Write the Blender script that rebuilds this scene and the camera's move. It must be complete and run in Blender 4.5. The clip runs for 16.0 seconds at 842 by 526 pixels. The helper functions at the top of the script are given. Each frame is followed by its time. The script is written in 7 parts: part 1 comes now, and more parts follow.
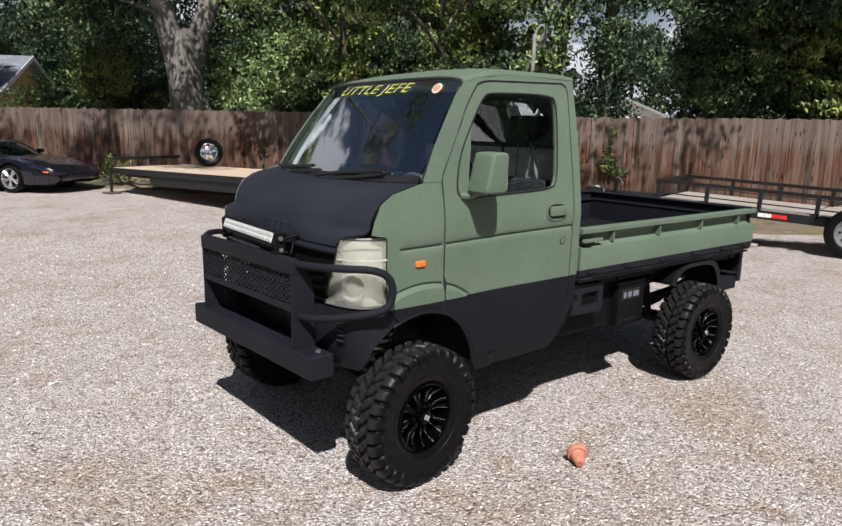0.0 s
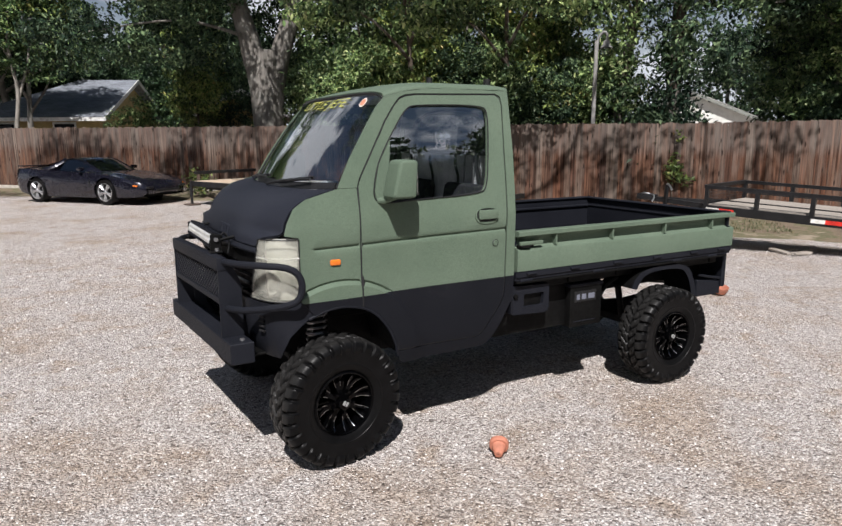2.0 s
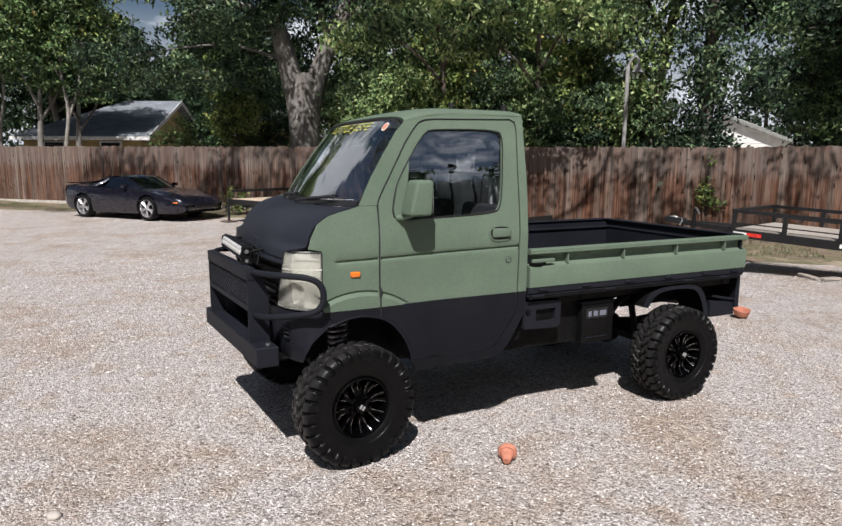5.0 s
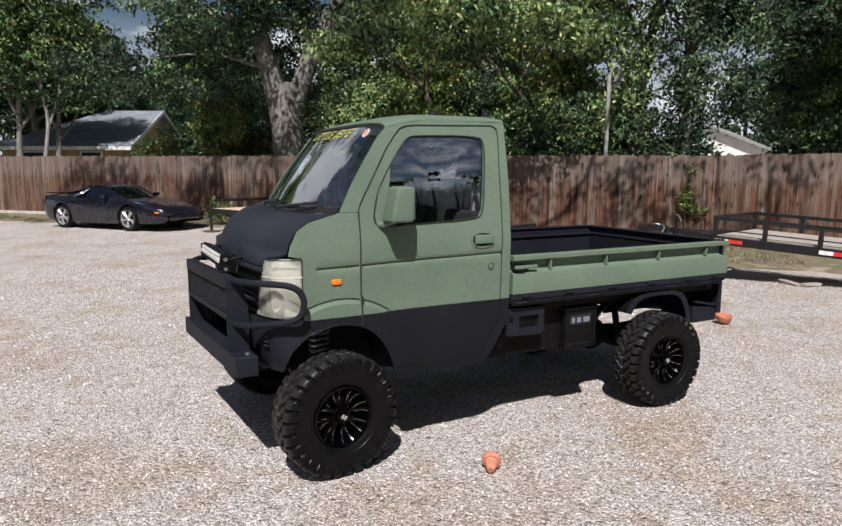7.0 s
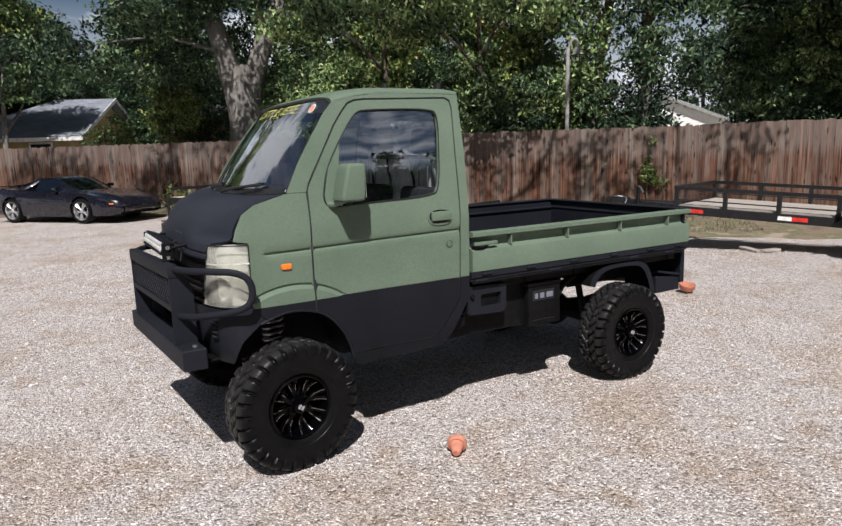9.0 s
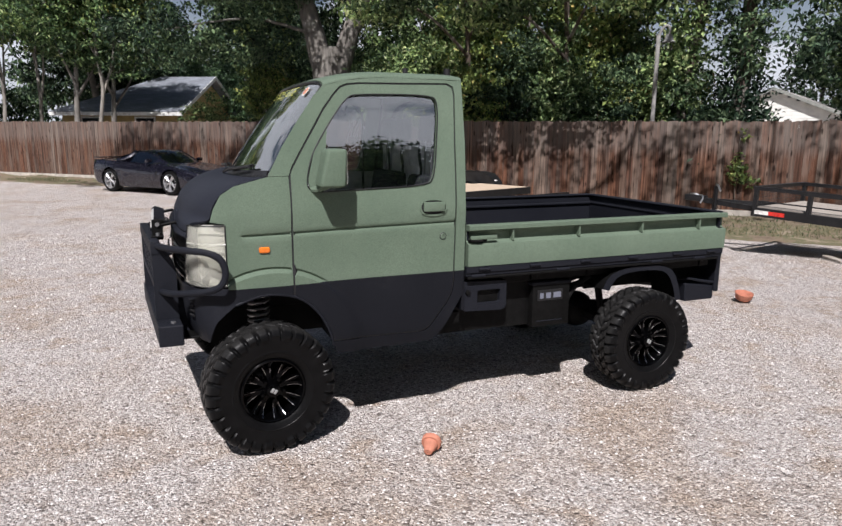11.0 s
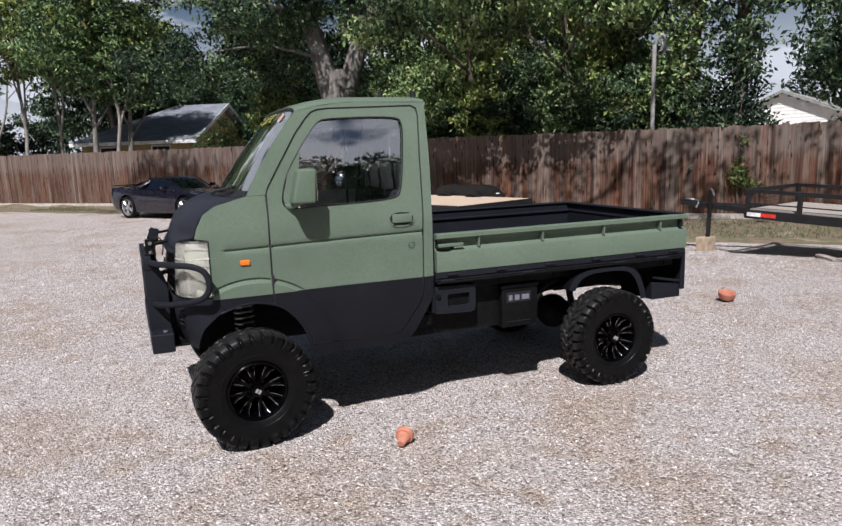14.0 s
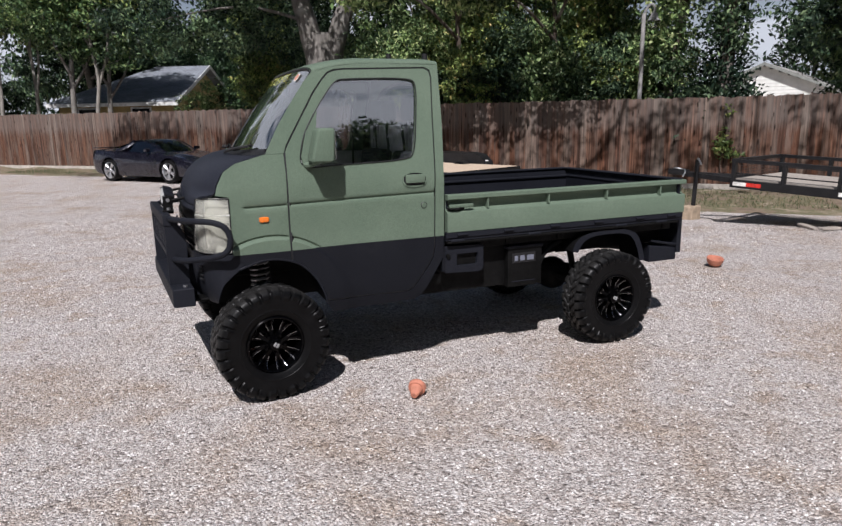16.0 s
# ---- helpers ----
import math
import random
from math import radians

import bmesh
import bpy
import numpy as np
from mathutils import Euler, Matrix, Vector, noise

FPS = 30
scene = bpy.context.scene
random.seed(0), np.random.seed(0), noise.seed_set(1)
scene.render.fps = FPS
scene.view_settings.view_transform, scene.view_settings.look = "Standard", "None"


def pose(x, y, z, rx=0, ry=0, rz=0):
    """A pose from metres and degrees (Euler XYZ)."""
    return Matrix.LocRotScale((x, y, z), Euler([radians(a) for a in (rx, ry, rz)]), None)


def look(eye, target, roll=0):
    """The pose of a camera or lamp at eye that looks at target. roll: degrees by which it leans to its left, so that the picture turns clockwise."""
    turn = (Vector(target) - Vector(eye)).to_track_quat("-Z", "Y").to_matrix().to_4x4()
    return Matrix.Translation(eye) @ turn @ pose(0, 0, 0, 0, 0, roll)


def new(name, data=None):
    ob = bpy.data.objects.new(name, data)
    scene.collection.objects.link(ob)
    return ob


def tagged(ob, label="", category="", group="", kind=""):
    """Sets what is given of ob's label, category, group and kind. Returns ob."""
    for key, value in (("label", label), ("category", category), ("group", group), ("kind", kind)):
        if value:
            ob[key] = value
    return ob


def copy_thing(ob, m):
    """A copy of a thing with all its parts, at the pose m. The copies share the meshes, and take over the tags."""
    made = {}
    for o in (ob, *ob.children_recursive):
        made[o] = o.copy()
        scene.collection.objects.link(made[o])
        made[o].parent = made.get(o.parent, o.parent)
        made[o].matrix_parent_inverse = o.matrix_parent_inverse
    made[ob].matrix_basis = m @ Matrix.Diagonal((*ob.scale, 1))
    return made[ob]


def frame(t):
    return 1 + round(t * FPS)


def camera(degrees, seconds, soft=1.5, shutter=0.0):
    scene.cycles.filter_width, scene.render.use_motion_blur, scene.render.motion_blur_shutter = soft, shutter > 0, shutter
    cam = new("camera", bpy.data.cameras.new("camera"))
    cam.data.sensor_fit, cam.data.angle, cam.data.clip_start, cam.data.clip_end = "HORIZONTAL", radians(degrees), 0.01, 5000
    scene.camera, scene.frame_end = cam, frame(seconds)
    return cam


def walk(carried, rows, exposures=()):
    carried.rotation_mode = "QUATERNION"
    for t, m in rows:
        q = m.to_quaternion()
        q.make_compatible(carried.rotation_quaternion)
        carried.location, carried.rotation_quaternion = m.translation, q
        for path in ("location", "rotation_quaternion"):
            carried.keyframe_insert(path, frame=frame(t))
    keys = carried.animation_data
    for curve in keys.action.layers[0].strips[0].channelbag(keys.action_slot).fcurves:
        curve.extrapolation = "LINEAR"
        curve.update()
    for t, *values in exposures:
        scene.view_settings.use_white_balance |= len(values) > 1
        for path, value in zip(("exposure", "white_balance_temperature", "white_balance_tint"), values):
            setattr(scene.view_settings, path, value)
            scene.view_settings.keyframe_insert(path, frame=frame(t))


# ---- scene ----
cam = camera(65.2, 16.0)
PATH = [
    (0, (-1.704, -2.217, 1.626), (-0.527, -0.65, 1.223), 0.9),
    (0.5, (-1.524, -2.431, 1.62), (-0.412, -0.823, 1.196), -1.7),
    (1, (-1.407, -2.685, 1.629), (-0.392, -1.021, 1.179), 0.1),
    (1.5, (-1.26, -2.795, 1.62), (-0.289, -1.093, 1.218), 0.2),
    (2, (-1.134, -2.896, 1.627), (-0.195, -1.17, 1.254), -0.4),
    (2.5, (-1.133, -3.001, 1.627), (-0.193, -1.285, 1.213), -0.0),
    (3, (-1.132, -3.143, 1.628), (-0.282, -1.37, 1.262), -0.8),
    (3.5, (-1.147, -3.225, 1.622), (-0.356, -1.424, 1.261), 0.5),
    (4, (-1.137, -3.248, 1.626), (-0.377, -1.423, 1.327), -0.6),
    (4.2, (-1.153, -3.22, 1.639), (-0.357, -1.413, 1.32), -0.7),
    (6.3, (-1.147, -3.106, 1.613), (-0.258, -1.337, 1.328), -0.1),
    (6.5, (-1.122, -3.14, 1.617), (-0.244, -1.36, 1.372), -1.3),
    (7, (-1.124, -3.112, 1.613), (-0.226, -1.347, 1.33), -0.0),
    (7.5, (-1.104, -3.07, 1.603), (-0.13, -1.348, 1.308), -0.4),
    (8, (-1.091, -3.02, 1.593), (-0.099, -1.309, 1.298), -0.7),
    (8.5, (-1.069, -2.986, 1.581), (-0.053, -1.299, 1.234), -0.4),
    (9, (-0.999, -3.019, 1.58), (-0.022, -1.307, 1.24), -1.9),
    (9.5, (-0.888, -3.101, 1.581), (-0.012, -1.343, 1.205), -1.3),
    (9.7, (-0.834, -3.14, 1.585), (-0.012, -1.355, 1.211), -0.7),
    (11.8, (-0.34, -3.182, 1.586), (0.331, -1.336, 1.211), -0.0),
    (12, (-0.332, -3.216, 1.592), (0.303, -1.355, 1.226), -0.2),
    (12.5, (-0.279, -3.278, 1.596), (0.28, -1.388, 1.252), -0.9),
    (13, (-0.231, -3.373, 1.604), (0.349, -1.489, 1.264), -1.0),
    (13.5, (-0.232, -3.468, 1.604), (0.322, -1.569, 1.31), -3.2),
    (14, (-0.31, -3.547, 1.583), (0.366, -1.694, 1.254), -2.1),
    (14.5, (-0.47, -3.606, 1.578), (0.231, -1.761, 1.255), -1.7),
    (15, (-0.524, -3.612, 1.568), (0.249, -1.798, 1.239), -2.2),
    (15.5, (-0.544, -3.61, 1.559), (0.205, -1.791, 1.202), -2.3),
    (16, (-0.537, -3.593, 1.554), (0.189, -1.778, 1.13), -1.2),
]
EXPOSURES = [(0.0, 0.39, 6420, 11), (3.0, 0.33, 6420, 11), (7.0, 0.41, 6400, 11), (9.7, 0.38, 6380, 12), (12.0, 0.38, 6280, 14), (13.5, 0.35, 6230, 14), (14.5, 0.28, 6210, 14), (16.0, 0.20, 6210, 14)]
walk(cam, [(t, look(eye, target, roll)) for t, eye, target, roll in PATH], EXPOSURES)

# ---- world, sun, exposure ----
SUN = Vector((-0.41, -0.71, 1.0)).normalized()
world = bpy.data.worlds.new("world")
scene.world = world
world.use_nodes = True
wn, wl = world.node_tree.nodes, world.node_tree.links
sky = wn.new("ShaderNodeTexSky")
sky.sky_type, sky.sun_disc = "NISHITA", False
sky.sun_elevation, sky.sun_rotation = math.asin(SUN.z), math.atan2(SUN.x, SUN.y)
sky.air_density, sky.dust_density = 1.0, 1.0
# broken fair-weather cloud all over the sky
wc = wn.new("ShaderNodeTexCoord")
wm = wn.new("ShaderNodeMapping")
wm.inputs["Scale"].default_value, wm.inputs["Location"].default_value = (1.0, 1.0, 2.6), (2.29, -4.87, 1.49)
cl = wn.new("ShaderNodeTexNoise")
cl.inputs["Scale"].default_value, cl.inputs["Detail"].default_value, cl.inputs["Roughness"].default_value = 3.4, 5.0, 0.54
cr = wn.new("ShaderNodeValToRGB")
cr.color_ramp.elements[0].position, cr.color_ramp.elements[1].position = 0.50, 0.575
cm = wn.new("ShaderNodeMixRGB")
cm.inputs[2].default_value = (16.0, 16.8, 18.0, 1)
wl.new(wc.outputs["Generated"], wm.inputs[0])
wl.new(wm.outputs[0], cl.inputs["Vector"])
# the cloud thins towards the zenith
wt, wv = wn.new("ShaderNodeMapRange"), wn.new("ShaderNodeMath")
wt.inputs["From Min"].default_value, wt.inputs["From Max"].default_value = 0.44, 0.56
wt.inputs["To Min"].default_value, wt.inputs["To Max"].default_value = 0.02, -0.22
wv.operation = "ADD"
wl.new(cl.outputs[0], wv.inputs[0])
wl.new(wt.outputs[0], wv.inputs[1])
wl.new(wv.outputs[0], cr.inputs[0])
# thin haze whitens the sky towards the horizon
ws, wh, wx = wn.new("ShaderNodeSeparateXYZ"), wn.new("ShaderNodeMapRange"), wn.new("ShaderNodeMath")
wh.inputs["From Min"].default_value, wh.inputs["From Max"].default_value = 0.03, 0.20
wh.inputs["To Min"].default_value, wh.inputs["To Max"].default_value = 1.0, 0.0
wx.operation = "MAXIMUM"
wl.new(wc.outputs["Generated"], ws.inputs[0])
wl.new(ws.outputs[2], wh.inputs["Value"])
wl.new(ws.outputs[2], wt.inputs["Value"])
wl.new(wh.outputs[0], wx.inputs[0])
wl.new(cr.outputs[0], wx.inputs[1])
wl.new(wx.outputs[0], cm.inputs[0])
wl.new(sky.outputs[0], cm.inputs[1])
wl.new(cm.outputs[0], wn["Background"].inputs[0])
wn["Background"].inputs[1].default_value = 0.034
sun_data = bpy.data.lights.new("sun", "SUN")
sun_data.energy, sun_data.angle, sun_data.color = 5.0, radians(0.6), (1.0, 0.965, 0.935)
sun = new("sun", sun_data)
sun.matrix_world = look(SUN * 40, (0, 0, 0))

# ---- materials ----
def nodes_of(name):
    m = bpy.data.materials.new(name)
    m.use_nodes = True
    return m, m.node_tree.nodes, m.node_tree.links, m.node_tree.nodes["Principled BSDF"]


def noise_node(n, l, scale, detail=4.0, rough=0.55, coord="Object", stretch=None):
    tc = n.new("ShaderNodeTexCoord")
    t = n.new("ShaderNodeTexNoise")
    t.inputs["Scale"].default_value, t.inputs["Detail"].default_value, t.inputs["Roughness"].default_value = scale, detail, rough
    if stretch:
        mp = n.new("ShaderNodeMapping")
        mp.inputs["Scale"].default_value = stretch
        l.new(tc.outputs[coord], mp.inputs[0])
        l.new(mp.outputs[0], t.inputs["Vector"])
    else:
        l.new(tc.outputs[coord], t.inputs["Vector"])
    return t


def ramp_node(n, l, source, stops):
    r = n.new("ShaderNodeValToRGB")
    while len(r.color_ramp.elements) < len(stops):
        r.color_ramp.elements.new(0.5)
    for e, (p, c) in zip(r.color_ramp.elements, stops):
        e.position, e.color = p, (*c, 1) if len(c) == 3 else c
    l.new(source, r.inputs[0])
    return r


def bump_node(n, l, source, p, strength, distance):
    b = n.new("ShaderNodeBump")
    b.inputs["Strength"].default_value, b.inputs["Distance"].default_value = strength, distance
    l.new(source, b.inputs["Height"])
    l.new(b.outputs[0], p.inputs["Normal"])
    return b


def mix_node(n, l, fac, a, b, kind="MIX"):
    m = n.new("ShaderNodeMixRGB")
    m.blend_type = kind
    for k, v in ((0, fac), (1, a), (2, b)):
        if isinstance(v, (int, float)):
            m.inputs[k].default_value = v if k == 0 else (v, v, v, 1)
        elif isinstance(v, tuple):
            m.inputs[k].default_value = (*v, 1)
        else:
            l.new(v, m.inputs[k])
    return m


def plain(name, c, rough=0.5, metal=0.0, scale=14.0, vary=0.25, bump=0.0, bump_scale=120.0, coat=0.0, stretch=None, spec=0.4):
    """A surface of one colour with soft blotches, fine grain and uneven gloss."""
    m, n, l, p = nodes_of(name)
    a = noise_node(n, l, scale, stretch=stretch)
    dark, light = tuple(v * (1 - vary) for v in c), tuple(min(1, v * (1 + vary)) for v in c)
    r = ramp_node(n, l, a.outputs[0], [(0.3, dark), (0.7, light)])
    l.new(r.outputs[0], p.inputs["Base Color"])
    g = ramp_node(n, l, noise_node(n, l, scale * 3.1).outputs[0], [(0.3, (max(0.02, rough - 0.08),) * 3), (0.7, (min(1, rough + 0.1),) * 3)])
    l.new(g.outputs[0], p.inputs["Roughness"])
    p.inputs["Metallic"].default_value, p.inputs["Coat Weight"].default_value, p.inputs["Specular IOR Level"].default_value = metal, coat, spec
    if bump:
        bump_node(n, l, noise_node(n, l, bump_scale, 3.0).outputs[0], p, bump, 0.003)
    return m


def glass(name, tint=(0.75, 0.8, 0.8), rough=0.0):
    m, n, l, p = nodes_of(name)
    p.inputs["Base Color"].default_value = (*tint, 1)
    p.inputs["Transmission Weight"].default_value, p.inputs["IOR"].default_value, p.inputs["Roughness"].default_value = 1.0, 1.45, rough
    return m


def pane(name, tint, gloss=0.0, ior=1.6):
    """Thin flat glazing: a clear sheet that mirrors more at a slant."""
    m = bpy.data.materials.new(name)
    m.use_nodes = True
    n, l = m.node_tree.nodes, m.node_tree.links
    n.remove(n["Principled BSDF"])
    t, g, f, x = n.new("ShaderNodeBsdfTransparent"), n.new("ShaderNodeBsdfGlossy"), n.new("ShaderNodeFresnel"), n.new("ShaderNodeMixShader")
    t.inputs[0].default_value = (*tint, 1)
    g.inputs["Roughness"].default_value = 0.01
    f.inputs["IOR"].default_value = ior
    mu = n.new("ShaderNodeMath")
    mu.operation = "ADD"
    mu.inputs[1].default_value = gloss
    l.new(f.outputs[0], mu.inputs[0])
    l.new(mu.outputs[0], x.inputs[0])
    l.new(t.outputs[0], x.inputs[1])
    l.new(g.outputs[0], x.inputs[2])
    l.new(x.outputs[0], n["Material Output"].inputs[0])
    return m


def liner_paint(name, line=None, brighten=1.0):
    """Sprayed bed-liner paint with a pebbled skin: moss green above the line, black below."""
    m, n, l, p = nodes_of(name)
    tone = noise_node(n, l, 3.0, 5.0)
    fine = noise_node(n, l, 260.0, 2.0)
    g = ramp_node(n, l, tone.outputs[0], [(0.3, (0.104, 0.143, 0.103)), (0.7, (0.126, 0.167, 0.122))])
    deep = brighten if line is None else 0.70
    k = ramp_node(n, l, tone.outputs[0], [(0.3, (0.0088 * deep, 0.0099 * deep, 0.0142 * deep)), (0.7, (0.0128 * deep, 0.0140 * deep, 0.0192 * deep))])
    if line is None:
        colour = k
    else:
        geo, sep, add, gt = n.new("ShaderNodeNewGeometry"), n.new("ShaderNodeSeparateXYZ"), n.new("ShaderNodeMath"), n.new("ShaderNodeMath")
        wob = n.new("ShaderNodeMath")
        wob.operation, wob.inputs[1].default_value = "MULTIPLY", 0.004
        add.operation, gt.operation = "ADD", "GREATER_THAN"
        gt.inputs[1].default_value = line + 0.002
        l.new(geo.outputs["Position"], sep.inputs[0])
        l.new(fine.outputs[0], wob.inputs[0])
        l.new(sep.outputs[2], add.inputs[0])
        l.new(wob.outputs[0], add.inputs[1])
        l.new(add.outputs[0], gt.inputs[0])
        colour = mix_node(n, l, gt.outputs[0], k.outputs[0], g.outputs[0])
    spk = ramp_node(n, l, fine.outputs[0], [(0.35, (0.80, 0.80, 0.80)), (0.65, (1.15, 1.15, 1.15))])
    c = mix_node(n, l, 1.0, colour.outputs[0], spk.outputs[0], "MULTIPLY")
    dust = ramp_node(n, l, noise_node(n, l, 9.0, 6.0, 0.65).outputs[0], [(0.6, (0, 0, 0)), (0.9, (0.03, 0.03, 0.03))])
    c2 = mix_node(n, l, dust.outputs[0], c.outputs[0], (0.30, 0.27, 0.23))
    l.new(c2.outputs[0], p.inputs["Base Color"])
    p.inputs["Roughness"].default_value = 0.62
    p.inputs["Specular IOR Level"].default_value = 0.16
    bump_node(n, l, fine.outputs[0], p, 0.65, 0.0020)
    return m


MAT = {}
MAT["two_tone"] = liner_paint("two_tone_liner_paint", 0.853)
MAT["liner_black"] = liner_paint("black_liner_paint")
# sky sheen on the upturned bonnet is put into this lighter black
MAT["skylit_black"] = liner_paint("skylit_black_liner_paint", None, 1.75)
MAT["green"] = liner_paint("green_liner_paint", -5.0)
MAT["rubber"] = plain("tyre_rubber", (0.0038, 0.0038, 0.0041), 0.40, spec=0.14, scale=20, vary=0.35, bump=0.20, bump_scale=90)
# dry dust on the crowns of the tread
rn, rl = MAT["rubber"].node_tree.nodes, MAT["rubber"].node_tree.links
rp, r_old = rn["Principled BSDF"], rn["Principled BSDF"].inputs["Base Color"].links[0].from_socket
r_tc, r_fl, r_ln = rn.new("ShaderNodeTexCoord"), rn.new("ShaderNodeVectorMath"), rn.new("ShaderNodeVectorMath")
r_fl.operation, r_fl.inputs[1].default_value, r_ln.operation = "MULTIPLY", (1, 0, 1), "LENGTH"
rl.new(r_tc.outputs["Object"], r_fl.inputs[0])
rl.new(r_fl.outputs[0], r_ln.inputs[0])
r_band = ramp_node(rn, rl, r_ln.outputs["Value"], [(0.318, (0, 0, 0)), (0.330, (0.8, 0.8, 0.8))])
r_mix = mix_node(rn, rl, r_band.outputs[0], r_old, (0.020, 0.0195, 0.019))
rl.new(r_mix.outputs[0], rp.inputs["Base Color"])
MAT["seal"] = plain("rubber_seal", (0.012, 0.012, 0.013), 0.5)
MAT["gloss_black"] = plain("gloss_black_alloy", (0.0010, 0.0010, 0.0012), 0.16, scale=8, coat=0.0, spec=0.12)
MAT["milled"] = plain("milled_alloy", (0.34, 0.34, 0.35), 0.25, 1.0)
MAT["chrome"] = plain("chrome", (0.75, 0.75, 0.76), 0.12, 1.0)
MAT["steel"] = plain("raw_steel", (0.33, 0.33, 0.34), 0.45, 0.9, bump=0.1)
MAT["chassis"] = plain("chassis_black", (0.0035, 0.0035, 0.0035), 0.6, spec=0.15, scale=18, vary=0.5, bump=0.3, bump_scale=60)
MAT["lens"] = pane("lamp_lens", (0.90, 0.90, 0.86), 0.03, 1.45)
# age has clouded the plastic: part of the light scatters in it
ln_, ll_ = MAT["lens"].node_tree.nodes, MAT["lens"].node_tree.links
haze_d, haze_x = ln_.new("ShaderNodeBsdfDiffuse"), ln_.new("ShaderNodeMixShader")
hz = noise_node(ln_, ll_, 9.0, 4.0)
hr = ramp_node(ln_, ll_, hz.outputs[0], [(0.3, (0.14, 0.14, 0.14)), (0.7, (0.32, 0.32, 0.32))])
haze_d.inputs[0].default_value = (0.50, 0.50, 0.45, 1)
ll_.new(hr.outputs[0], haze_x.inputs[0])
ll_.new(ln_["Material Output"].inputs[0].links[0].from_socket, haze_x.inputs[1])
ll_.new(haze_d.outputs[0], haze_x.inputs[2])
ll_.new(haze_x.outputs[0], ln_["Material Output"].inputs[0])
MAT["reflector"] = plain("lamp_reflector", (0.52, 0.52, 0.49), 0.35, 0.35, scale=30, vary=0.15)
MAT["haze"] = plain("clouded_lamp_backing", (0.50, 0.50, 0.46), 0.35, scale=26, vary=0.12)
MAT["amber"] = plain("amber_lens", (0.85, 0.20, 0.02), 0.2, coat=0.6)
MAT["windscreen"] = pane("windscreen_glass", (0.76, 0.84, 0.92), 0.29, 1.9)
MAT["box_label"] = plain("bluish_label", (0.15, 0.16, 0.20), 0.5, vary=0.05)
MAT["hub_mark"] = plain("silver_paint", (0.34, 0.34, 0.34), 0.35, 0.3, vary=0.05)
MAT["side_glass"] = pane("side_window_glass", (0.80, 0.84, 0.88), 0.33, 1.6)
MAT["interior"] = plain("grey_cabin_plastic", (0.10, 0.10, 0.105), 0.6, bump=0.15)
MAT["interior_light"] = plain("pale_cabin_trim", (0.76, 0.77, 0.77), 0.6)
MAT["seat"] = plain("dark_seat_cloth", (0.03, 0.032, 0.037), 0.9, scale=60, bump=0.3)
MAT["led"] = plain("led_lens", (0.50, 0.51, 0.53), 0.3, 0.0, scale=90, vary=0.15)
MAT["yellow"] = plain("yellow_vinyl", (0.50, 0.50, 0.10), 0.5)
MAT["white_vinyl"] = plain("white_vinyl", (0.62, 0.58, 0.53), 0.5)
MAT["orange_vinyl"] = plain("orange_vinyl", (0.62, 0.27, 0.17), 0.5)

# ---- building helpers ----
def finish(name, bm, material, angle=35.0):
    me = bpy.data.meshes.new(name)
    bmesh.ops.recalc_face_normals(bm, faces=bm.faces[:])
    bm.to_mesh(me)
    bm.free()
    if material is not None:
        me.materials.append(material)
    me.shade_smooth()
    me.set_sharp_from_angle(angle=radians(angle))
    return me


def part(name, bm, material, parent, label="", angle=35.0):
    ob = new(name, finish(name, bm, material, angle))
    ob.parent = parent
    return tagged(ob, label)


def thing(name, label, category, m=None, group="", kind=""):
    ob = new(name)
    if m is not None:
        ob.matrix_world = m
    return tagged(ob, label, category, group, kind)


def whole(name, bm, material, label, category, m=None, group="", kind="", angle=35.0):
    ob = new(name, finish(name, bm, material, angle))
    if m is not None:
        ob.matrix_world = m
    return tagged(ob, label, category, group, kind)


def smooth(a, b, v):
    t = min(1.0, max(0.0, (v - a) / (b - a)))
    return t * t * (3 - 2 * t)


def box(bm, x0, x1, y0, y1, z0, z1, bevel=0.0, m=None, seg=1):
    g = bmesh.ops.create_cube(bm, size=1, matrix=(m or Matrix()) @ Matrix.LocRotScale(((x0 + x1) / 2, (y0 + y1) / 2, (z0 + z1) / 2), None, (abs(x1 - x0), abs(y1 - y0), abs(z1 - z0))))
    if bevel:
        es = list({e for v in g["verts"] for e in v.link_edges})
        bmesh.ops.bevel(bm, geom=es, offset=bevel, segments=seg, profile=0.6, affect="EDGES", clamp_overlap=True)
    return bm


def boxed(*a, **k):
    return box(bmesh.new(), *a, **k)


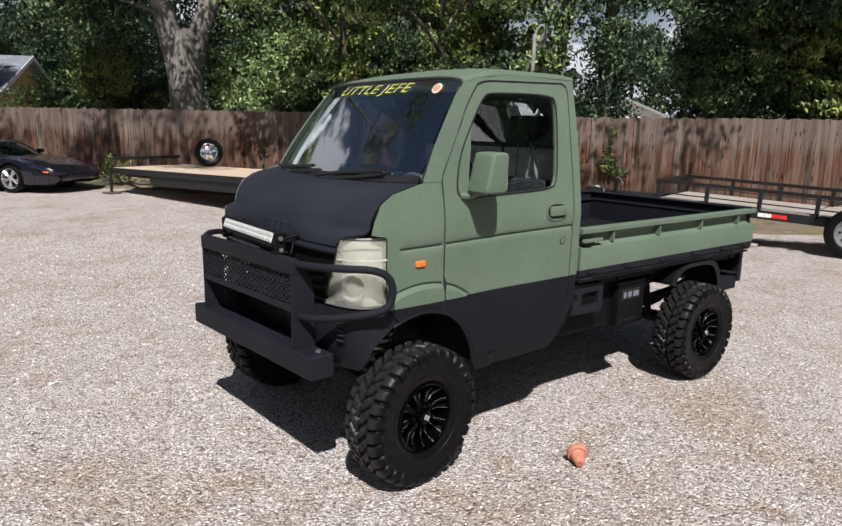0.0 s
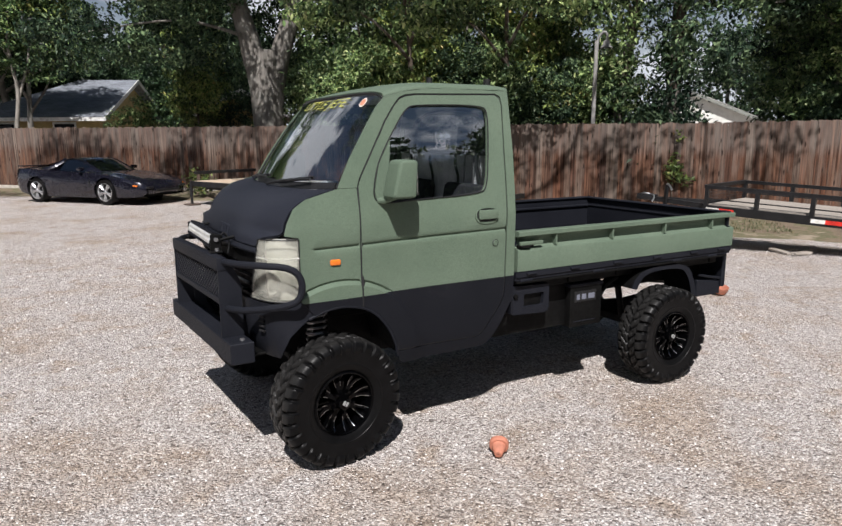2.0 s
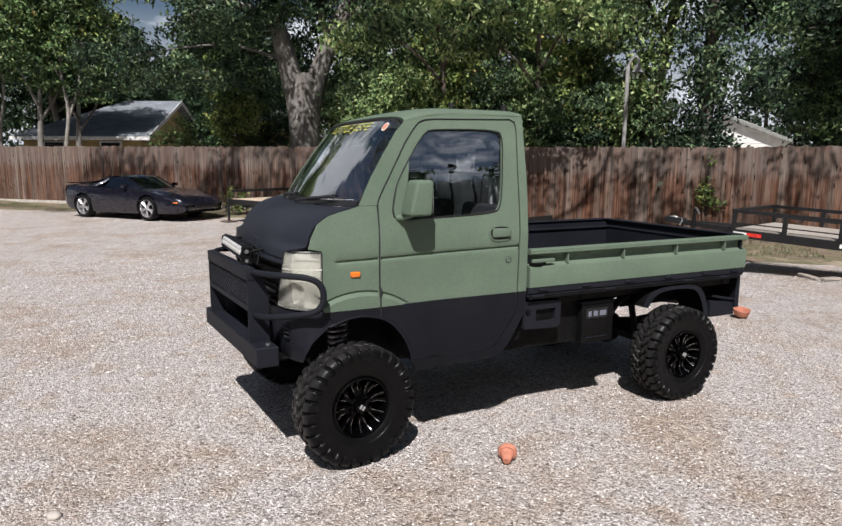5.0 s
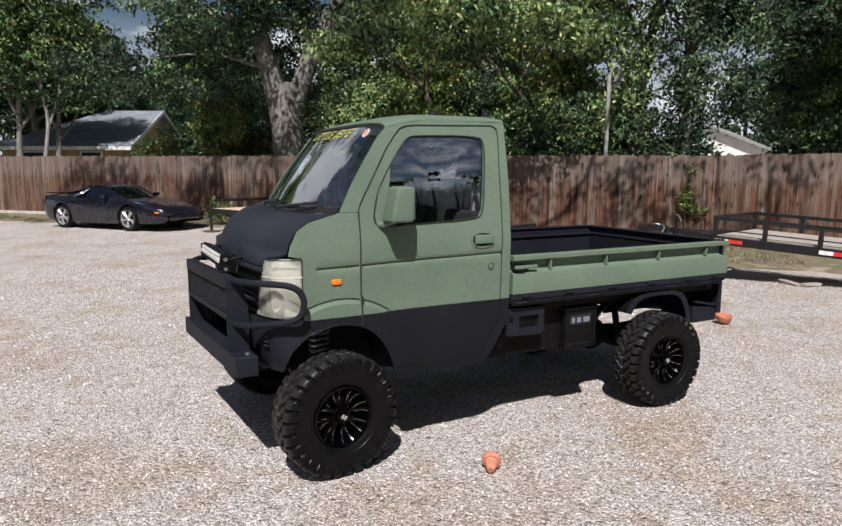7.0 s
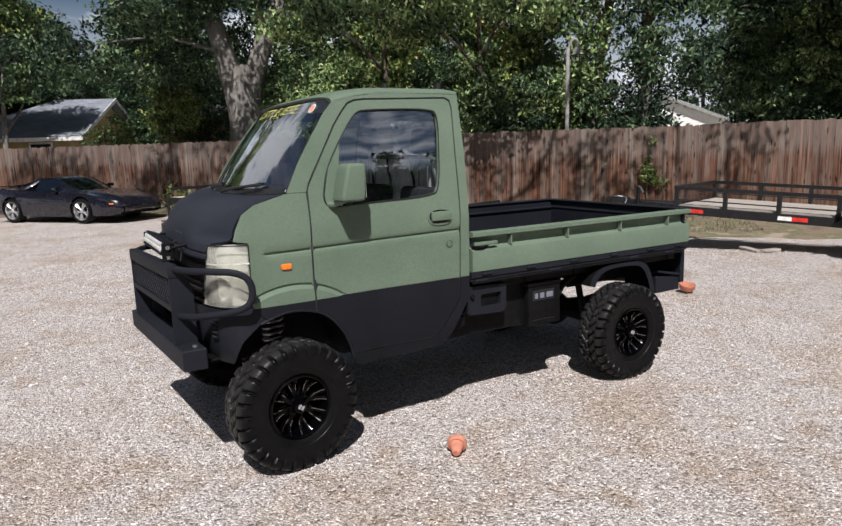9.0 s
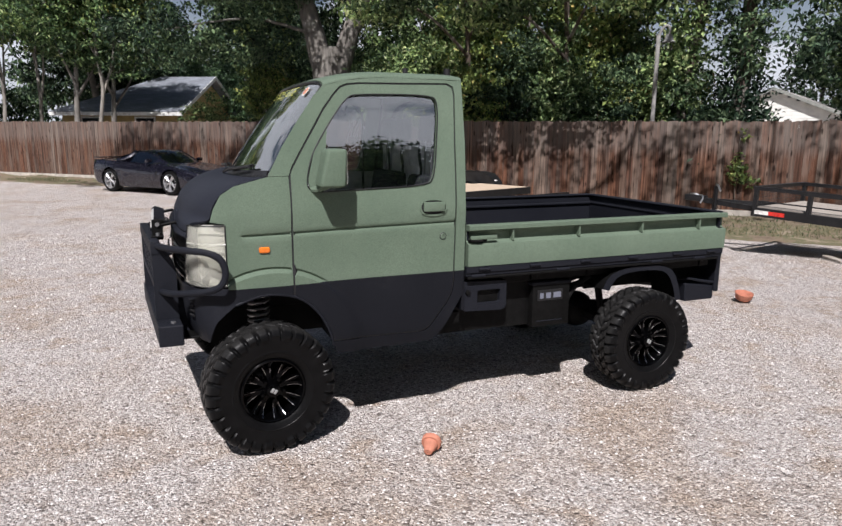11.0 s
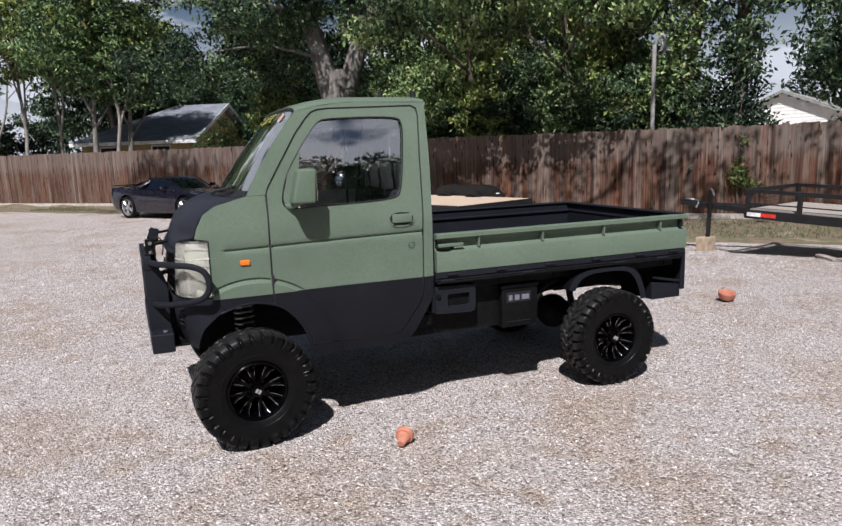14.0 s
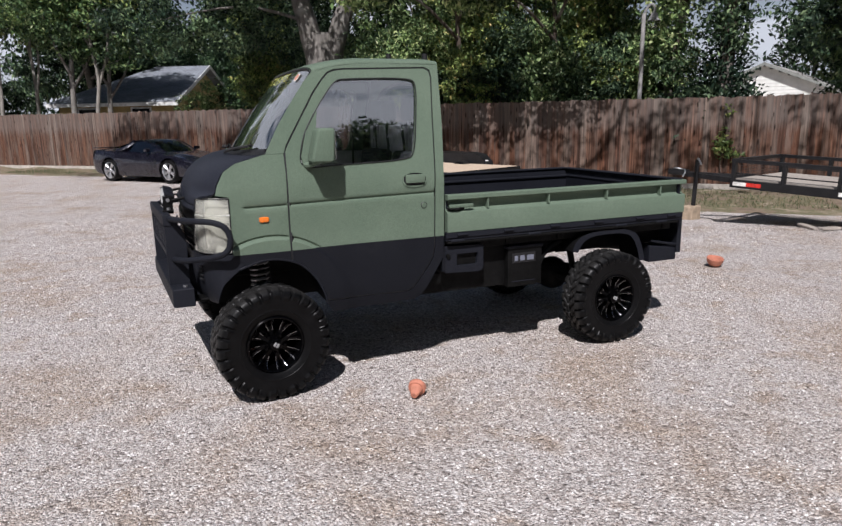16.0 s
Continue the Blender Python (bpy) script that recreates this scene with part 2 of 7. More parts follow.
def sweep(bm, pts, r, seg=8, closed=False, squash=1.0):
    """A round bar along a line of points."""
    pts = [Vector(p) for p in pts]
    n, rings, up = len(pts), [], None
    for i, p in enumerate(pts):
        a, b = pts[i - 1] if (i or closed) else p, pts[(i + 1) % n] if (i < n - 1 or closed) else p
        d = (b - a).normalized()
        if up is None:
            up = d.orthogonal().normalized()
        up = (up - d * up.dot(d)).normalized()
        side = d.cross(up)
        rr = r[i] if isinstance(r, (list, tuple)) else r
        rings.append([bm.verts.new(p + (up * math.cos(t) + side * math.sin(t) * squash) * rr) for t in (2 * math.pi * k / seg for k in range(seg))])
    for i in range(n if closed else n - 1):
        a, b = rings[i], rings[(i + 1) % n]
        for k in range(seg):
            bm.faces.new((a[k], a[(k + 1) % seg], b[(k + 1) % seg], b[k]))
    if not closed:
        bm.faces.new(rings[0][::-1])
        bm.faces.new(rings[-1])
    return bm


def curve(pts, steps=6, closed=False):
    """A smooth line through points."""
    pts = [Vector(p) for p in pts]
    out, n = [], len(pts)
    for i in range(n if closed else n - 1):
        p0, p1 = pts[i - 1] if (i or closed) else pts[0], pts[i]
        p2, p3 = pts[(i + 1) % n], pts[(i + 2) % n] if (i + 2 < n or closed) else pts[-1]
        for k in range(steps):
            t = k / steps
            out.append(0.5 * ((2 * p1) + (p2 - p0) * t + (2 * p0 - 5 * p1 + 4 * p2 - p3) * t * t + (3 * p1 - p0 - 3 * p2 + p3) * t ** 3))
    return out if closed else out + [pts[-1]]


def lathe(bm, profile, seg=48, m=None, closed=False):
    """Turn a profile of (radius, place along y) round the y axis."""
    m = m or Matrix()
    rings = [[bm.verts.new(m @ Vector((r * math.cos(t), y, r * math.sin(t)))) for t in (2 * math.pi * k / seg for k in range(seg))] for r, y in profile]
    n = len(rings)
    for i in range(n if closed else n - 1):
        a, b = rings[i], rings[(i + 1) % n]
        for k in range(seg):
            bm.faces.new((a[k], a[(k + 1) % seg], b[(k + 1) % seg], b[k]))
    return bm


def disc(bm, r, y, seg=32, m=None):
    m = m or Matrix()
    bm.faces.new([bm.verts.new(m @ Vector((r * math.cos(2 * math.pi * k / seg), y, r * math.sin(2 * math.pi * k / seg)))) for k in range(seg)])
    return bm


def sheet(fn, nu, nv, bm=None):
    """A surface fn(u, v) over the unit square."""
    bm = bm or bmesh.new()
    g = [[bm.verts.new(fn(i / nu, j / nv)) for j in range(nv + 1)] for i in range(nu + 1)]
    for i in range(nu):
        for j in range(nv):
            bm.faces.new((g[i][j], g[i + 1][j], g[i + 1][j + 1], g[i][j + 1]))
    return bm


def thicken(bm, t, heart=(0.7, 0.825, 1.0)):
    """Give an open skin a thickness t, on the side of a point within."""
    bmesh.ops.recalc_face_normals(bm, faces=bm.faces[:])
    bm.normal_update()
    faces, heart = bm.faces[:], Vector(heart)
    t = abs(t) if sum(v.normal.dot(v.co - heart) for v in bm.verts) > 0 else -abs(t)
    rim = [(e.verts[0], e.verts[1], e.link_faces[0]) for e in bm.edges if len(e.link_faces) == 1]
    twin = {v: bm.verts.new(v.co - v.normal * t) for v in bm.verts[:]}
    for f in faces:
        bm.faces.new([twin[v] for v in reversed(f.verts)])
    for a, b, f in rim:
        bm.faces.new((a, b, twin[b], twin[a]))
    return bm


def round_off(pts, times=2):
    """Cut the corners of a closed outline."""
    for _ in range(times):
        out = []
        for i, a in enumerate(pts):
            b = pts[(i + 1) % len(pts)]
            out += [(a[0] * 0.75 + b[0] * 0.25, a[1] * 0.75 + b[1] * 0.25), (a[0] * 0.25 + b[0] * 0.75, a[1] * 0.25 + b[1] * 0.75)]
        pts = out
    return pts


def inside(p, poly):
    x, y, hit = p[0], p[1], False
    for i, a in enumerate(poly):
        b = poly[i - 1]
        if (a[1] > y) != (b[1] > y) and x < (b[0] - a[0]) * (y - a[1]) / (b[1] - a[1]) + a[0]:
            hit = not hit
    return hit


def along(poly, step):
    out = []
    for i, a in enumerate(poly):
        b = poly[(i + 1) % len(poly)]
        n = max(1, int(math.hypot(b[0] - a[0], b[1] - a[1]) / step))
        out += [(a[0] + (b[0] - a[0]) * k / n, a[1] + (b[1] - a[1]) * k / n) for k in range(n)]
    return out


def cut_panel(outline, holes, fn, step=0.04, extra=(), bm=None, keep_off=None):
    """A panel cut to an outline with holes in it, laid on the surface fn(a, b)."""
    from mathutils.geometry import delaunay_2d_cdt
    loops = [along(outline, step)] + [along(h, step) for h in holes]
    verts, edges = [], []
    for lp in loops:
        s = len(verts)
        verts += lp
        edges += [(s + k, s + (k + 1) % len(lp)) for k in range(len(lp))]
    xs, ys = [p[0] for p in outline], [p[1] for p in outline]
    a = min(xs) + step / 2
    while a < max(xs):
        b = min(ys) + step / 2
        while b < max(ys):
            if keep_off is None or not keep_off(a, b):
                verts.append((a, b))
            b += step
        a += step
    verts += list(extra)
    keep = [v for i, v in enumerate(verts) if i < len(edges) or (inside(v, outline) and not any(inside(v, h) for h in holes))]
    vs, _, fs, *_ = delaunay_2d_cdt([Vector(v) for v in keep], edges, [], 0, 1e-5)
    bm = bm or bmesh.new()
    made = {}
    for f in fs:
        c = sum((vs[i] for i in f), Vector((0, 0))) / len(f)
        if inside(c, outline) and not any(inside(c, h) for h in holes):
            for i in f:
                if i not in made:
                    made[i] = bm.verts.new(fn(vs[i].x, vs[i].y))
            bm.faces.new([made[i] for i in f])
    return bm

# ---- ground, fence, sky-side surroundings ----
def gravel_material():
    m, n, l, p = nodes_of("crushed_gravel")
    tc = n.new("ShaderNodeTexCoord")
    def cells(scale, feature="F1"):
        v = n.new("ShaderNodeTexVoronoi")
        v.feature = feature
        v.inputs["Scale"].default_value = scale
        l.new(tc.outputs["Object"], v.inputs["Vector"])
        return v
    a, b = cells(62.0), cells(150.0)
    sa, sb = n.new("ShaderNodeSeparateColor"), n.new("ShaderNodeSeparateColor")
    l.new(a.outputs["Color"], sa.inputs[0])
    l.new(b.outputs["Color"], sb.inputs[0])
    pal = [(0.0, (0.15, 0.13, 0.12)), (0.2, (0.33, 0.285, 0.26)), (0.5, (0.53, 0.475, 0.445)), (0.78, (0.67, 0.62, 0.59)), (1.0, (0.86, 0.82, 0.80))]
    ca, cb = ramp_node(n, l, sa.outputs[0], pal), ramp_node(n, l, sb.outputs[0], pal)
    which = ramp_node(n, l, noise_node(n, l, 24.0, 3.0).outputs[0], [(0.42, (0, 0, 0)), (0.58, (1, 1, 1))])
    c = mix_node(n, l, which.outputs[0], ca.outputs[0], cb.outputs[0])
    # tan dirt worn through, in broad patches and streaks
    big = noise_node(n, l, 0.75, 6.0, 0.62)
    mid = noise_node(n, l, 3.4, 5.0, 0.6)
    dirt = ramp_node(n, l, big.outputs[0], [(0.49, (0, 0, 0)), (0.66, (0.75, 0.75, 0.75))])
    dirt2 = ramp_node(n, l, mid.outputs[0], [(0.52, (0, 0, 0)), (0.68, (0.75, 0.75, 0.75))])
    d = mix_node(n, l, 1.0, dirt.outputs[0], dirt2.outputs[0], "SCREEN")
    c = mix_node(n, l, d.outputs[0], c.outputs[0], (0.78, 0.67, 0.55), "MULTIPLY")
    spots = ramp_node(n, l, noise_node(n, l, 1.9, 7.0, 0.7).outputs[0], [(0.66, (0, 0, 0)), (0.74, (0.55, 0.55, 0.55))])
    c = mix_node(n, l, spots.outputs[0], c.outputs[0], (0.24, 0.20, 0.165))
    l.new(c.outputs[0], p.inputs["Base Color"])
    p.inputs["Roughness"].default_value = 0.9
    p.inputs["Specular IOR Level"].default_value = 0.25
    h = n.new("ShaderNodeMath")
    h.operation = "MINIMUM"
    l.new(a.outputs["Distance"], h.inputs[0])
    l.new(b.outputs["Distance"], h.inputs[1])
    bu = bump_node(n, l, h.outputs[0], p, 0.9, 0.02)
    bu.invert = True
    return m
MAT["gravel"] = gravel_material()

# fence line: from a point near the trailers, one way along it
FX, FY, FDX, FDY = 11.7, 8.0, -0.697, 0.717
def fence_at(s, out=0.0, z=0.0):
    """A place s metres along the fence, out metres towards the yard."""
    return Vector((FX + FDX * s - 0.717 * out, FY + FDY * s - 0.697 * out, z))
FANG = math.degrees(math.atan2(FDY, FDX))

def ground_height(x, y):
    """Gentle hollows and wheel ruts; flat where the truck stands, falling to the fence behind the utility trailer."""
    along_f, out_f = (x - FX) * FDX + (y - FY) * FDY, -(x - FX) * 0.717 - (y - FY) * 0.697
    fall = -0.19 * smooth(6.9, 4.4, out_f) * smooth(12.0, 6.0, along_f)
    d = math.hypot(x - 1.2, y - 0.5)
    k = smooth(2.5, 8.0, d)
    return -0.004 + fall + k * 0.03 * (noise.noise(Vector((x * 0.22, y * 0.22, 0))) - 0.2)
ticks = [-600, -250, -120, -60] + [-36 + 0.75 * k for k in range(97)] + [60, 120, 250, 600]
bm = bmesh.new()
gv = [[bm.verts.new((x, y, ground_height(x, y))) for y in ticks] for x in ticks]
for i in range(len(ticks) - 1):
    for j in range(len(ticks) - 1):
        bm.faces.new((gv[i][j], gv[i + 1][j], gv[i + 1][j + 1], gv[i][j + 1]))
whole("ground", bm, MAT["gravel"], "pale crushed gravel yard with tan dirt patches", "ground", kind="structure")

# loose stones on the nearest stretch
def stones(name, count, x0, x1, y0, y1, lo, hi, seed, label):
    rng = np.random.default_rng(seed)
    base = np.array([(1, 0, 0), (-1, 0, 0), (0, 1, 0), (0, -1, 0), (0, 0, 0.7), (0, 0, -0.7)])
    tri = np.array([(0, 2, 4), (2, 1, 4), (1, 3, 4), (3, 0, 4), (2, 0, 5), (1, 2, 5), (3, 1, 5), (0, 3, 5)])
    size = lo + (hi - lo) * rng.random(count) ** 2.2
    ang = rng.random(count) * 6.283
    jit = 0.65 + 0.7 * rng.random((count, 6, 3))
    v = base[None] * jit * size[:, None, None]
    c, s = np.cos(ang)[:, None], np.sin(ang)[:, None]
    v = np.stack([v[..., 0] * c - v[..., 1] * s, v[..., 0] * s + v[..., 1] * c, v[..., 2]], -1)
    px, py = x0 + (x1 - x0) * rng.random(count), y0 + (y1 - y0) * rng.random(count)
    pz = np.array([ground_height(a, b) for a, b in zip(px, py)]) + size * 0.22
    v += np.stack([px, py, pz], -1)[:, None]
    f = tri[None] + 6 * np.arange(count)[:, None, None]
    me = bpy.data.meshes.new(name)
    me.from_pydata(v.reshape(-1, 3).tolist(), [], f.reshape(-1, 3).tolist())
    me.materials.append(MAT["stone"])
    return tagged(new(name, me), label, "gravel", kind="stuff")
m, n, l, p = nodes_of("loose_stone")
geo = n.new("ShaderNodeNewGeometry")
r = ramp_node(n, l, geo.outputs["Random Per Island"], [(0.0, (0.17, 0.145, 0.13)), (0.3, (0.40, 0.355, 0.325)), (0.6, (0.56, 0.52, 0.49)), (0.85, (0.68, 0.65, 0.625)), (1.0, (0.85, 0.83, 0.81))])
l.new(r.outputs[0], p.inputs["Base Color"])
p.inputs["Roughness"].default_value = 0.85
MAT["stone"] = m
stones("loose_gravel", 42000, -3.2, 4.6, -2.9, 2.2, 0.0035, 0.0085, 3, "loose pale and grey gravel chips over the yard")
stones("loose_gravel", 16000, -5.0, 9.0, 2.2, 9.0, 0.006, 0.015, 4, "loose pale and grey gravel chips over the yard")
bm = bmesh.new()
bmesh.ops.create_icosphere(bm, subdivisions=2, radius=0.045)
for v in bm.verts:
    v.co *= 1 + 0.35 * noise.noise(v.co * 22)
    v.co.z *= 0.55
whole("pebble", bm, plain("pale_pebble", (0.42, 0.38, 0.34), 0.85), "pale rounded pebble lying on the gravel", "stone", pose(-1.456, 0.13, 0.009) @ Matrix.Scale(0.75, 4), angle=60)

def fence_top(s):
    return 1.935 + 0.0048 * max(0.0, s) + 0.004 * max(0.0, -s)

def board_material():
    m, n, l, p = nodes_of("weathered_picket")
    info = n.new("ShaderNodeObjectInfo")
    off = n.new("ShaderNodeVectorMath")
    off.operation = "ADD"
    tc = n.new("ShaderNodeTexCoord")
    sc = n.new("ShaderNodeVectorMath")
    sc.operation, sc.inputs[3].default_value = "SCALE", 37.0
    cmb = n.new("ShaderNodeCombineXYZ")
    for k in range(3):
        l.new(info.outputs["Random"], cmb.inputs[k])
    l.new(cmb.outputs[0], sc.inputs[0])
    l.new(tc.outputs["Object"], off.inputs[0])
    l.new(sc.outputs[0], off.inputs[1])
    def grain(stretch, detail, rough=0.6):
        mp = n.new("ShaderNodeMapping")
        mp.inputs["Scale"].default_value = stretch
        l.new(off.outputs[0], mp.inputs[0])
        t = n.new("ShaderNodeTexNoise")
        t.inputs["Scale"].default_value, t.inputs["Detail"].default_value, t.inputs["Roughness"].default_value = 1.0, detail, rough
        l.new(mp.outputs[0], t.inputs["Vector"])
        return t
    streak, fine, blot = grain((26, 26, 1.4), 6.0), grain((150, 150, 5.0), 3.0), grain((5, 5, 2.2), 4.0)
    tone = ramp_node(n, l, info.outputs["Random"], [(0.0, (0.062, 0.036, 0.028)), (0.2, (0.115, 0.054, 0.033)), (0.4, (0.086, 0.050, 0.037)), (0.65, (0.125, 0.066, 0.044)), (0.85, (0.122, 0.084, 0.066)), (1.0, (0.165, 0.126, 0.104))])
    s1 = ramp_node(n, l, streak.outputs[0], [(0.30, (0.20, 0.19, 0.19)), (0.50, (0.9, 0.86, 0.83)), (0.72, (2.0, 1.9, 1.8))])
    c = mix_node(n, l, 1.0, tone.outputs[0], s1.outputs[0], "MULTIPLY")
    grey = ramp_node(n, l, blot.outputs[0], [(0.46, (0, 0, 0)), (0.7, (0.5, 0.5, 0.5))])
    c = mix_node(n, l, grey.outputs[0], c.outputs[0], (0.17, 0.145, 0.125))
    f1 = ramp_node(n, l, fine.outputs[0], [(0.3, (0.72, 0.72, 0.72)), (0.7, (1.2, 1.2, 1.2))])
    c = mix_node(n, l, 1.0, c.outputs[0], f1.outputs[0], "MULTIPLY")
    # silvered upper ends, worn down in uneven runs
    sp, ht = n.new("ShaderNodeSeparateXYZ"), n.new("ShaderNodeMath")
    l.new(tc.outputs["Object"], sp.inputs[0])
    ht.operation, ht.inputs[1].default_value, ht.inputs[2].default_value = "MULTIPLY_ADD", 0.55, 0.0
    l.new(streak.outputs[0], ht.inputs[0])
    l.new(sp.outputs[2], ht.inputs[2])
    worn = ramp_node(n, l, ht.outputs[0], [(0.88, (0, 0, 0)), (1.0, (0.30, 0.30, 0.30))])
    worn.color_ramp.elements[1].position = 1.0
    c = mix_node(n, l, worn.outputs[0], c.outputs[0], (0.20, 0.185, 0.17))
    # knots
    km, kv = n.new("ShaderNodeMapping"), n.new("ShaderNodeTexVoronoi")
    km.inputs["Scale"].default_value = (9.0, 9.0, 4.5)
    kv.inputs["Scale"].default_value = 1.0
    l.new(off.outputs[0], km.inputs[0])
    l.new(km.outputs[0], kv.inputs["Vector"])
    knot = ramp_node(n, l, kv.outputs["Distance"], [(0.10, (0.12, 0.09, 0.08)), (0.20, (1, 1, 1))])
    c = mix_node(n, l, 0.9, c.outputs[0], knot.outputs[0], "MULTIPLY")
    l.new(c.outputs[0], p.inputs["Base Color"])
    p.inputs["Roughness"].default_value = 0.85
    p.inputs["Specular IOR Level"].default_value = 0.2
    bump_node(n, l, fine.outputs[0], p, 0.5, 0.004)
    return m
MAT["board"] = board_material()
MAT["concrete"] = plain("pale_concrete", (0.42, 0.385, 0.34), 0.9, scale=6, vary=0.3, bump=0.3, bump_scale=40)
MAT["old_timber"] = plain("old_timber", (0.10, 0.07, 0.055), 0.85, scale=10, vary=0.4, bump=0.3, stretch=(1, 1, 0.2))

fence = thing("fence", "tall weathered brown picket fence with uneven tops", "fence", kind="structure")
for s in range(-8, 36, 3):
    part("fence_post", boxed(-0.045, 0.045, -0.045, 0.045, -0.25, 1.8, 0.004, pose(*fence_at(s, -0.09), 0, 0, FANG)), MAT["old_timber"], fence)
for z in (0.4, 1.05, 1.65):
    part("fence_rail", sweep(bmesh.new(), [fence_at(-8.5, -0.045, z), fence_at(35, -0.045, z + 0.12)], 0.04, 4), MAT["old_timber"], fence)
part("gravel_board", boxed(9.0, 35.5, -0.03, 0.03, -0.02, 0.20, 0.006, pose(*fence_at(0, 0.035), 0, 0, FANG)), MAT["concrete"], fence, "pale concrete footing along the fence")
part("gravel_board", boxed(-8.5, 9.0, -0.03, 0.03, -0.30, -0.04, 0.006, pose(*fence_at(0, 0.035), 0, 0, FANG)), MAT["concrete"], fence, "pale concrete footing along the fence")

# ---- grass verge along the foot of the fence ----
def blades(name, count, place, seed, label, h=0.12, mat_name="grass"):
    rng = np.random.default_rng(seed)
    verts, faces = [], []
    for k in range(count):
        x, y, z = place(rng)
        a, b = rng.random() * 6.283, rng.random() * 6.283
        hh, w = h * (0.4 + rng.random()), 0.006 + 0.006 * rng.random()
        q = len(verts)
        lx, ly = math.cos(b) * hh * 0.5, math.sin(b) * hh * 0.5
        verts += [(x - w * math.cos(a), y - w * math.sin(a), z), (x + w * math.cos(a), y + w * math.sin(a), z), (x + lx, y + ly, z + hh)]
        faces.append((q, q + 1, q + 2))
    me = bpy.data.meshes.new(name)
    me.from_pydata(verts, [], faces)
    me.materials.append(MAT[mat_name])
    return tagged(new(name, me), label, "grass", kind="stuff")
m, n, l, p = nodes_of("grass_blade")
geo = n.new("ShaderNodeNewGeometry")
r = ramp_node(n, l, geo.outputs["Random Per Island"], [(0.0, (0.045, 0.065, 0.026)), (0.5, (0.095, 0.10, 0.045)), (1.0, (0.21, 0.165, 0.095))])
l.new(r.outputs[0], p.inputs["Base Color"])
p.inputs["Roughness"].default_value = 0.7
MAT["grass"] = m
def soil_material():
    m, n, l, p = nodes_of("verge_soil")
    r = ramp_node(n, l, noise_node(n, l, 1.6, 7.0, 0.7).outputs[0], [(0.3, (0.080, 0.060, 0.042)), (0.45, (0.20, 0.150, 0.105)), (0.54, (0.105, 0.105, 0.050)), (0.62, (0.27, 0.215, 0.155)), (0.8, (0.42, 0.37, 0.295))])
    l.new(r.outputs[0], p.inputs["Base Color"])
    p.inputs["Roughness"].default_value = 0.95
    bump_node(n, l, noise_node(n, l, 30.0, 5.0).outputs[0], p, 0.8, 0.03)
    return m
MAT["soil"] = soil_material()
bm = bmesh.new()
rows = []
for i in range(180):
    s = -8.5 + 44.0 * i / 179
    k8 = smooth(5.0, 10.0, s)
    w = 3.95 - 2.45 * k8 + 0.35 * noise.noise(Vector((s * 0.6, 3.1, 0))) + 0.2 * noise.noise(Vector((s * 1.9, 8.1, 0)))
    row = []
    for k in range(13):
        q = fence_at(s, w * k / 12)
        heap = (0.04 + 0.12 * k8) * (1 - k / 12) ** 1.5 * (0.8 + 0.8 * noise.noise(Vector((s * 0.8, k * 0.3, 5.0))))
        row.append(bm.verts.new((q.x, q.y, ground_height(q.x, q.y) + heap + (0.02 if k < 12 else -0.03))))
    rows.append(row)
for i in range(179):
    for k in range(12):
        bm.faces.new((rows[i][k], rows[i + 1][k], rows[i + 1][k + 1], rows[i][k + 1]))
whole("verge", bm, MAT["soil"], "bare soil verge with tufts along the fence", "verge", kind="structure")
def verge_place(rng):
    s = -8 + 43 * rng.random()
    while noise.noise(Vector((s * 0.55, 7.7, 0))) < -0.02:
        s = -8 + 43 * rng.random()
    o = 0.1 + (1.3 if s > 8 else 3.1) * rng.random() ** (1.0 if s > 8 else 0.6)
    q = fence_at(s, o)
    return q.x, q.y, ground_height(q.x, q.y) + 0.02 + 0.06 * (1 - min(1.0, o / 2.6))
blades("verge_grass", 11000, verge_place, 11, "tufts of yellowing green grass along the fence foot", 0.065)

# ---- the lifted mini truck; x runs to its tail, its near flank lies at y = 0.087 ----
MID = 0.825
ARCH = (0.03, 0.475)


def side_y(x, z):
    y = 0.087 - 0.03 * smooth(0.6, 0.0, x)
    if z > 1.2:
        y += 0.21 * (z - 1.2) ** 1.2
    if x < -0.2:
        y += 4.7 * (-0.2 - x) ** 2
    if z < 0.62:
        y += 0.8 * (0.62 - z) ** 2
    if x < 0.6:
        r = math.hypot(x - ARCH[0], z - ARCH[1])
        y -= 0.014 * smooth(0.462, 0.446, r)
        if z > 0.853:
            y += 0.010 * math.exp(-(((r - 0.465) / 0.006) ** 2))
    if -0.10 < x < 1.04:
        y += 0.016 * math.exp(-(((z - 1.108 - 0.018 * x) / 0.0065) ** 2))
    return y


def flank(far, out=0.0):
    return lambda x, z: Vector((x, 2 * MID - side_y(x, z) + out if far else side_y(x, z) - out, z))


def roof_edge(x):
    return 1.885 - 0.45 * max(0.0, 0.68 - x) ** 2


truck = thing("mini_truck", "lifted mini pickup truck, matte moss green over black", "truck", pose(0, 0, 0))

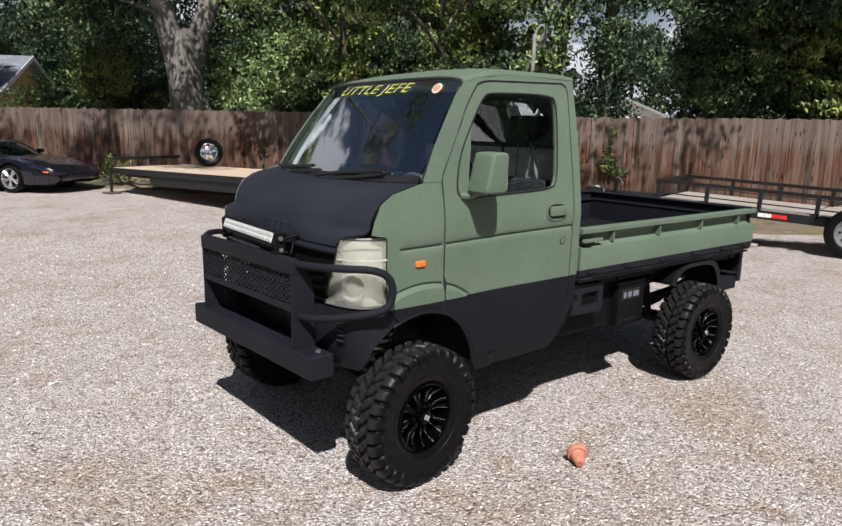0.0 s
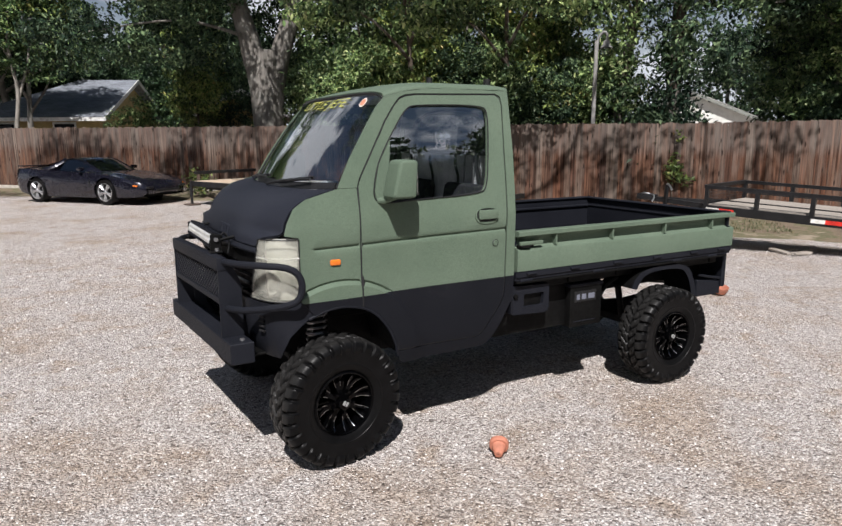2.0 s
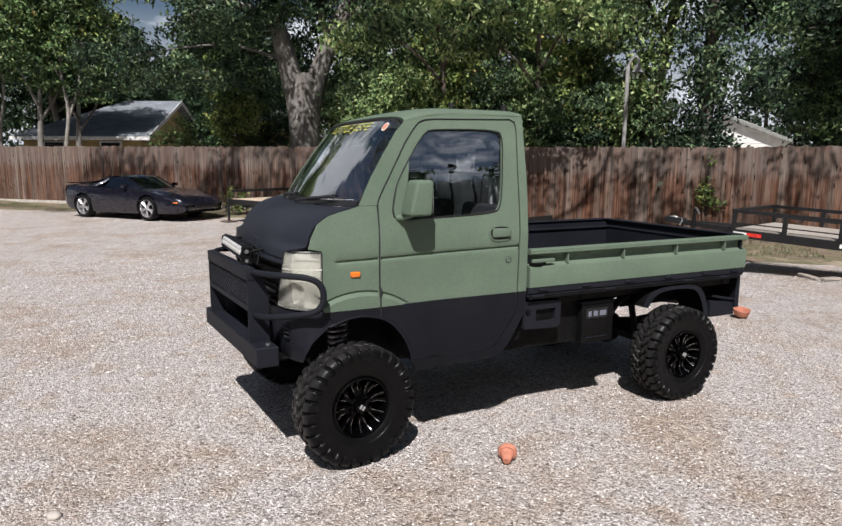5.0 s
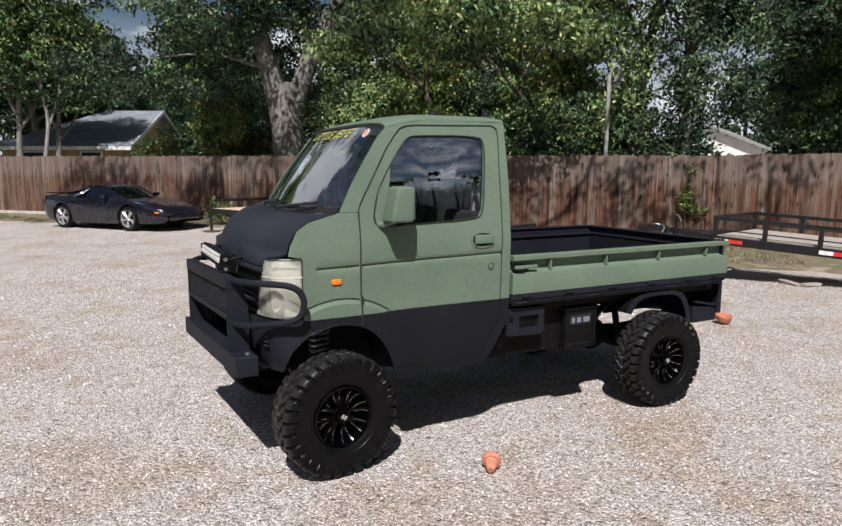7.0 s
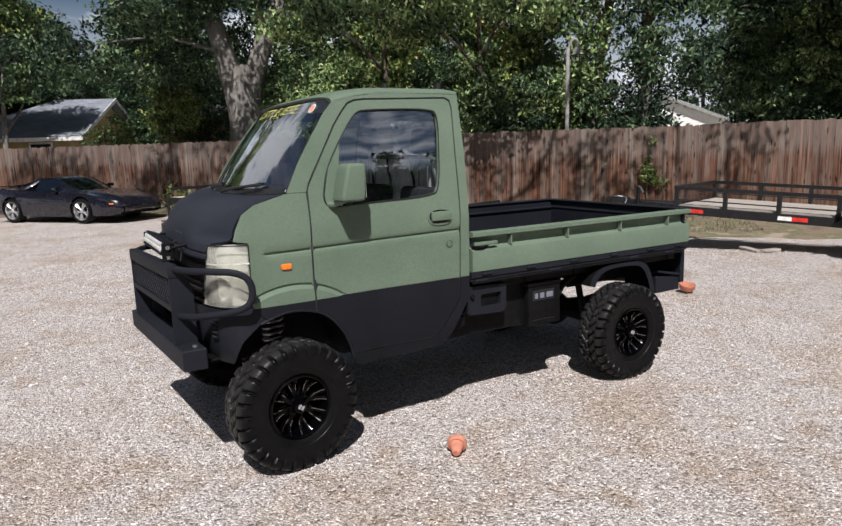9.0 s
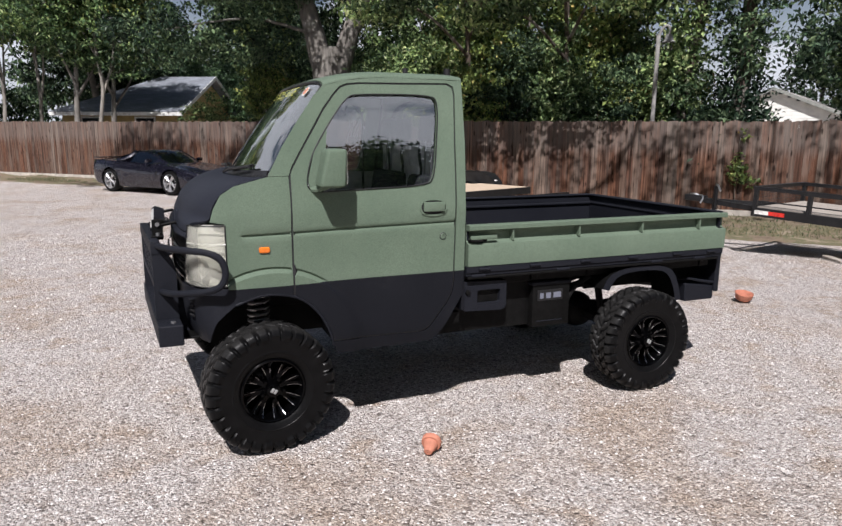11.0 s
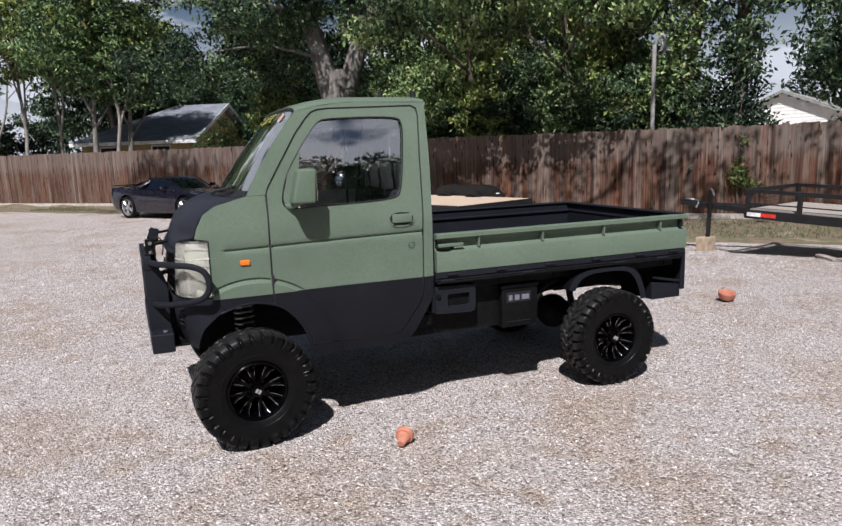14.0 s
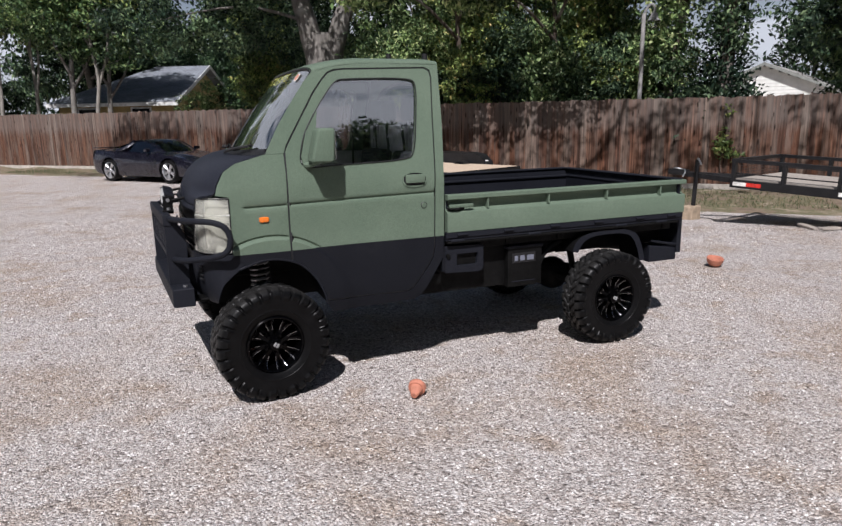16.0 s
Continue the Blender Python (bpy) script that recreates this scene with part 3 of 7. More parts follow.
# roof, with rounded shoulders
def roof_fn(u, v):
    t = math.pi * (1 - v)
    c, s = math.cos(t), math.sin(t)
    w = math.copysign(abs(c) ** (2 / 2.8), c)
    x0, x1 = 0.300 + 0.04 * w * w, 1.118
    x = x0 + (x1 - x0) * u
    z0 = roof_edge(x) - 0.35 * max(0.0, x - 1.02) ** 2
    a = MID - side_y(x, z0)
    return Vector((x, MID + w * a, z0 + 0.05 * s ** (2 / 2.8) - 2.0 * max(0.0, x - 1.05) ** 2 * s))
bm = thicken(sheet(roof_fn, 24, 40), 0.012)
part("roof", bm, MAT["green"], truck, "moss green textured roof")

CRE = [(-0.112 + 0.02 * i, 1.108 + 0.018 * (-0.112 + 0.02 * i) + d) for i in range(58) for d in (-0.016, -0.008, -0.003, 0.003, 0.008, 0.016)]
CRE += [(ARCH[0] + r * math.cos(radians(a)), ARCH[1] + r * math.sin(radians(a))) for a in range(44, 138, 2) for r in (0.438, 0.446, 0.454, 0.460, 0.465, 0.470, 0.476)]
def by_crease(x, z):
    return abs(z - 1.108 - 0.018 * x) < 0.024 or (z > 0.8 and abs(math.hypot(x - ARCH[0], z - ARCH[1]) - 0.458) < 0.032)
FENDER = [(-0.18, 0.862), (-0.18, 1.17), (-0.247, 1.182), (-0.231, 1.238), (-0.195, 1.305), (-0.131, 1.346), (-0.018, 1.376), (0.035, 1.389), (0.134, 1.389), (0.137, 1.278), (0.134, 1.13), (0.134, 0.798), (0.062, 0.815), (-0.042, 0.810), (-0.115, 0.785)]
DOOR = [(0.143, 1.40), (0.141, 1.13), (0.141, 0.797), (0.182, 0.776), (0.235, 0.735), (0.273, 0.687), (0.308, 0.627), (0.328, 0.575), (0.345, 0.535), (0.43, 0.533), (0.832, 0.527), (0.864, 0.536), (0.889, 0.555), (0.989, 0.684), (1.017, 0.734), (1.027, 0.79), (1.029, 0.9), (1.035, 1.122), (1.05, 1.541), (1.067, 1.807), (1.060, 1.845), (1.03, 1.861), (0.53, 1.850), (0.47, 1.843), (0.433, 1.829), (0.395, 1.79), (0.336, 1.716), (0.19, 1.484), (0.157, 1.43)]
OPEN = [(0.224, 1.371), (0.262, 1.505), (0.362, 1.653), (0.461, 1.78), (0.522, 1.797), (0.929, 1.802), (0.969, 1.765), (0.945, 1.56), (0.917, 1.368), (0.87, 1.326), (0.45, 1.315), (0.276, 1.305), (0.230, 1.325)]
SIDE = [(0.035, 1.391), (0.115, 1.535), (0.20, 1.66), (0.29, 1.782), (0.339, roof_edge(0.339)), (0.45, roof_edge(0.45)), (0.6, roof_edge(0.6)), (0.72, 1.885), (1.118, 1.881), (1.112, 1.54), (1.098, 1.26), (1.092, 0.86), (1.080, 0.711), (0.971, 0.532), (0.93, 0.485), (0.895, 0.462), (0.377, 0.455), (0.352, 0.475), (0.338, 0.527), (0.43, 0.526), (0.834, 0.520), (0.869, 0.529), (0.895, 0.551), (0.995, 0.680), (1.023, 0.731), (1.033, 0.788), (1.035, 0.9), (1.041, 1.122), (1.056, 1.541), (1.073, 1.807), (1.066, 1.850), (1.032, 1.867), (0.53, 1.856), (0.468, 1.849), (0.429, 1.834), (0.39, 1.794), (0.330, 1.720), (0.184, 1.488), (0.151, 1.433), (0.136, 1.391)]
DOOR = [(0.6 + (x - 0.6) * 0.9925, 1.2 + (z - 1.2) * 0.994) for x, z in DOOR]
opening = round_off(OPEN, 2)
cx, cz = 0.6, 1.55
inner = [(cx + (x - cx) * 0.985, cz + (z - cz) * 0.975) for x, z in opening]
for far in (False, True):
    f = flank(far)
    part("front_fender", thicken(cut_panel(FENDER, [], f, 0.03, CRE, keep_off=by_crease), -0.01), MAT["two_tone"], truck, "green front fender with a flared arch")
    door = part("door", thicken(cut_panel(DOOR, [opening], f, 0.03, CRE, keep_off=by_crease), -0.022), MAT["two_tone"], truck, "green cab door with a black lower half")
    # dark strips added behind the panel gaps stand in for the shade there
    part("pillar_gasket", sweep(bmesh.new(), [flank(far, -0.014)(0.03 + 0.027 * k, 1.390) for k in range(5)], 0.010, 6), MAT["seal"], truck)
    part("door_gasket", sweep(bmesh.new(), [flank(far, -0.016)(x, z) for x, z in along(DOOR, 0.05)], 0.014, 6, True), MAT["seal"], truck)
    part("cab_side", thicken(cut_panel(SIDE, [], f, 0.03), -0.012), MAT["two_tone"], truck)
    bm = sweep(bmesh.new(), [flank(far, 0.003)(x, z) for x, z in opening], 0.0036, 6, True)
    part("window_seal", bm, MAT["seal"], door, "black rubber window seal")
    g = part("window_pane", cut_panel(inner, [], flank(far, -0.012), 0.05), MAT["side_glass"], door, "tinted side window glass")
    g.visible_shadow = False
    SAIL = [(0.232, 1.372), (0.268, 1.500), (0.345, 1.620), (0.335, 1.54), (0.305, 1.42), (0.30, 1.318), (0.24, 1.318)]
    part("mirror_sail", thicken(cut_panel(SAIL, [], flank(far, 0.006), 0.03), -0.012), MAT["green"], door)
    sgn = -1 if far else 1
    yy = lambda y: 2 * MID - y if far else y
    # handle in its dished plate
    bm = cut_panel(round_off([(0.826, 1.163), (0.984, 1.163), (0.984, 1.258), (0.826, 1.258)], 2), [round_off([(0.834, 1.174), (0.976, 1.174), (0.976, 1.248), (0.834, 1.248)], 2)], flank(far, 0.006), 0.02)
    plate = part("handle_plate", thicken(bm, -0.008), MAT["green"], door)
    # flat dark panel stands in for shade within the handle recess
    bm = cut_panel(round_off([(0.833, 1.173), (0.977, 1.173), (0.977, 1.249), (0.833, 1.249)], 2), [], flank(far, 0.0015), 0.03)
    part("handle_recess", bm, MAT["seal"], plate.parent, "dark panel standing in for shade in the handle recess")
    bm = boxed(0.844, 0.966, yy(0.066), yy(0.084), 1.189, 1.240, 0.008, seg=2)
    part("door_handle", bm, MAT["green"], door, "green pull-up door handle")
    bm = lathe(bmesh.new(), [(0.0165, 0.0), (0.0165, -0.004), (0.010, -0.006), (0.010, -0.002)], 20, pose(0.962, yy(0.088), 1.051, 180 if far else 0))
    part("door_lock", disc(bm, 0.011, -0.003, 16, pose(0.962, yy(0.088), 1.051, 180 if far else 0)), MAT["green"], door, "round door lock")
    part("lock_ring", sweep(bmesh.new(), [(0.962 + 0.018 * math.cos(a), yy(0.0865), 1.051 + 0.018 * math.sin(a)) for a in (math.pi * k / 10 for k in range(20))], 0.0028, 5, True), MAT["seal"], door)
    # mirror on its arm
    bm = boxed(0.272, 0.388, yy(-0.082), yy(0.060), 1.338, 1.524, 0.026, seg=3)
    for v in bm.verts:
        k = (v.co.z - 1.338) / 0.186
        v.co.x += 0.010 * (k - 0.5) + (0.034 * k - 0.016) * (v.co.x < 0.33)
    mirror = part("door_mirror", bm, MAT["green"], door, "green boxy door mirror")
    bm = sweep(bmesh.new(), curve([(0.250, yy(0.095), 1.322), (0.275, yy(0.055), 1.325), (0.315, yy(0.02), 1.345)]), 0.016, 8)
    part("mirror_arm", bm, MAT["green"], mirror)
    bm = boxed(0.387, 0.391, yy(-0.068), yy(0.048), 1.355, 1.508, 0.001)
    part("mirror_glass", bm, MAT["chrome"], mirror, "silvered mirror glass")
    # side marker lamp
    bm = boxed(-0.027, 0.027, yy(0.046), yy(0.068), 1.022, 1.052, 0.011, seg=3)
    part("side_marker", bm, MAT["amber"], truck, "amber side marker lamp")

# bonnet and nose
EDGE = [(0.030, 0.118, 1.386), (-0.06, 0.100, 1.367), (-0.131, 0.093, 1.344), (-0.197, 0.090, 1.302), (-0.236, 0.092, 1.238), (-0.252, 0.098, 1.19), (-0.328, 0.160, 1.170), (-0.350, 0.195, 1.128)]
CENT = [(-0.075, 1.372), (-0.13, 1.366), (-0.20, 1.350), (-0.275, 1.315), (-0.335, 1.262), (-0.362, 1.215), (-0.380, 1.165), (-0.388, 1.125)]
edge_c, cent_c = curve(EDGE, 5), curve([(x, 0, z) for x, z in CENT], 5)
def bonnet_fn(u, v):
    i = round(u * (len(edge_c) - 1))
    e, c, s = edge_c[i], cent_c[i], 2 * v - 1
    k = abs(s) ** 3.2
    return Vector((c.x + (e.x - c.x) * k, MID + s * (MID - e.y), c.z + (e.z - c.z) * k))
part("bonnet", thicken(sheet(bonnet_fn, len(edge_c) - 1, 40), -0.012), MAT["skylit_black"], truck, "matte black sprayed bonnet")

NOSE_LINE = curve([(-0.12, 0.058, 0), (-0.18, 0.058, 0), (-0.25, 0.070, 0), (-0.313, 0.118, 0), (-0.352, 0.21, 0), (-0.378, 0.36, 0), (-0.394, 0.58, 0), (-0.398, 0.825, 0)], 8)
NL = len(NOSE_LINE) - 1
def nose(i, z, far, push=0.0):
    p = NOSE_LINE[i]
    a, b = NOSE_LINE[max(0, i - 1)], NOSE_LINE[min(NL, i + 1)]
    d = (b - a).normalized()
    q = p + Vector((d.y, -d.x, 0)) * -push
    return Vector((q.x, 2 * MID - q.y if far else q.y, z))
# grille band between the lamps
bm = bmesh.new()
for far in (False, True):
    sheet(lambda u, v: nose(32 + round(u * (NL - 32)), 0.86 + 0.262 * v, far, -0.012 + 0.010 * math.sin(v * math.pi)), NL - 32, 6, bm)
bmesh.ops.remove_doubles(bm, verts=bm.verts[:], dist=0.0005)
grille = part("grille", thicken(bm, -0.01), MAT["chassis"], truck, "black grille panel with a raised lip")
for z in (0.90, 0.94, 0.98, 1.02):
    bm = sweep(bmesh.new(), [nose(i, z, False, 0.004) for i in range(34, NL + 1)] + [nose(i, z, True, 0.004) for i in range(NL - 1, 33, -1)], 0.011, 6, squash=0.5)
    part("grille_slat", bm, MAT["gloss_black"], grille)
bm = sweep(bmesh.new(), [nose(i, 1.108, False, 0.002) for i in range(30, NL + 1)] + [nose(i, 1.108, True, 0.002) for i in range(NL - 1, 29, -1)], 0.016, 8, squash=0.6)
part("grille_lip", bm, MAT["liner_black"], grille)
# brand badge on the bonnet drawn as a plain bar
bm = bmesh.new()
for k in range(3):
    box(bm, -0.008, 0.008, -0.098 + 0.067 * k, -0.038 + 0.067 * k, -0.029, 0.029, 0.004)
bm.transform(pose(-0.378, 0.708, 1.158, 0, 14, 0))
part("badge", bm, MAT["skylit_black"], truck, "row of plain raised bonnet badge blocks")
part("emblem", lathe(bmesh.new(), [(0.0, -0.010), (0.030, -0.009), (0.042, -0.004), (0.044, 0.002)], 24, pose(-0.420, 1.02, 0.935, 0, 0, -90)), MAT["chrome"], grille, "plain bright round emblem")
# bumper cover, swept back to the wheel arches
bm = bmesh.new()
def arch_z(x):
    pts = ((-0.30, 0.575), (-0.283, 0.592), (-0.270, 0.622), (-0.237, 0.693), (-0.19, 0.738), (-0.146, 0.773), (-0.10, 0.795))
    for a, b in zip(pts, pts[1:]):
        if x <= b[0]:
            return a[1] + (b[1] - a[1]) * max(0.0, (x - a[0]) / (b[0] - a[0]))
    return pts[-1][1]
def cover(u, v, far):
    i = round(u * NL)
    low = max(0.575, arch_z(NOSE_LINE[i].x))
    return nose(i, low + (0.857 - low) * v, far, 0.006 - 0.05 * (1 - v) ** 3 * smooth(-0.24, -0.32, NOSE_LINE[i].x))
for far in (False, True):
    sheet(lambda u, v: cover(u, v, far), NL, 10, bm)
bmesh.ops.remove_doubles(bm, verts=bm.verts[:], dist=0.0005)
cover_ob = part("bumper_cover", thicken(bm, -0.01), MAT["liner_black"], truck, "black bumper cover under the headlamps")
for far in (False, True):
    for k in range(4):
        bm = sweep(bmesh.new(), [nose(i, 0.79 - 0.024 * k, far, 0.009) for i in range(27, 31)], 0.006, 6)
        part("cover_vent", bm, MAT["seal"], cover_ob, "slot vent in the bumper cover")
# headlamps wrapped round the corners
for far in (False, True):
    lamp = part("headlamp", thicken(sheet(lambda u, v: nose(8 + round(u * (27 - 6 * v)), 0.868 + 0.296 * v, far, -0.035), 24, 8), -0.01), MAT["haze"], truck, "clouded two-tier headlamp")
    def lens_fn(u, v):
        return nose(8 + round(u * (27 - 6 * v)), 0.868 + 0.296 * v, far, 0.002 + 0.016 * (math.sin(math.pi * u) * math.sin(math.pi * v)) ** 0.5)
    g = part("lens", thicken(sheet(lens_fn, 24, 16), -0.006), MAT["lens"], lamp, "yellowed clear lens")
    g.visible_shadow = False
    bm = sweep(bmesh.new(), [nose(i, 0.868, far, 0.004) for i in range(8, 36)] + [nose(i, 1.164, far, 0.004) for i in range(29, 7, -1)], 0.0032, 6, True)
    part("lamp_rim", bm, MAT["seal"], lamp)
    bm = sweep(bmesh.new(), [nose(i, 1.075, far, 0.006) for i in range(8, 31)], 0.005, 6, squash=0.6)
    part("lamp_divider", bm, MAT["reflector"], lamp)
    p = nose(24, 0.955, far, -0.012)
    bm = lathe(bmesh.new(), [(0.015, 0.035), (0.04, 0.028), (0.055, 0.0), (0.057, -0.008)], 32, Matrix.Translation(p) @ pose(0, 0, 0, 0, 0, -120 if far else -60))
    part("reflector_bowl", bm, MAT["reflector"], lamp, "bright reflector bowl")

# windscreen
def screen_fn(u, v, sink=0.0):
    s = 2 * v - 1
    k = s * s
    bx, by, bz = -0.072 + 0.112 * k, MID + s * 0.712, 1.373 + 0.018 * k
    w = math.copysign(min(1, abs(s)), s)
    tx = 0.300 + 0.036 * k
    z0 = roof_edge(tx)
    a = MID - side_y(tx, z0) - 0.004
    tz = z0 + 0.045 * max(0.0, 1 - abs(s) ** 2.8) ** (1 / 2.8) - 0.006
    q = Vector((bx, by, bz)).lerp(Vector((tx, MID + w * a, tz)), u)
    bow = 0.016 * math.sin(math.pi * u) * (1 - 0.4 * k)
    return q + Vector((-0.82, 0, 0.57)) * (bow - sink)
g = part("windscreen", sheet(lambda u, v: screen_fn(0.02 + 0.96 * u, 0.012 + 0.976 * v, 0.004), 12, 24), MAT["windscreen"], truck, "windscreen with a yellow lettered banner")
g.visible_shadow = False
screen = g
rim = [screen_fn(0, v / 20) for v in range(21)] + [screen_fn(u / 12, 1) for u in range(1, 13)] + [screen_fn(1, v / 20) for v in range(19, -1, -1)] + [screen_fn(u / 12, 0) for u in range(11, 0, -1)]
part("screen_seal", sweep(bmesh.new(), rim, 0.0055, 6, True), MAT["seal"], screen, "black rubber windscreen seal")
# lettering laid on the glass
def on_screen(bm_in, w, h, u0, v0, du, dv, lift):
    for v in bm_in.verts:
        v.co = screen_fn(u0 + du * v.co.y / h, v0 + dv * (v.co.x / w), -lift)
    return bm_in
txt = bpy.data.curves.new("banner", "FONT")
txt.offset = -0.004
txt.body, txt.size, txt.resolution_u, txt.shear, txt.space_character = "LITTLE JEFE", 1.0, 3, 0.25, 1.02
tmp = new("banner", txt)
me = bpy.data.meshes.new_from_object(tmp.evaluated_get(bpy.context.evaluated_depsgraph_get()))
bpy.data.objects.remove(tmp)
bm = bmesh.new()
bm.from_mesh(me)
bmesh.ops.triangulate(bm, faces=bm.faces[:])
wx = max(v.co.x for v in bm.verts)
on_screen(bm, wx, 0.72, 0.862, 0.79, 0.106, -0.54, 0.003)
part("screen_banner", bm, MAT["yellow"], screen, "yellow slanted lettering reading LITTLE JEFE")
bm = bmesh.new()
bmesh.ops.create_circle(bm, cap_ends=True, segments=28, radius=0.5)
part("sticker", on_screen(bm, 1, 1, 0.895, 0.105, 0.105, 0.048, 0.003), MAT["white_vinyl"], screen, "round white and orange sticker")
bm = bmesh.new()
bmesh.ops.create_circle(bm, cap_ends=True, segments=28, radius=0.36)
part("sticker_disc", on_screen(bm, 1, 1, 0.895, 0.105, 0.105, 0.048, 0.0045), MAT["orange_vinyl"], screen)
# black cowl strip along the foot of the glass
part("cowl", thicken(sheet(lambda u, v: screen_fn(-0.012 + 0.062 * u, 0.01 + 0.98 * v, -0.005), 4, 24), -0.006), MAT["seal"], truck, "black cowl strip below the windscreen")
# wipers
for v0, v1, u1 in ((0.14, 0.50, 0.055), (0.57, 0.88, 0.05)):
    pts = [screen_fn(-0.02 + (u1 + 0.02) * k / 8 * (1 if k < 5 else 1), v1 + (v0 - v1) * k / 8, -0.03 - 0.012 * math.sin(k / 8 * math.pi)) for k in range(9)]
    wiper = part("wiper", sweep(bmesh.new(), pts, 0.008, 6), MAT["seal"], truck, "black windscreen wiper")
    pts = [screen_fn(u1 + 0.03 - 0.05 * (1 - k / 8), v1 + (v0 - v1) * (0.25 + 0.75 * k / 8), -0.016) for k in range(9)]
    part("wiper_blade", sweep(bmesh.new(), pts, 0.006, 6, squash=1.6), MAT["rubber"], wiper)

# cab back wall with its window, floor and cabin furniture
back = [(0.10, 0.62), (1.55, 0.62), (1.55, 1.30), (1.44, 1.83), (1.38, 1.895), (0.27, 1.895), (0.21, 1.83), (0.10, 1.30)]
rear_open = round_off([(0.33, 1.52), (1.32, 1.52), (1.27, 1.80), (0.38, 1.80)], 2)
wall = part("cab_back", thicken(cut_panel(back, [rear_open], lambda y, z: Vector((1.100, y, z)), 0.12), 0.015), MAT["two_tone"], truck)
bm = sweep(bmesh.new(), [(1.092, y, z) for y, z in rear_open], 0.012, 6, True)
part("rear_window_seal", bm, MAT["seal"], wall)
g = part("rear_window", cut_panel(rear_open, [], lambda y, z: Vector((1.094, y, z)), 0.2), MAT["side_glass"], wall, "rear cab window")
g.visible_shadow = False
part("cabin_trim", boxed(1.075, 1.085, 0.20, 1.45, 0.95, 1.525, 0.003), MAT["interior_light"], truck, "pale panel behind the seats")
part("cabin_floor", boxed(0.40, 1.09, 0.14, 1.51, 0.54, 0.60), MAT["chassis"], truck)
part("headlining", boxed(0.42, 1.08, 0.26, 1.39, 1.855, 1.87), MAT["interior_light"], truck)
def dash_fn(u, v):
    pts = [(0.30, 1.02), (0.26, 1.20), (0.16, 1.29), (0.04, 1.33), (-0.04, 1.34)]
    k = v * 4
    i = min(3, int(k))
    a, b = pts[i], pts[i + 1]
    t = k - i
    return Vector((a[0] + (b[0] - a[0]) * t, 0.16 + 1.33 * u, a[1] + (b[1] - a[1]) * t + 0.015 * math.sin(u * math.pi * 3)))
part("dashboard", thicken(sheet(dash_fn, 20, 8), -0.02), MAT["interior"], truck)
part("front_bulkhead", boxed(-0.08, -0.05, 0.16, 1.49, 0.86, 1.33), MAT["interior"], truck)
wheel_m = pose(0.36, 0.47, 1.26, 0, -38, 0) @ pose(0, 0, 0, 0, 90, 0)
ring = [wheel_m @ Vector((0.17 * math.cos(a), 0.17 * math.sin(a), 0)) for a in (2 * math.pi * k / 28 for k in range(28))]
sw = part("steering_wheel", sweep(bmesh.new(), ring, 0.013, 8, True), MAT["interior"], truck, "thin steering wheel")
for a in (20, 160, 270):
    e = wheel_m @ Vector((0.165 * math.cos(radians(a)), 0.165 * math.sin(radians(a)), 0))
    part("spoke", sweep(bmesh.new(), [wheel_m @ Vector((0, 0, -0.02)), e], 0.011, 6), MAT["interior"], sw)
for y in (0.47, 1.18):
    seat = part("seat", boxed(0.50, 0.98, y - 0.23, y + 0.23, 0.86, 1.02, 0.05, seg=3), MAT["seat"], truck, "dark cloth bench seat")
    bm = boxed(-0.055, 0.055, -0.23, 0.23, 0.0, 0.40, 0.045, seg=3)
    bm.transform(pose(0.975, y, 0.96, 0, 9, 0))
    part("seat_back", bm, MAT["seat"], seat)
    bm = boxed(-0.03, 0.03, -0.095, 0.095, 0.0, 0.15, 0.03, seg=3)
    bm.transform(pose(1.035, y + 0.03, 1.553, 0, 4, 0))
    head = part("head_rest", bm, MAT["seat"], seat)
    for d in (-0.05, 0.05):
        part("head_rest_post", sweep(bmesh.new(), [(1.025, y + d, 1.36), (1.035, y + d, 1.57)], 0.006, 6), MAT["steel"], head)
part("seat_bar", sweep(bmesh.new(), [(1.06, 0.22, 1.535), (1.06, 1.43, 1.535)], 0.013, 8), MAT["seal"], truck, "black bar behind the head rests")
for y in (0.40, 0.66, 0.98, 1.24):
    part("harness_strap", sweep(bmesh.new(), curve([(1.05, y, 1.535), (1.045, y - 0.01, 1.46), (1.04, y - 0.05, 1.39), (1.03, y - 0.06, 1.31)], 4), 0.009, 6), MAT["seal"], truck)
part("pillar_trim", thicken(sheet(lambda u, v: screen_fn(0.08 + 0.86 * u, 0.915 + 0.07 * v, 0.05), 10, 3), 0.006), MAT["interior_light"], truck, "pale inner pillar trim")
part("grab_handle", sweep(bmesh.new(), curve([(0.150, 1.43, 1.50), (0.160, 1.385, 1.525), (0.275, 1.375, 1.665), (0.300, 1.41, 1.700)]), 0.014, 8), MAT["interior_light"], truck, "pale grab handle on the pillar")
part("door_trim", boxed(0.20, 1.03, 1.515, 1.53, 0.62, 1.33, 0.004), MAT["interior_light"], truck, "pale inner door trim")
part("roof_mirror", boxed(0.30, 0.325, 0.72, 0.92, 1.72, 1.78, 0.012, seg=2), MAT["seal"], truck)
part("harness_strap", boxed(0.93, 0.935, 1.46, 1.50, 0.95, 1.75), MAT["seal"], truck)

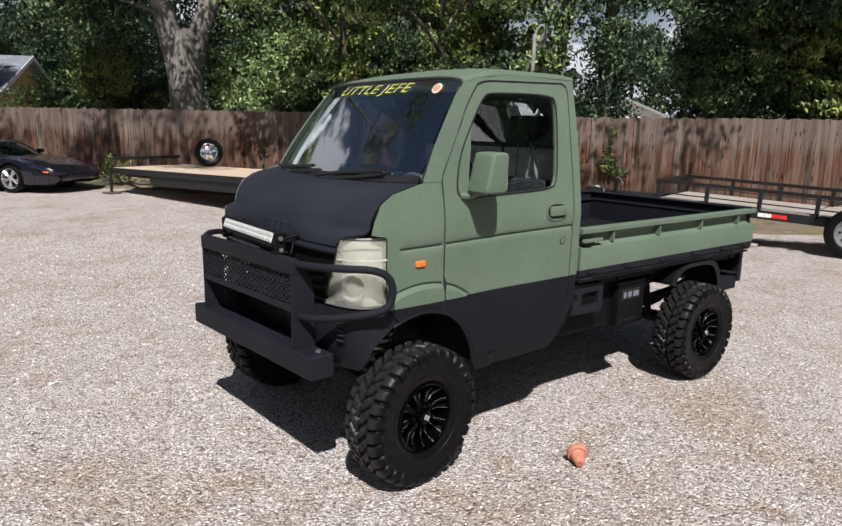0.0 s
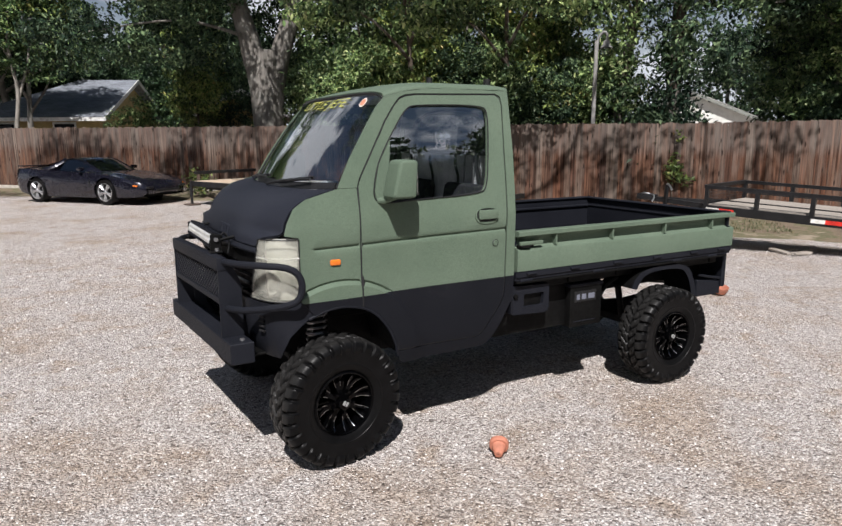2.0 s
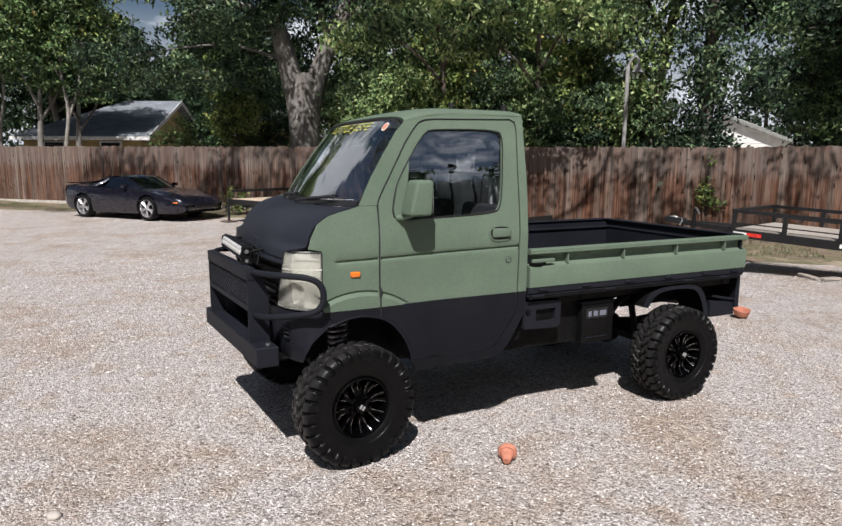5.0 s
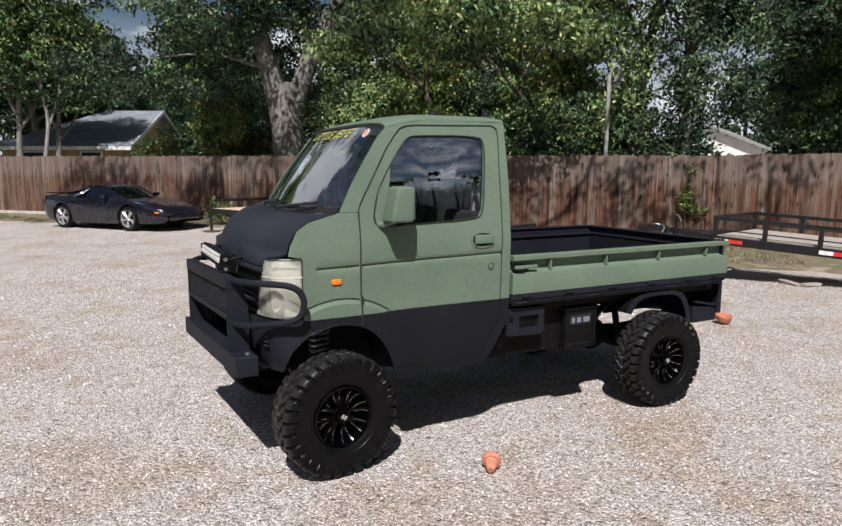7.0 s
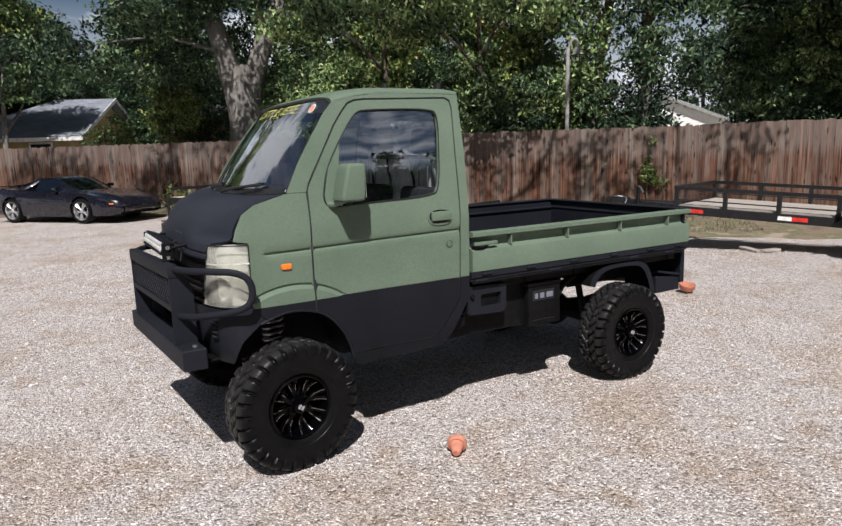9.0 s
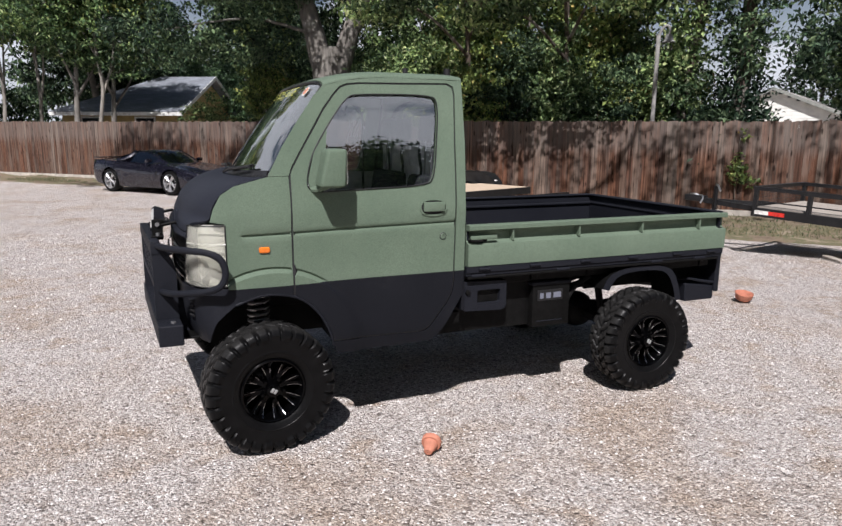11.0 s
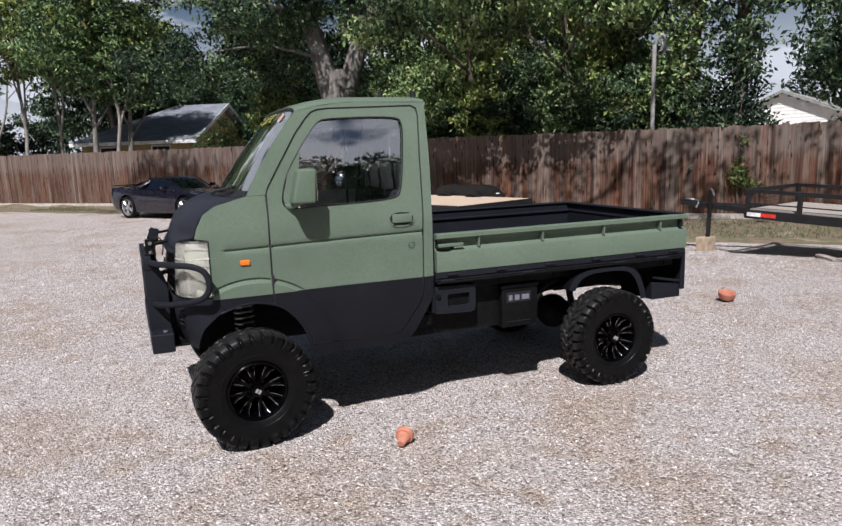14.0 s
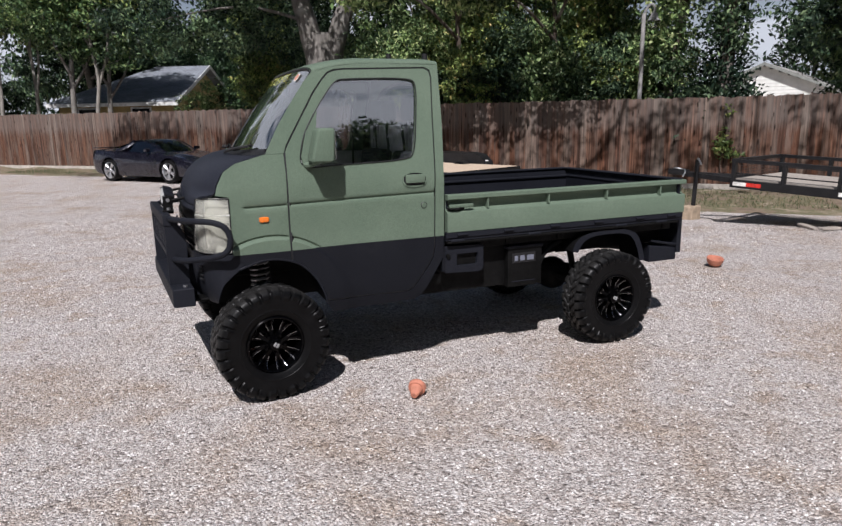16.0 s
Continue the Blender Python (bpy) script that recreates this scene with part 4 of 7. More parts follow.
# dropside bed
def bar(pts2, x0, x1, m=None):
    """A profile of (y, z) points drawn out along x."""
    bm = bmesh.new()
    a = [bm.verts.new((x0, y, z)) for y, z in pts2]
    b = [bm.verts.new((x1, y, z)) for y, z in pts2]
    n = len(pts2)
    for k in range(n):
        bm.faces.new((a[k], a[(k + 1) % n], b[(k + 1) % n], b[k]))
    bm.faces.new(a[::-1])
    bm.faces.new(b)
    if m is not None:
        bm.transform(m)
    return bm
GATE = [(0.088, 0.868), (0.086, 0.985), (0.090, 0.994), (0.120, 1.006), (0.124, 1.012), (0.124, 1.062), (0.120, 1.068), (0.084, 1.070), (0.079, 1.074), (0.079, 1.096), (0.083, 1.100), (0.132, 1.101), (0.136, 1.097), (0.136, 0.868)]
bed = part("bed_floor", boxed(1.135, 2.985, 0.122, 1.528, 0.845, 0.866, 0.003), MAT["liner_black"], truck, "black lined load bed")
for far in (False, True):
    prof = [(2 * MID - y, z) for y, z in GATE] if far else GATE
    yy = lambda y: 2 * MID - y if far else y
    gate = part("side_gate", bar(prof, 1.118, 2.992), MAT["liner_black"] if far else MAT["green"], truck, "black lined side gate of the bed" if far else "green folding side gate of the bed")
    part("gate_lining", boxed(1.13, 2.975, yy(0.137), yy(0.142), 0.87, 1.099), MAT["liner_black"], gate, "black lined inner face")
    for x in (1.402, 1.851, 2.315, 2.773):
        part("gate_rib", boxed(x - 0.005, x + 0.005, yy(0.087), yy(0.126), 1.004, 1.070, 0.002), MAT["green"], gate)
    for x in (1.22, 1.55, 1.90, 2.25, 2.60, 2.88):
        bm = sweep(bmesh.new(), [(x - 0.035, yy(0.086), 0.850), (x + 0.035, yy(0.086), 0.850)], 0.008, 8)
        part("gate_hinge", bm, MAT["liner_black"], gate)
    bm = boxed(1.128, 1.292, yy(0.075), yy(0.095), 1.020, 1.041, 0.006, seg=2)
    latch = part("gate_latch", bm, MAT["green"], gate, "green over-centre latch lever")
    part("latch_keeper", boxed(1.122, 1.235, yy(0.088), yy(0.110), 1.004, 1.022, 0.004), MAT["chassis"], latch)
    part("latch_hook", sweep(bmesh.new(), [(1.13, yy(0.082), 1.014), (1.19, yy(0.078), 1.012), (1.21, yy(0.083), 1.03)], 0.006, 6), MAT["chassis"], latch)
    part("bed_rail", bar([(yy(0.098), 0.812), (yy(0.098), 0.826), (yy(0.090), 0.832), (yy(0.090), 0.864), (yy(0.16), 0.866), (yy(0.16), 0.812)], 1.110, 2.985), MAT["liner_black"], truck, "black bed side rail")
    part("rail_lip", sweep(bmesh.new(), [(1.12, yy(0.099), 0.800), (2.95, yy(0.099), 0.800)], 0.008, 6), MAT["chassis"], truck)
    for x in (1.19, 1.75, 2.45, 2.80):
        part("hinge_block", boxed(x - 0.045, x + 0.045, yy(0.089), yy(0.104), 0.802, 0.820, 0.005), MAT["liner_black"], truck)
part("gate_cap", boxed(1.13, 2.96, 1.494, 1.572, 1.097, 1.109, 0.004), MAT["liner_black"], truck, "flat black capping of the side gate")
part("gate_ledge", boxed(1.13, 2.95, 1.490, 1.512, 1.028, 1.046, 0.004), MAT["liner_black"], truck)
part("tail_cap", boxed(2.925, 2.992, 0.115, 1.535, 1.096, 1.108, 0.004), MAT["liner_black"], truck, "flat black capping of the tail gate")
part("tail_ledge", boxed(2.936, 2.954, 0.13, 1.52, 1.030, 1.046, 0.004), MAT["liner_black"], truck)
tail = part("tail_gate", bar([(0.104 - y, z) for y, z in GATE], 0.10, 1.55, pose(2.975, 1.65, 0, 0, 0, -90)), MAT["liner_black"], truck, "black tail gate")
part("tail_lining", boxed(2.951, 2.958, 0.13, 1.52, 0.87, 1.099), MAT["liner_black"], tail, "black lined inner face")
part("head_board", boxed(1.118, 1.140, 0.122, 1.528, 0.866, 1.070, 0.006), MAT["liner_black"], truck, "black board behind the cab")
for y in (0.140, 1.51):
    part("gate_post", boxed(2.945, 2.968, y - 0.012, y + 0.012, 0.866, 1.085, 0.004), MAT["liner_black"], truck)
for k in range(9):
    y = 0.20 + 0.156 * k
    part("bed_rib", boxed(1.16, 2.96, y - 0.02, y + 0.02, 0.866, 0.874, 0.003), MAT["liner_black"], bed)

# chassis under the cab and bed
for y in (0.46, 1.19):
    part("frame_rail", boxed(-0.30, 3.02, y - 0.03, y + 0.03, 0.655, 0.745, 0.004), MAT["chassis"], truck)
for x in (1.25, 1.60, 2.00, 2.45, 2.90):
    part("cross_member", boxed(x - 0.025, x + 0.025, 0.17, 1.48, 0.74, 0.81, 0.004), MAT["chassis"], truck)
part("engine_block", boxed(0.42, 1.12, 0.46, 1.19, 0.40, 0.66, 0.04, seg=2), MAT["chassis"], truck)
part("gearbox", boxed(1.10, 1.50, 0.66, 1.0, 0.42, 0.62, 0.05, seg=2), MAT["chassis"], truck)
part("prop_shaft", sweep(bmesh.new(), [(1.45, MID, 0.50), (2.30, MID, 0.37)], 0.03, 10), MAT["chassis"], truck)
part("fuel_tank", boxed(1.15, 1.95, 0.95, 1.45, 0.47, 0.70, 0.05, seg=2), MAT["chassis"], truck)
part("under_sill", boxed(0.40, 0.90, 0.14, 1.51, 0.47, 0.55, 0.02), MAT["chassis"], truck)
part("exhaust", sweep(bmesh.new(), curve([(1.3, 0.58, 0.50), (1.8, 0.56, 0.52), (2.2, 0.52, 0.60), (2.6, 0.56, 0.58), (3.0, 0.56, 0.52)]), 0.025, 8), MAT["chassis"], truck)
for far in (False, True):
    yy = lambda y: 2 * MID - y if far else y
    # box with a cut-out behind the cab
    hole = [(1.197, 0.648), (1.204, 0.641), (1.332, 0.641), (1.340, 0.648), (1.346, 0.712), (1.339, 0.719), (1.204, 0.719), (1.197, 0.712)]
    bm = thicken(cut_panel([(1.108, 0.612), (1.12, 0.602), (1.35, 0.592), (1.375, 0.600), (1.385, 0.62), (1.385, 0.765), (1.108, 0.775)], [hole], lambda x, z: Vector((x, yy(0.125), z)), 0.05), 0.06)
    side_box = part("side_bracket", bm, MAT["liner_black"], truck, "black bracket panel with a slot")
    part("bracket_back", boxed(1.115, 1.380, yy(0.150), yy(0.160), 0.605, 0.765, 0.002), MAT["chassis"], side_box)
    part("bracket_bolt", lathe(bmesh.new(), [(0.0, -0.012), (0.014, -0.010), (0.016, 0.0)], 12, pose(1.135, yy(0.124), 0.712, 180 if far else 0)), MAT["chassis"], side_box)
    bm = boxed(1.590, 1.850, yy(0.165), yy(0.34), 0.445, 0.715, 0.006, seg=2)
    bat = part("battery_box", bm, MAT["chassis"], truck, "black battery box hung under the bed")
    part("label_slot", boxed(1.622, 1.798, yy(0.1615), yy(0.166), 0.608, 0.674, 0.001), MAT["seal"], bat, "dark recessed label slot")
    for k, (x, w) in enumerate(((1.638, 0.024), (1.680, 0.034), (1.732, 0.052))):
        part("box_label", boxed(x, x + w, yy(0.158), yy(0.1625), 0.622, 0.656, 0.001), MAT["box_label"], bat, "small bluish-white label")
    part("box_seam", boxed(1.62, 1.80, yy(0.1625), yy(0.166), 0.478, 0.484, 0.001), MAT["liner_black"], bat)
    part("box_lip", boxed(1.583, 1.858, yy(0.160), yy(0.35), 0.705, 0.725, 0.004), MAT["liner_black"], bat)
    part("breather_hose", sweep(bmesh.new(), curve([(1.855, yy(0.22), 0.545), (1.885, yy(0.22), 0.615), (1.945, yy(0.22), 0.680), (2.04, yy(0.23), 0.715)], 5), 0.017, 8), MAT["chassis"], truck, "curved black hose under the bed")
    part("inner_skirt", boxed(0.93, 1.64, yy(0.215), yy(0.235), 0.455, 0.82, 0.003), MAT["chassis"], truck)
    # added dark board hides the bright ground beyond the bed's underside
    part("bed_beam", boxed(1.12, 2.96, yy(0.180), yy(0.195), 0.735, 0.845, 0.003), MAT["chassis"], truck)
    part("inner_panel", boxed(2.10, 3.03, yy(0.37), yy(0.385), 0.60, 0.82, 0.003), MAT["chassis"], truck)
    # rear mudguard bent over the wheel
    rise = [(2.042, 0.630), (2.092, 0.738), (2.205, 0.778), (2.35, 0.786), (2.52, 0.776), (2.605, 0.732), (2.655, 0.62), (2.678, 0.512)]
    under = [(2.088, 0.622), (2.138, 0.714), (2.215, 0.748), (2.35, 0.757), (2.505, 0.748), (2.566, 0.708), (2.614, 0.61), (2.634, 0.512)]
    arc = [Vector((x, 0, z)) for x, z in round_off(rise, 1)[:-2]]
    bm = sheet(lambda u, v: arc[round(u * (len(arc) - 1))] + Vector((0, yy(0.108 + 0.26 * v), 0)), len(arc) - 1, 3)
    guard = part("mud_guard", thicken(bm, 0.006), MAT["chassis"], truck, "black rear mudguard")
    inner_arc = [Vector((x, 0, z)) for x, z in round_off(under, 1)[:-2]]
    bm = sheet(lambda u, v: arc[round(u * (len(arc) - 1))].lerp(inner_arc[round(u * (len(arc) - 1))], v) + Vector((0, yy(0.105), 0)), len(arc) - 1, 1)
    part("guard_flange", thicken(bm, 0.005), MAT["liner_black"], guard, "turned-down flange of the mudguard")
    # tail lamp bracket
    bm = boxed(2.80, 3.05, yy(0.20), yy(0.36), 0.490, 0.585, 0.006)
    for v in bm.verts:
        if v.co.z > 0.54 and v.co.x < 2.9:
            v.co.z += 0.03
    tb = part("tail_bracket", bm, MAT["liner_black"], truck, "black tail bracket")
    part("tail_lip", sweep(bmesh.new(), [(2.80, yy(0.198), 0.655), (2.90, yy(0.198), 0.632), (3.04, yy(0.198), 0.606)], 0.010, 6), MAT["liner_black"], tb)
    part("tail_plate", boxed(3.035, 3.075, yy(0.18), yy(0.56), 0.545, 0.84, 0.006), MAT["liner_black"], tb)
    part("tail_lamp", boxed(3.076, 3.09, yy(0.20), yy(0.36), 0.62, 0.76, 0.01), MAT["amber"], tb, "amber and red tail lamp")
    # leaf springs, shocks, coils, wheel wells
    for k in range(4):
        ln = 0.52 - 0.09 * k
        pts = [(2.35 + ln * s, yy(0.46), 0.47 - 0.018 * k + 0.07 * s * s) for s in (-1, -0.5, 0, 0.5, 1)]
        part("leaf_spring", sweep(bmesh.new(), pts, 0.022, 6, squash=0.35), MAT["chassis"], truck)
    part("shock_absorber", sweep(bmesh.new(), [(2.30, yy(0.42), 0.36), (2.24, yy(0.44), 0.72)], 0.024, 10), MAT["chassis"], truck)
    coil = [(0.0 + 0.052 * math.cos(a), yy(0.36) + 0.052 * math.sin(a), 0.56 + 0.032 * a / (2 * math.pi)) for a in (k * math.pi / 8 for k in range(16 * 8))]
    part("coil_spring", sweep(bmesh.new(), coil, 0.010, 6), MAT["steel"], truck, "bare steel coil spring")
    part("strut", sweep(bmesh.new(), [(0.0, yy(0.33), 0.36), (0.0, yy(0.36), 0.82)], 0.026, 10), MAT["chassis"], truck)
    well = [Vector((ARCH[0] + 0.352 * math.cos(radians(a)), 0, ARCH[1] + 0.352 * math.sin(radians(a)))) for a in range(2, 158, 6)]
    bm = sheet(lambda u, v: well[round(u * (len(well) - 1))] + Vector((0, yy(0.115 + 0.40 * v), 0)), len(well) - 1, 2)
    part("wheel_well", thicken(bm, 0.004), MAT["chassis"], truck)
    lip = [Vector((x, 0, z)) for x, z in ((-0.146, 0.773), (-0.042, 0.808), (0.062, 0.811), (0.182, 0.772), (0.270, 0.683), (0.322, 0.58), (0.338, 0.505))]
    part("arch_lip", sweep(bmesh.new(), [p + Vector((0, yy(side_y(p.x, p.z) + 0.006), 0)) for p in curve(lip, 4)], 0.008, 6), MAT["liner_black"], truck)
    part("well_inner", boxed(-0.30, 0.40, yy(0.505), yy(0.512), 0.48, 0.84), MAT["chassis"], truck)
part("front_axle", sweep(bmesh.new(), [(0.0, 0.2, 0.345), (0.0, 1.45, 0.345)], 0.035, 10), MAT["chassis"], truck)
axle = part("rear_axle", sweep(bmesh.new(), [(2.35, 0.2, 0.34), (2.35, 1.45, 0.34)], 0.042, 10), MAT["chassis"], truck)
bm = bmesh.new()
bmesh.ops.create_uvsphere(bm, u_segments=20, v_segments=12, radius=0.13, matrix=pose(2.35, 0.80, 0.34))
part("differential", bm, MAT["chassis"], axle)
for y, z in ((1.13, 2.03), (0.44, 1.965)):
    part("roof_stub", sweep(bmesh.new(), [(1.128, y, 1.80), (1.130, y, z)], 0.020, 8), MAT["seal"], truck, "small black post stub behind the cab roof")

# wheels: mud tyres on black spoked rims
def tyre_mesh():
    """One skin whose tread stands up in lugs: slanted blocks in the middle, broad shoulder lugs carried down the sidewall."""
    PITCH, SUB = 31, 14
    prof = [(0.160, -0.080), (0.166, -0.092), (0.180, -0.102), (0.205, -0.112), (0.207, -0.1145), (0.213, -0.1145), (0.215, -0.1135), (0.240, -0.1185), (0.262, -0.1200)]
    prof += [(0.268, -0.1200), (0.280, -0.1190), (0.292, -0.1165), (0.301, -0.1120), (0.308, -0.1050), (0.313, -0.0960)]
    flat_y = [-0.088, -0.080, -0.072, -0.069, -0.066, -0.063, -0.060, -0.052, -0.044, -0.036, -0.028, -0.020, -0.014, -0.011, -0.008, -0.004, 0.0]
    prof += [(0.3165 + 0.0025 * (1 - abs(y) / 0.09), y) for y in flat_y]
    prof = prof + [(r, -y) for r, y in prof[-2::-1]]
    n = PITCH * SUB
    def step(v, a, b, soft=0.07):
        return smooth(a - soft, a + soft, v) * (1 - smooth(b - soft, b + soft, v))
    def lug(k, r, y):
        side = 1 if y >= 0 else -1
        u = k / SUB + (0.5 if side > 0 else 0.0)
        a, cell = abs(y), int(math.floor(u - 0.1)) % 2
        if a >= 0.0665:
            f = (u + 2.4 * (a - 0.0665)) % 1.0
            end = 0.268 if cell else 0.279
            low = smooth(end - 0.006, end + 0.012, r)
            return 0.0175 * step(f, 0.13, 0.90) * low * (0.55 + 0.45 * smooth(0.27, 0.315, r))
        if a <= 0.0095 or a >= 0.0620:
            return 0.0
        f = (u + 13.0 * (a - 0.01)) % 1.0
        g = step(f, 0.14, 0.88)
        if cell and 0.030 < a < 0.038:
            g *= 0.35
        return 0.0170 * g
    bm = bmesh.new()
    rings = []
    for j, (r, y) in enumerate(prof):
        nr = Vector((prof[min(j + 1, len(prof) - 1)][1] - prof[max(j - 1, 0)][1], -(prof[min(j + 1, len(prof) - 1)][0] - prof[max(j - 1, 0)][0]))).normalized()
        ring = []
        for k in range(n):
            h = lug(k, r, y) if r > 0.262 else 0.0
            t = 2 * math.pi * k / n
            rr, yy_ = r + nr.x * h, y + nr.y * h
            ring.append(bm.verts.new((rr * math.cos(t), yy_, rr * math.sin(t))))
        rings.append(ring)
    for a, b in zip(rings, rings[1:]):
        for k in range(n):
            bm.faces.new((a[k], a[(k + 1) % n], b[(k + 1) % n], b[k]))
    return finish("tyre", bm, MAT["rubber"], 28)
def rim_mesh():
    bm = bmesh.new()
    lathe(bm, [(0.163, -0.090), (0.166, -0.099), (0.160, -0.104), (0.153, -0.100), (0.147, -0.082), (0.143, -0.02), (0.143, 0.09), (0.166, 0.10)], 64)
    lathe(bm, [(0.145, 0.030), (0.10, 0.020), (0.05, 0.0), (0.0, 0.0)], 40)
    return finish("rim", bm, MAT["gloss_black"], 30)
def spoke_mesh():
    """A pair of slim bars that part towards the rim."""
    bm = bmesh.new()
    for off in (-0.155, 0.155):
        a, b = [], []
        for r, y, w in ((0.036, -0.066, 0.010), (0.07, -0.054, 0.0078), (0.105, -0.052, 0.0072), (0.135, -0.068, 0.0085), (0.154, -0.094, 0.012)):
            t = off * (r - 0.02) / 0.134
            for s in (-1, 1):
                q = Vector((r * math.cos(t) - s * w * math.sin(t), y, r * math.sin(t) + s * w * math.cos(t)))
                a.append(bm.verts.new(q))
                b.append(bm.verts.new(q + Vector((0, 0.026, 0))))
        for i in range(4):
            k = 2 * i
            for f in ((a[k], a[k + 1], a[k + 3], a[k + 2]), (b[k], b[k + 2], b[k + 3], b[k + 1]), (a[k], a[k + 2], b[k + 2], b[k]), (a[k + 1], b[k + 1], b[k + 3], a[k + 3])):
                bm.faces.new(f)
    return finish("spoke", bm, MAT["gloss_black"], 25)
def accent_mesh():
    bm = bmesh.new()
    for off in (-0.155, 0.155):
        pts = []
        for r, y in ((0.082, -0.0535), (0.108, -0.0535), (0.134, -0.0685), (0.150, -0.0890)):
            t = off * (r - 0.02) / 0.134 + math.copysign(0.0062 / r, off)
            pts.append((r * math.cos(t), y - 0.0006, r * math.sin(t)))
        sweep(bm, pts, 0.0016, 4)
    return finish("milled_edge", bm, MAT["milled"], 30)
TY, RM, SP, AC = tyre_mesh(), rim_mesh(), spoke_mesh(), accent_mesh()
# the front wheels are steered a little towards the near side
for (x, y, turn, steer, hub, grow) in ((0, 0.098, 0, 7, 0.327, 0.984), (2.35, 0.098, 0, 0, 0.319, 0.957), (0, 2 * MID - 0.098, 180, 7, 0.327, 0.984), (2.35, 2 * MID - 0.098, 180, 0, 0.319, 0.957)):
    wheel = new("wheel")
    wheel.parent = truck
    wheel.matrix_world = pose(x, y, hub, 0, 0, turn + steer) @ pose(0, 0, 0, 0, random.uniform(0, 40), 0) @ Matrix.Diagonal((1, 0.90, 1, 1))
    tagged(wheel, "chunky mud tyre on a gloss black rim")
    t = new("tyre", TY)
    t.parent = wheel
    t.matrix_local = Matrix.Diagonal((grow, 1, grow, 1))
    tagged(t, "deep-lugged black mud tyre")
    r = new("rim", RM)
    r.parent = wheel
    tagged(r, "gloss black spoked rim")
    for k in range(8):
        for data, name in ((SP, "spoke"), (AC, "milled_edge")):
            o = new(name, data)
            o.parent = wheel
            o.matrix_local = pose(0, 0, 0, 0, 45 * k, 0)
    bm = lathe(bmesh.new(), [(0.0, -0.106), (0.020, -0.105), (0.034, -0.098), (0.038, -0.085), (0.040, -0.04)], 24)
    part("hub_cap", bm, MAT["gloss_black"], wheel)
    bm = bmesh.new()
    for s in (-0.009, 0.009):
        box(bm, s - 0.007, s + 0.007, -0.1085, -0.1045, -0.012, 0.012, 0.002)
    part("hub_badge", bm, MAT["hub_mark"], wheel, "plain silver hub mark")
    for k in range(5):
        a = radians(72 * k + 20)
        part("lug_nut", lathe(bmesh.new(), [(0.0, -0.088), (0.009, -0.086), (0.010, -0.066)], 6, Matrix.Translation((0.057 * math.cos(a), 0, 0.057 * math.sin(a)))), MAT["gloss_black"], wheel)

# front brush guard, on its own centre line
GMID = 0.7475
guard = part("bumper_beam", boxed(-0.505, -0.390, 0.140, 1.355, 0.572, 0.676, 0.005), MAT["liner_black"], truck, "black steel bumper beam of the brush guard")
for far in (False, True):
    yg = lambda y: 2 * GMID - y if far else y
    bm = bar([(-0.503, 0.676), (-0.395, 0.676), (-0.395, 0.930), (-0.412, 0.985), (-0.440, 1.030), (-0.462, 1.068), (-0.503, 1.072)], yg(0.283), yg(0.293), Matrix(((0, 1, 0, 0), (1, 0, 0, 0), (0, 0, 1, 0), (0, 0, 0, 1))))
    up = part("guard_upright", bm, MAT["liner_black"], guard, "black plate upright")
    part("mount_plate", boxed(-0.420, -0.250, yg(0.345), yg(0.355), 0.590, 0.800, 0.003), MAT["liner_black"], up, "black mounting plate")
    part("beam_bolt", lathe(bmesh.new(), [(0.0, -0.010), (0.012, -0.009), (0.013, 0.0)], 8, pose(-0.43, yg(0.20), 0.675, -90)), MAT["steel"], guard)
    pts = curve([(-0.478, yg(0.300), 1.052), (-0.43, yg(0.165), 1.052), (-0.360, yg(0.065), 1.052), (-0.285, yg(0.012), 1.045), (-0.232, yg(-0.006), 1.020), (-0.207, yg(-0.012), 0.975), (-0.208, yg(-0.012), 0.920), (-0.235, yg(-0.004), 0.878), (-0.290, yg(0.030), 0.855), (-0.36, yg(0.095), 0.840), (-0.43, yg(0.190), 0.826), (-0.470, yg(0.300), 0.820)], 5)
    part("lamp_hoop", sweep(bmesh.new(), pts, 0.0165, 10), MAT["liner_black"], guard, "black tube hoop round the headlamp")
part("guard_top_bar", boxed(-0.507, -0.462, 0.278, 1.217, 1.010, 1.074, 0.006, seg=2), MAT["liner_black"], guard)
# added unseen plate keeps sun from slipping down behind the bumper beam
part("skid_plate", boxed(-0.440, -0.250, 0.22, 1.40, 0.580, 0.592, 0.003), MAT["chassis"], guard, "added black plate under the nose, stopping sun")
part("guard_low_bar", boxed(-0.502, -0.488, 0.293, 1.202, 0.842, 0.872, 0.003), MAT["liner_black"], guard)
# the lower mouth of the bumper cover, behind the guard, with its own mesh
mouth = part("air_intake", boxed(-0.412, -0.402, 0.42, 1.23, 0.655, 0.825, 0.02, seg=2), MAT["seal"], cover_ob, "dark lower air intake")
def diamond_mesh(x, y0, y1, z0, z1, st, r):
    bm = bmesh.new()
    run = (z1 - z0) * 1.5
    for d in (1, -1):
        k = -int(run / st) - 1
        while y0 + k * st < y1:
            ya = y0 + k * st
            za, zb = (z0, z1) if d > 0 else (z1, z0)
            t0, t1 = max(0.0, (y0 - ya) / run), min(1.0, (y1 - ya) / run)
            if t1 - t0 > 0.05:
                sweep(bm, [(x, ya + run * t, za + (zb - za) * t) for t in (t0, t1)], r, 4)
            k += 1
    return bm
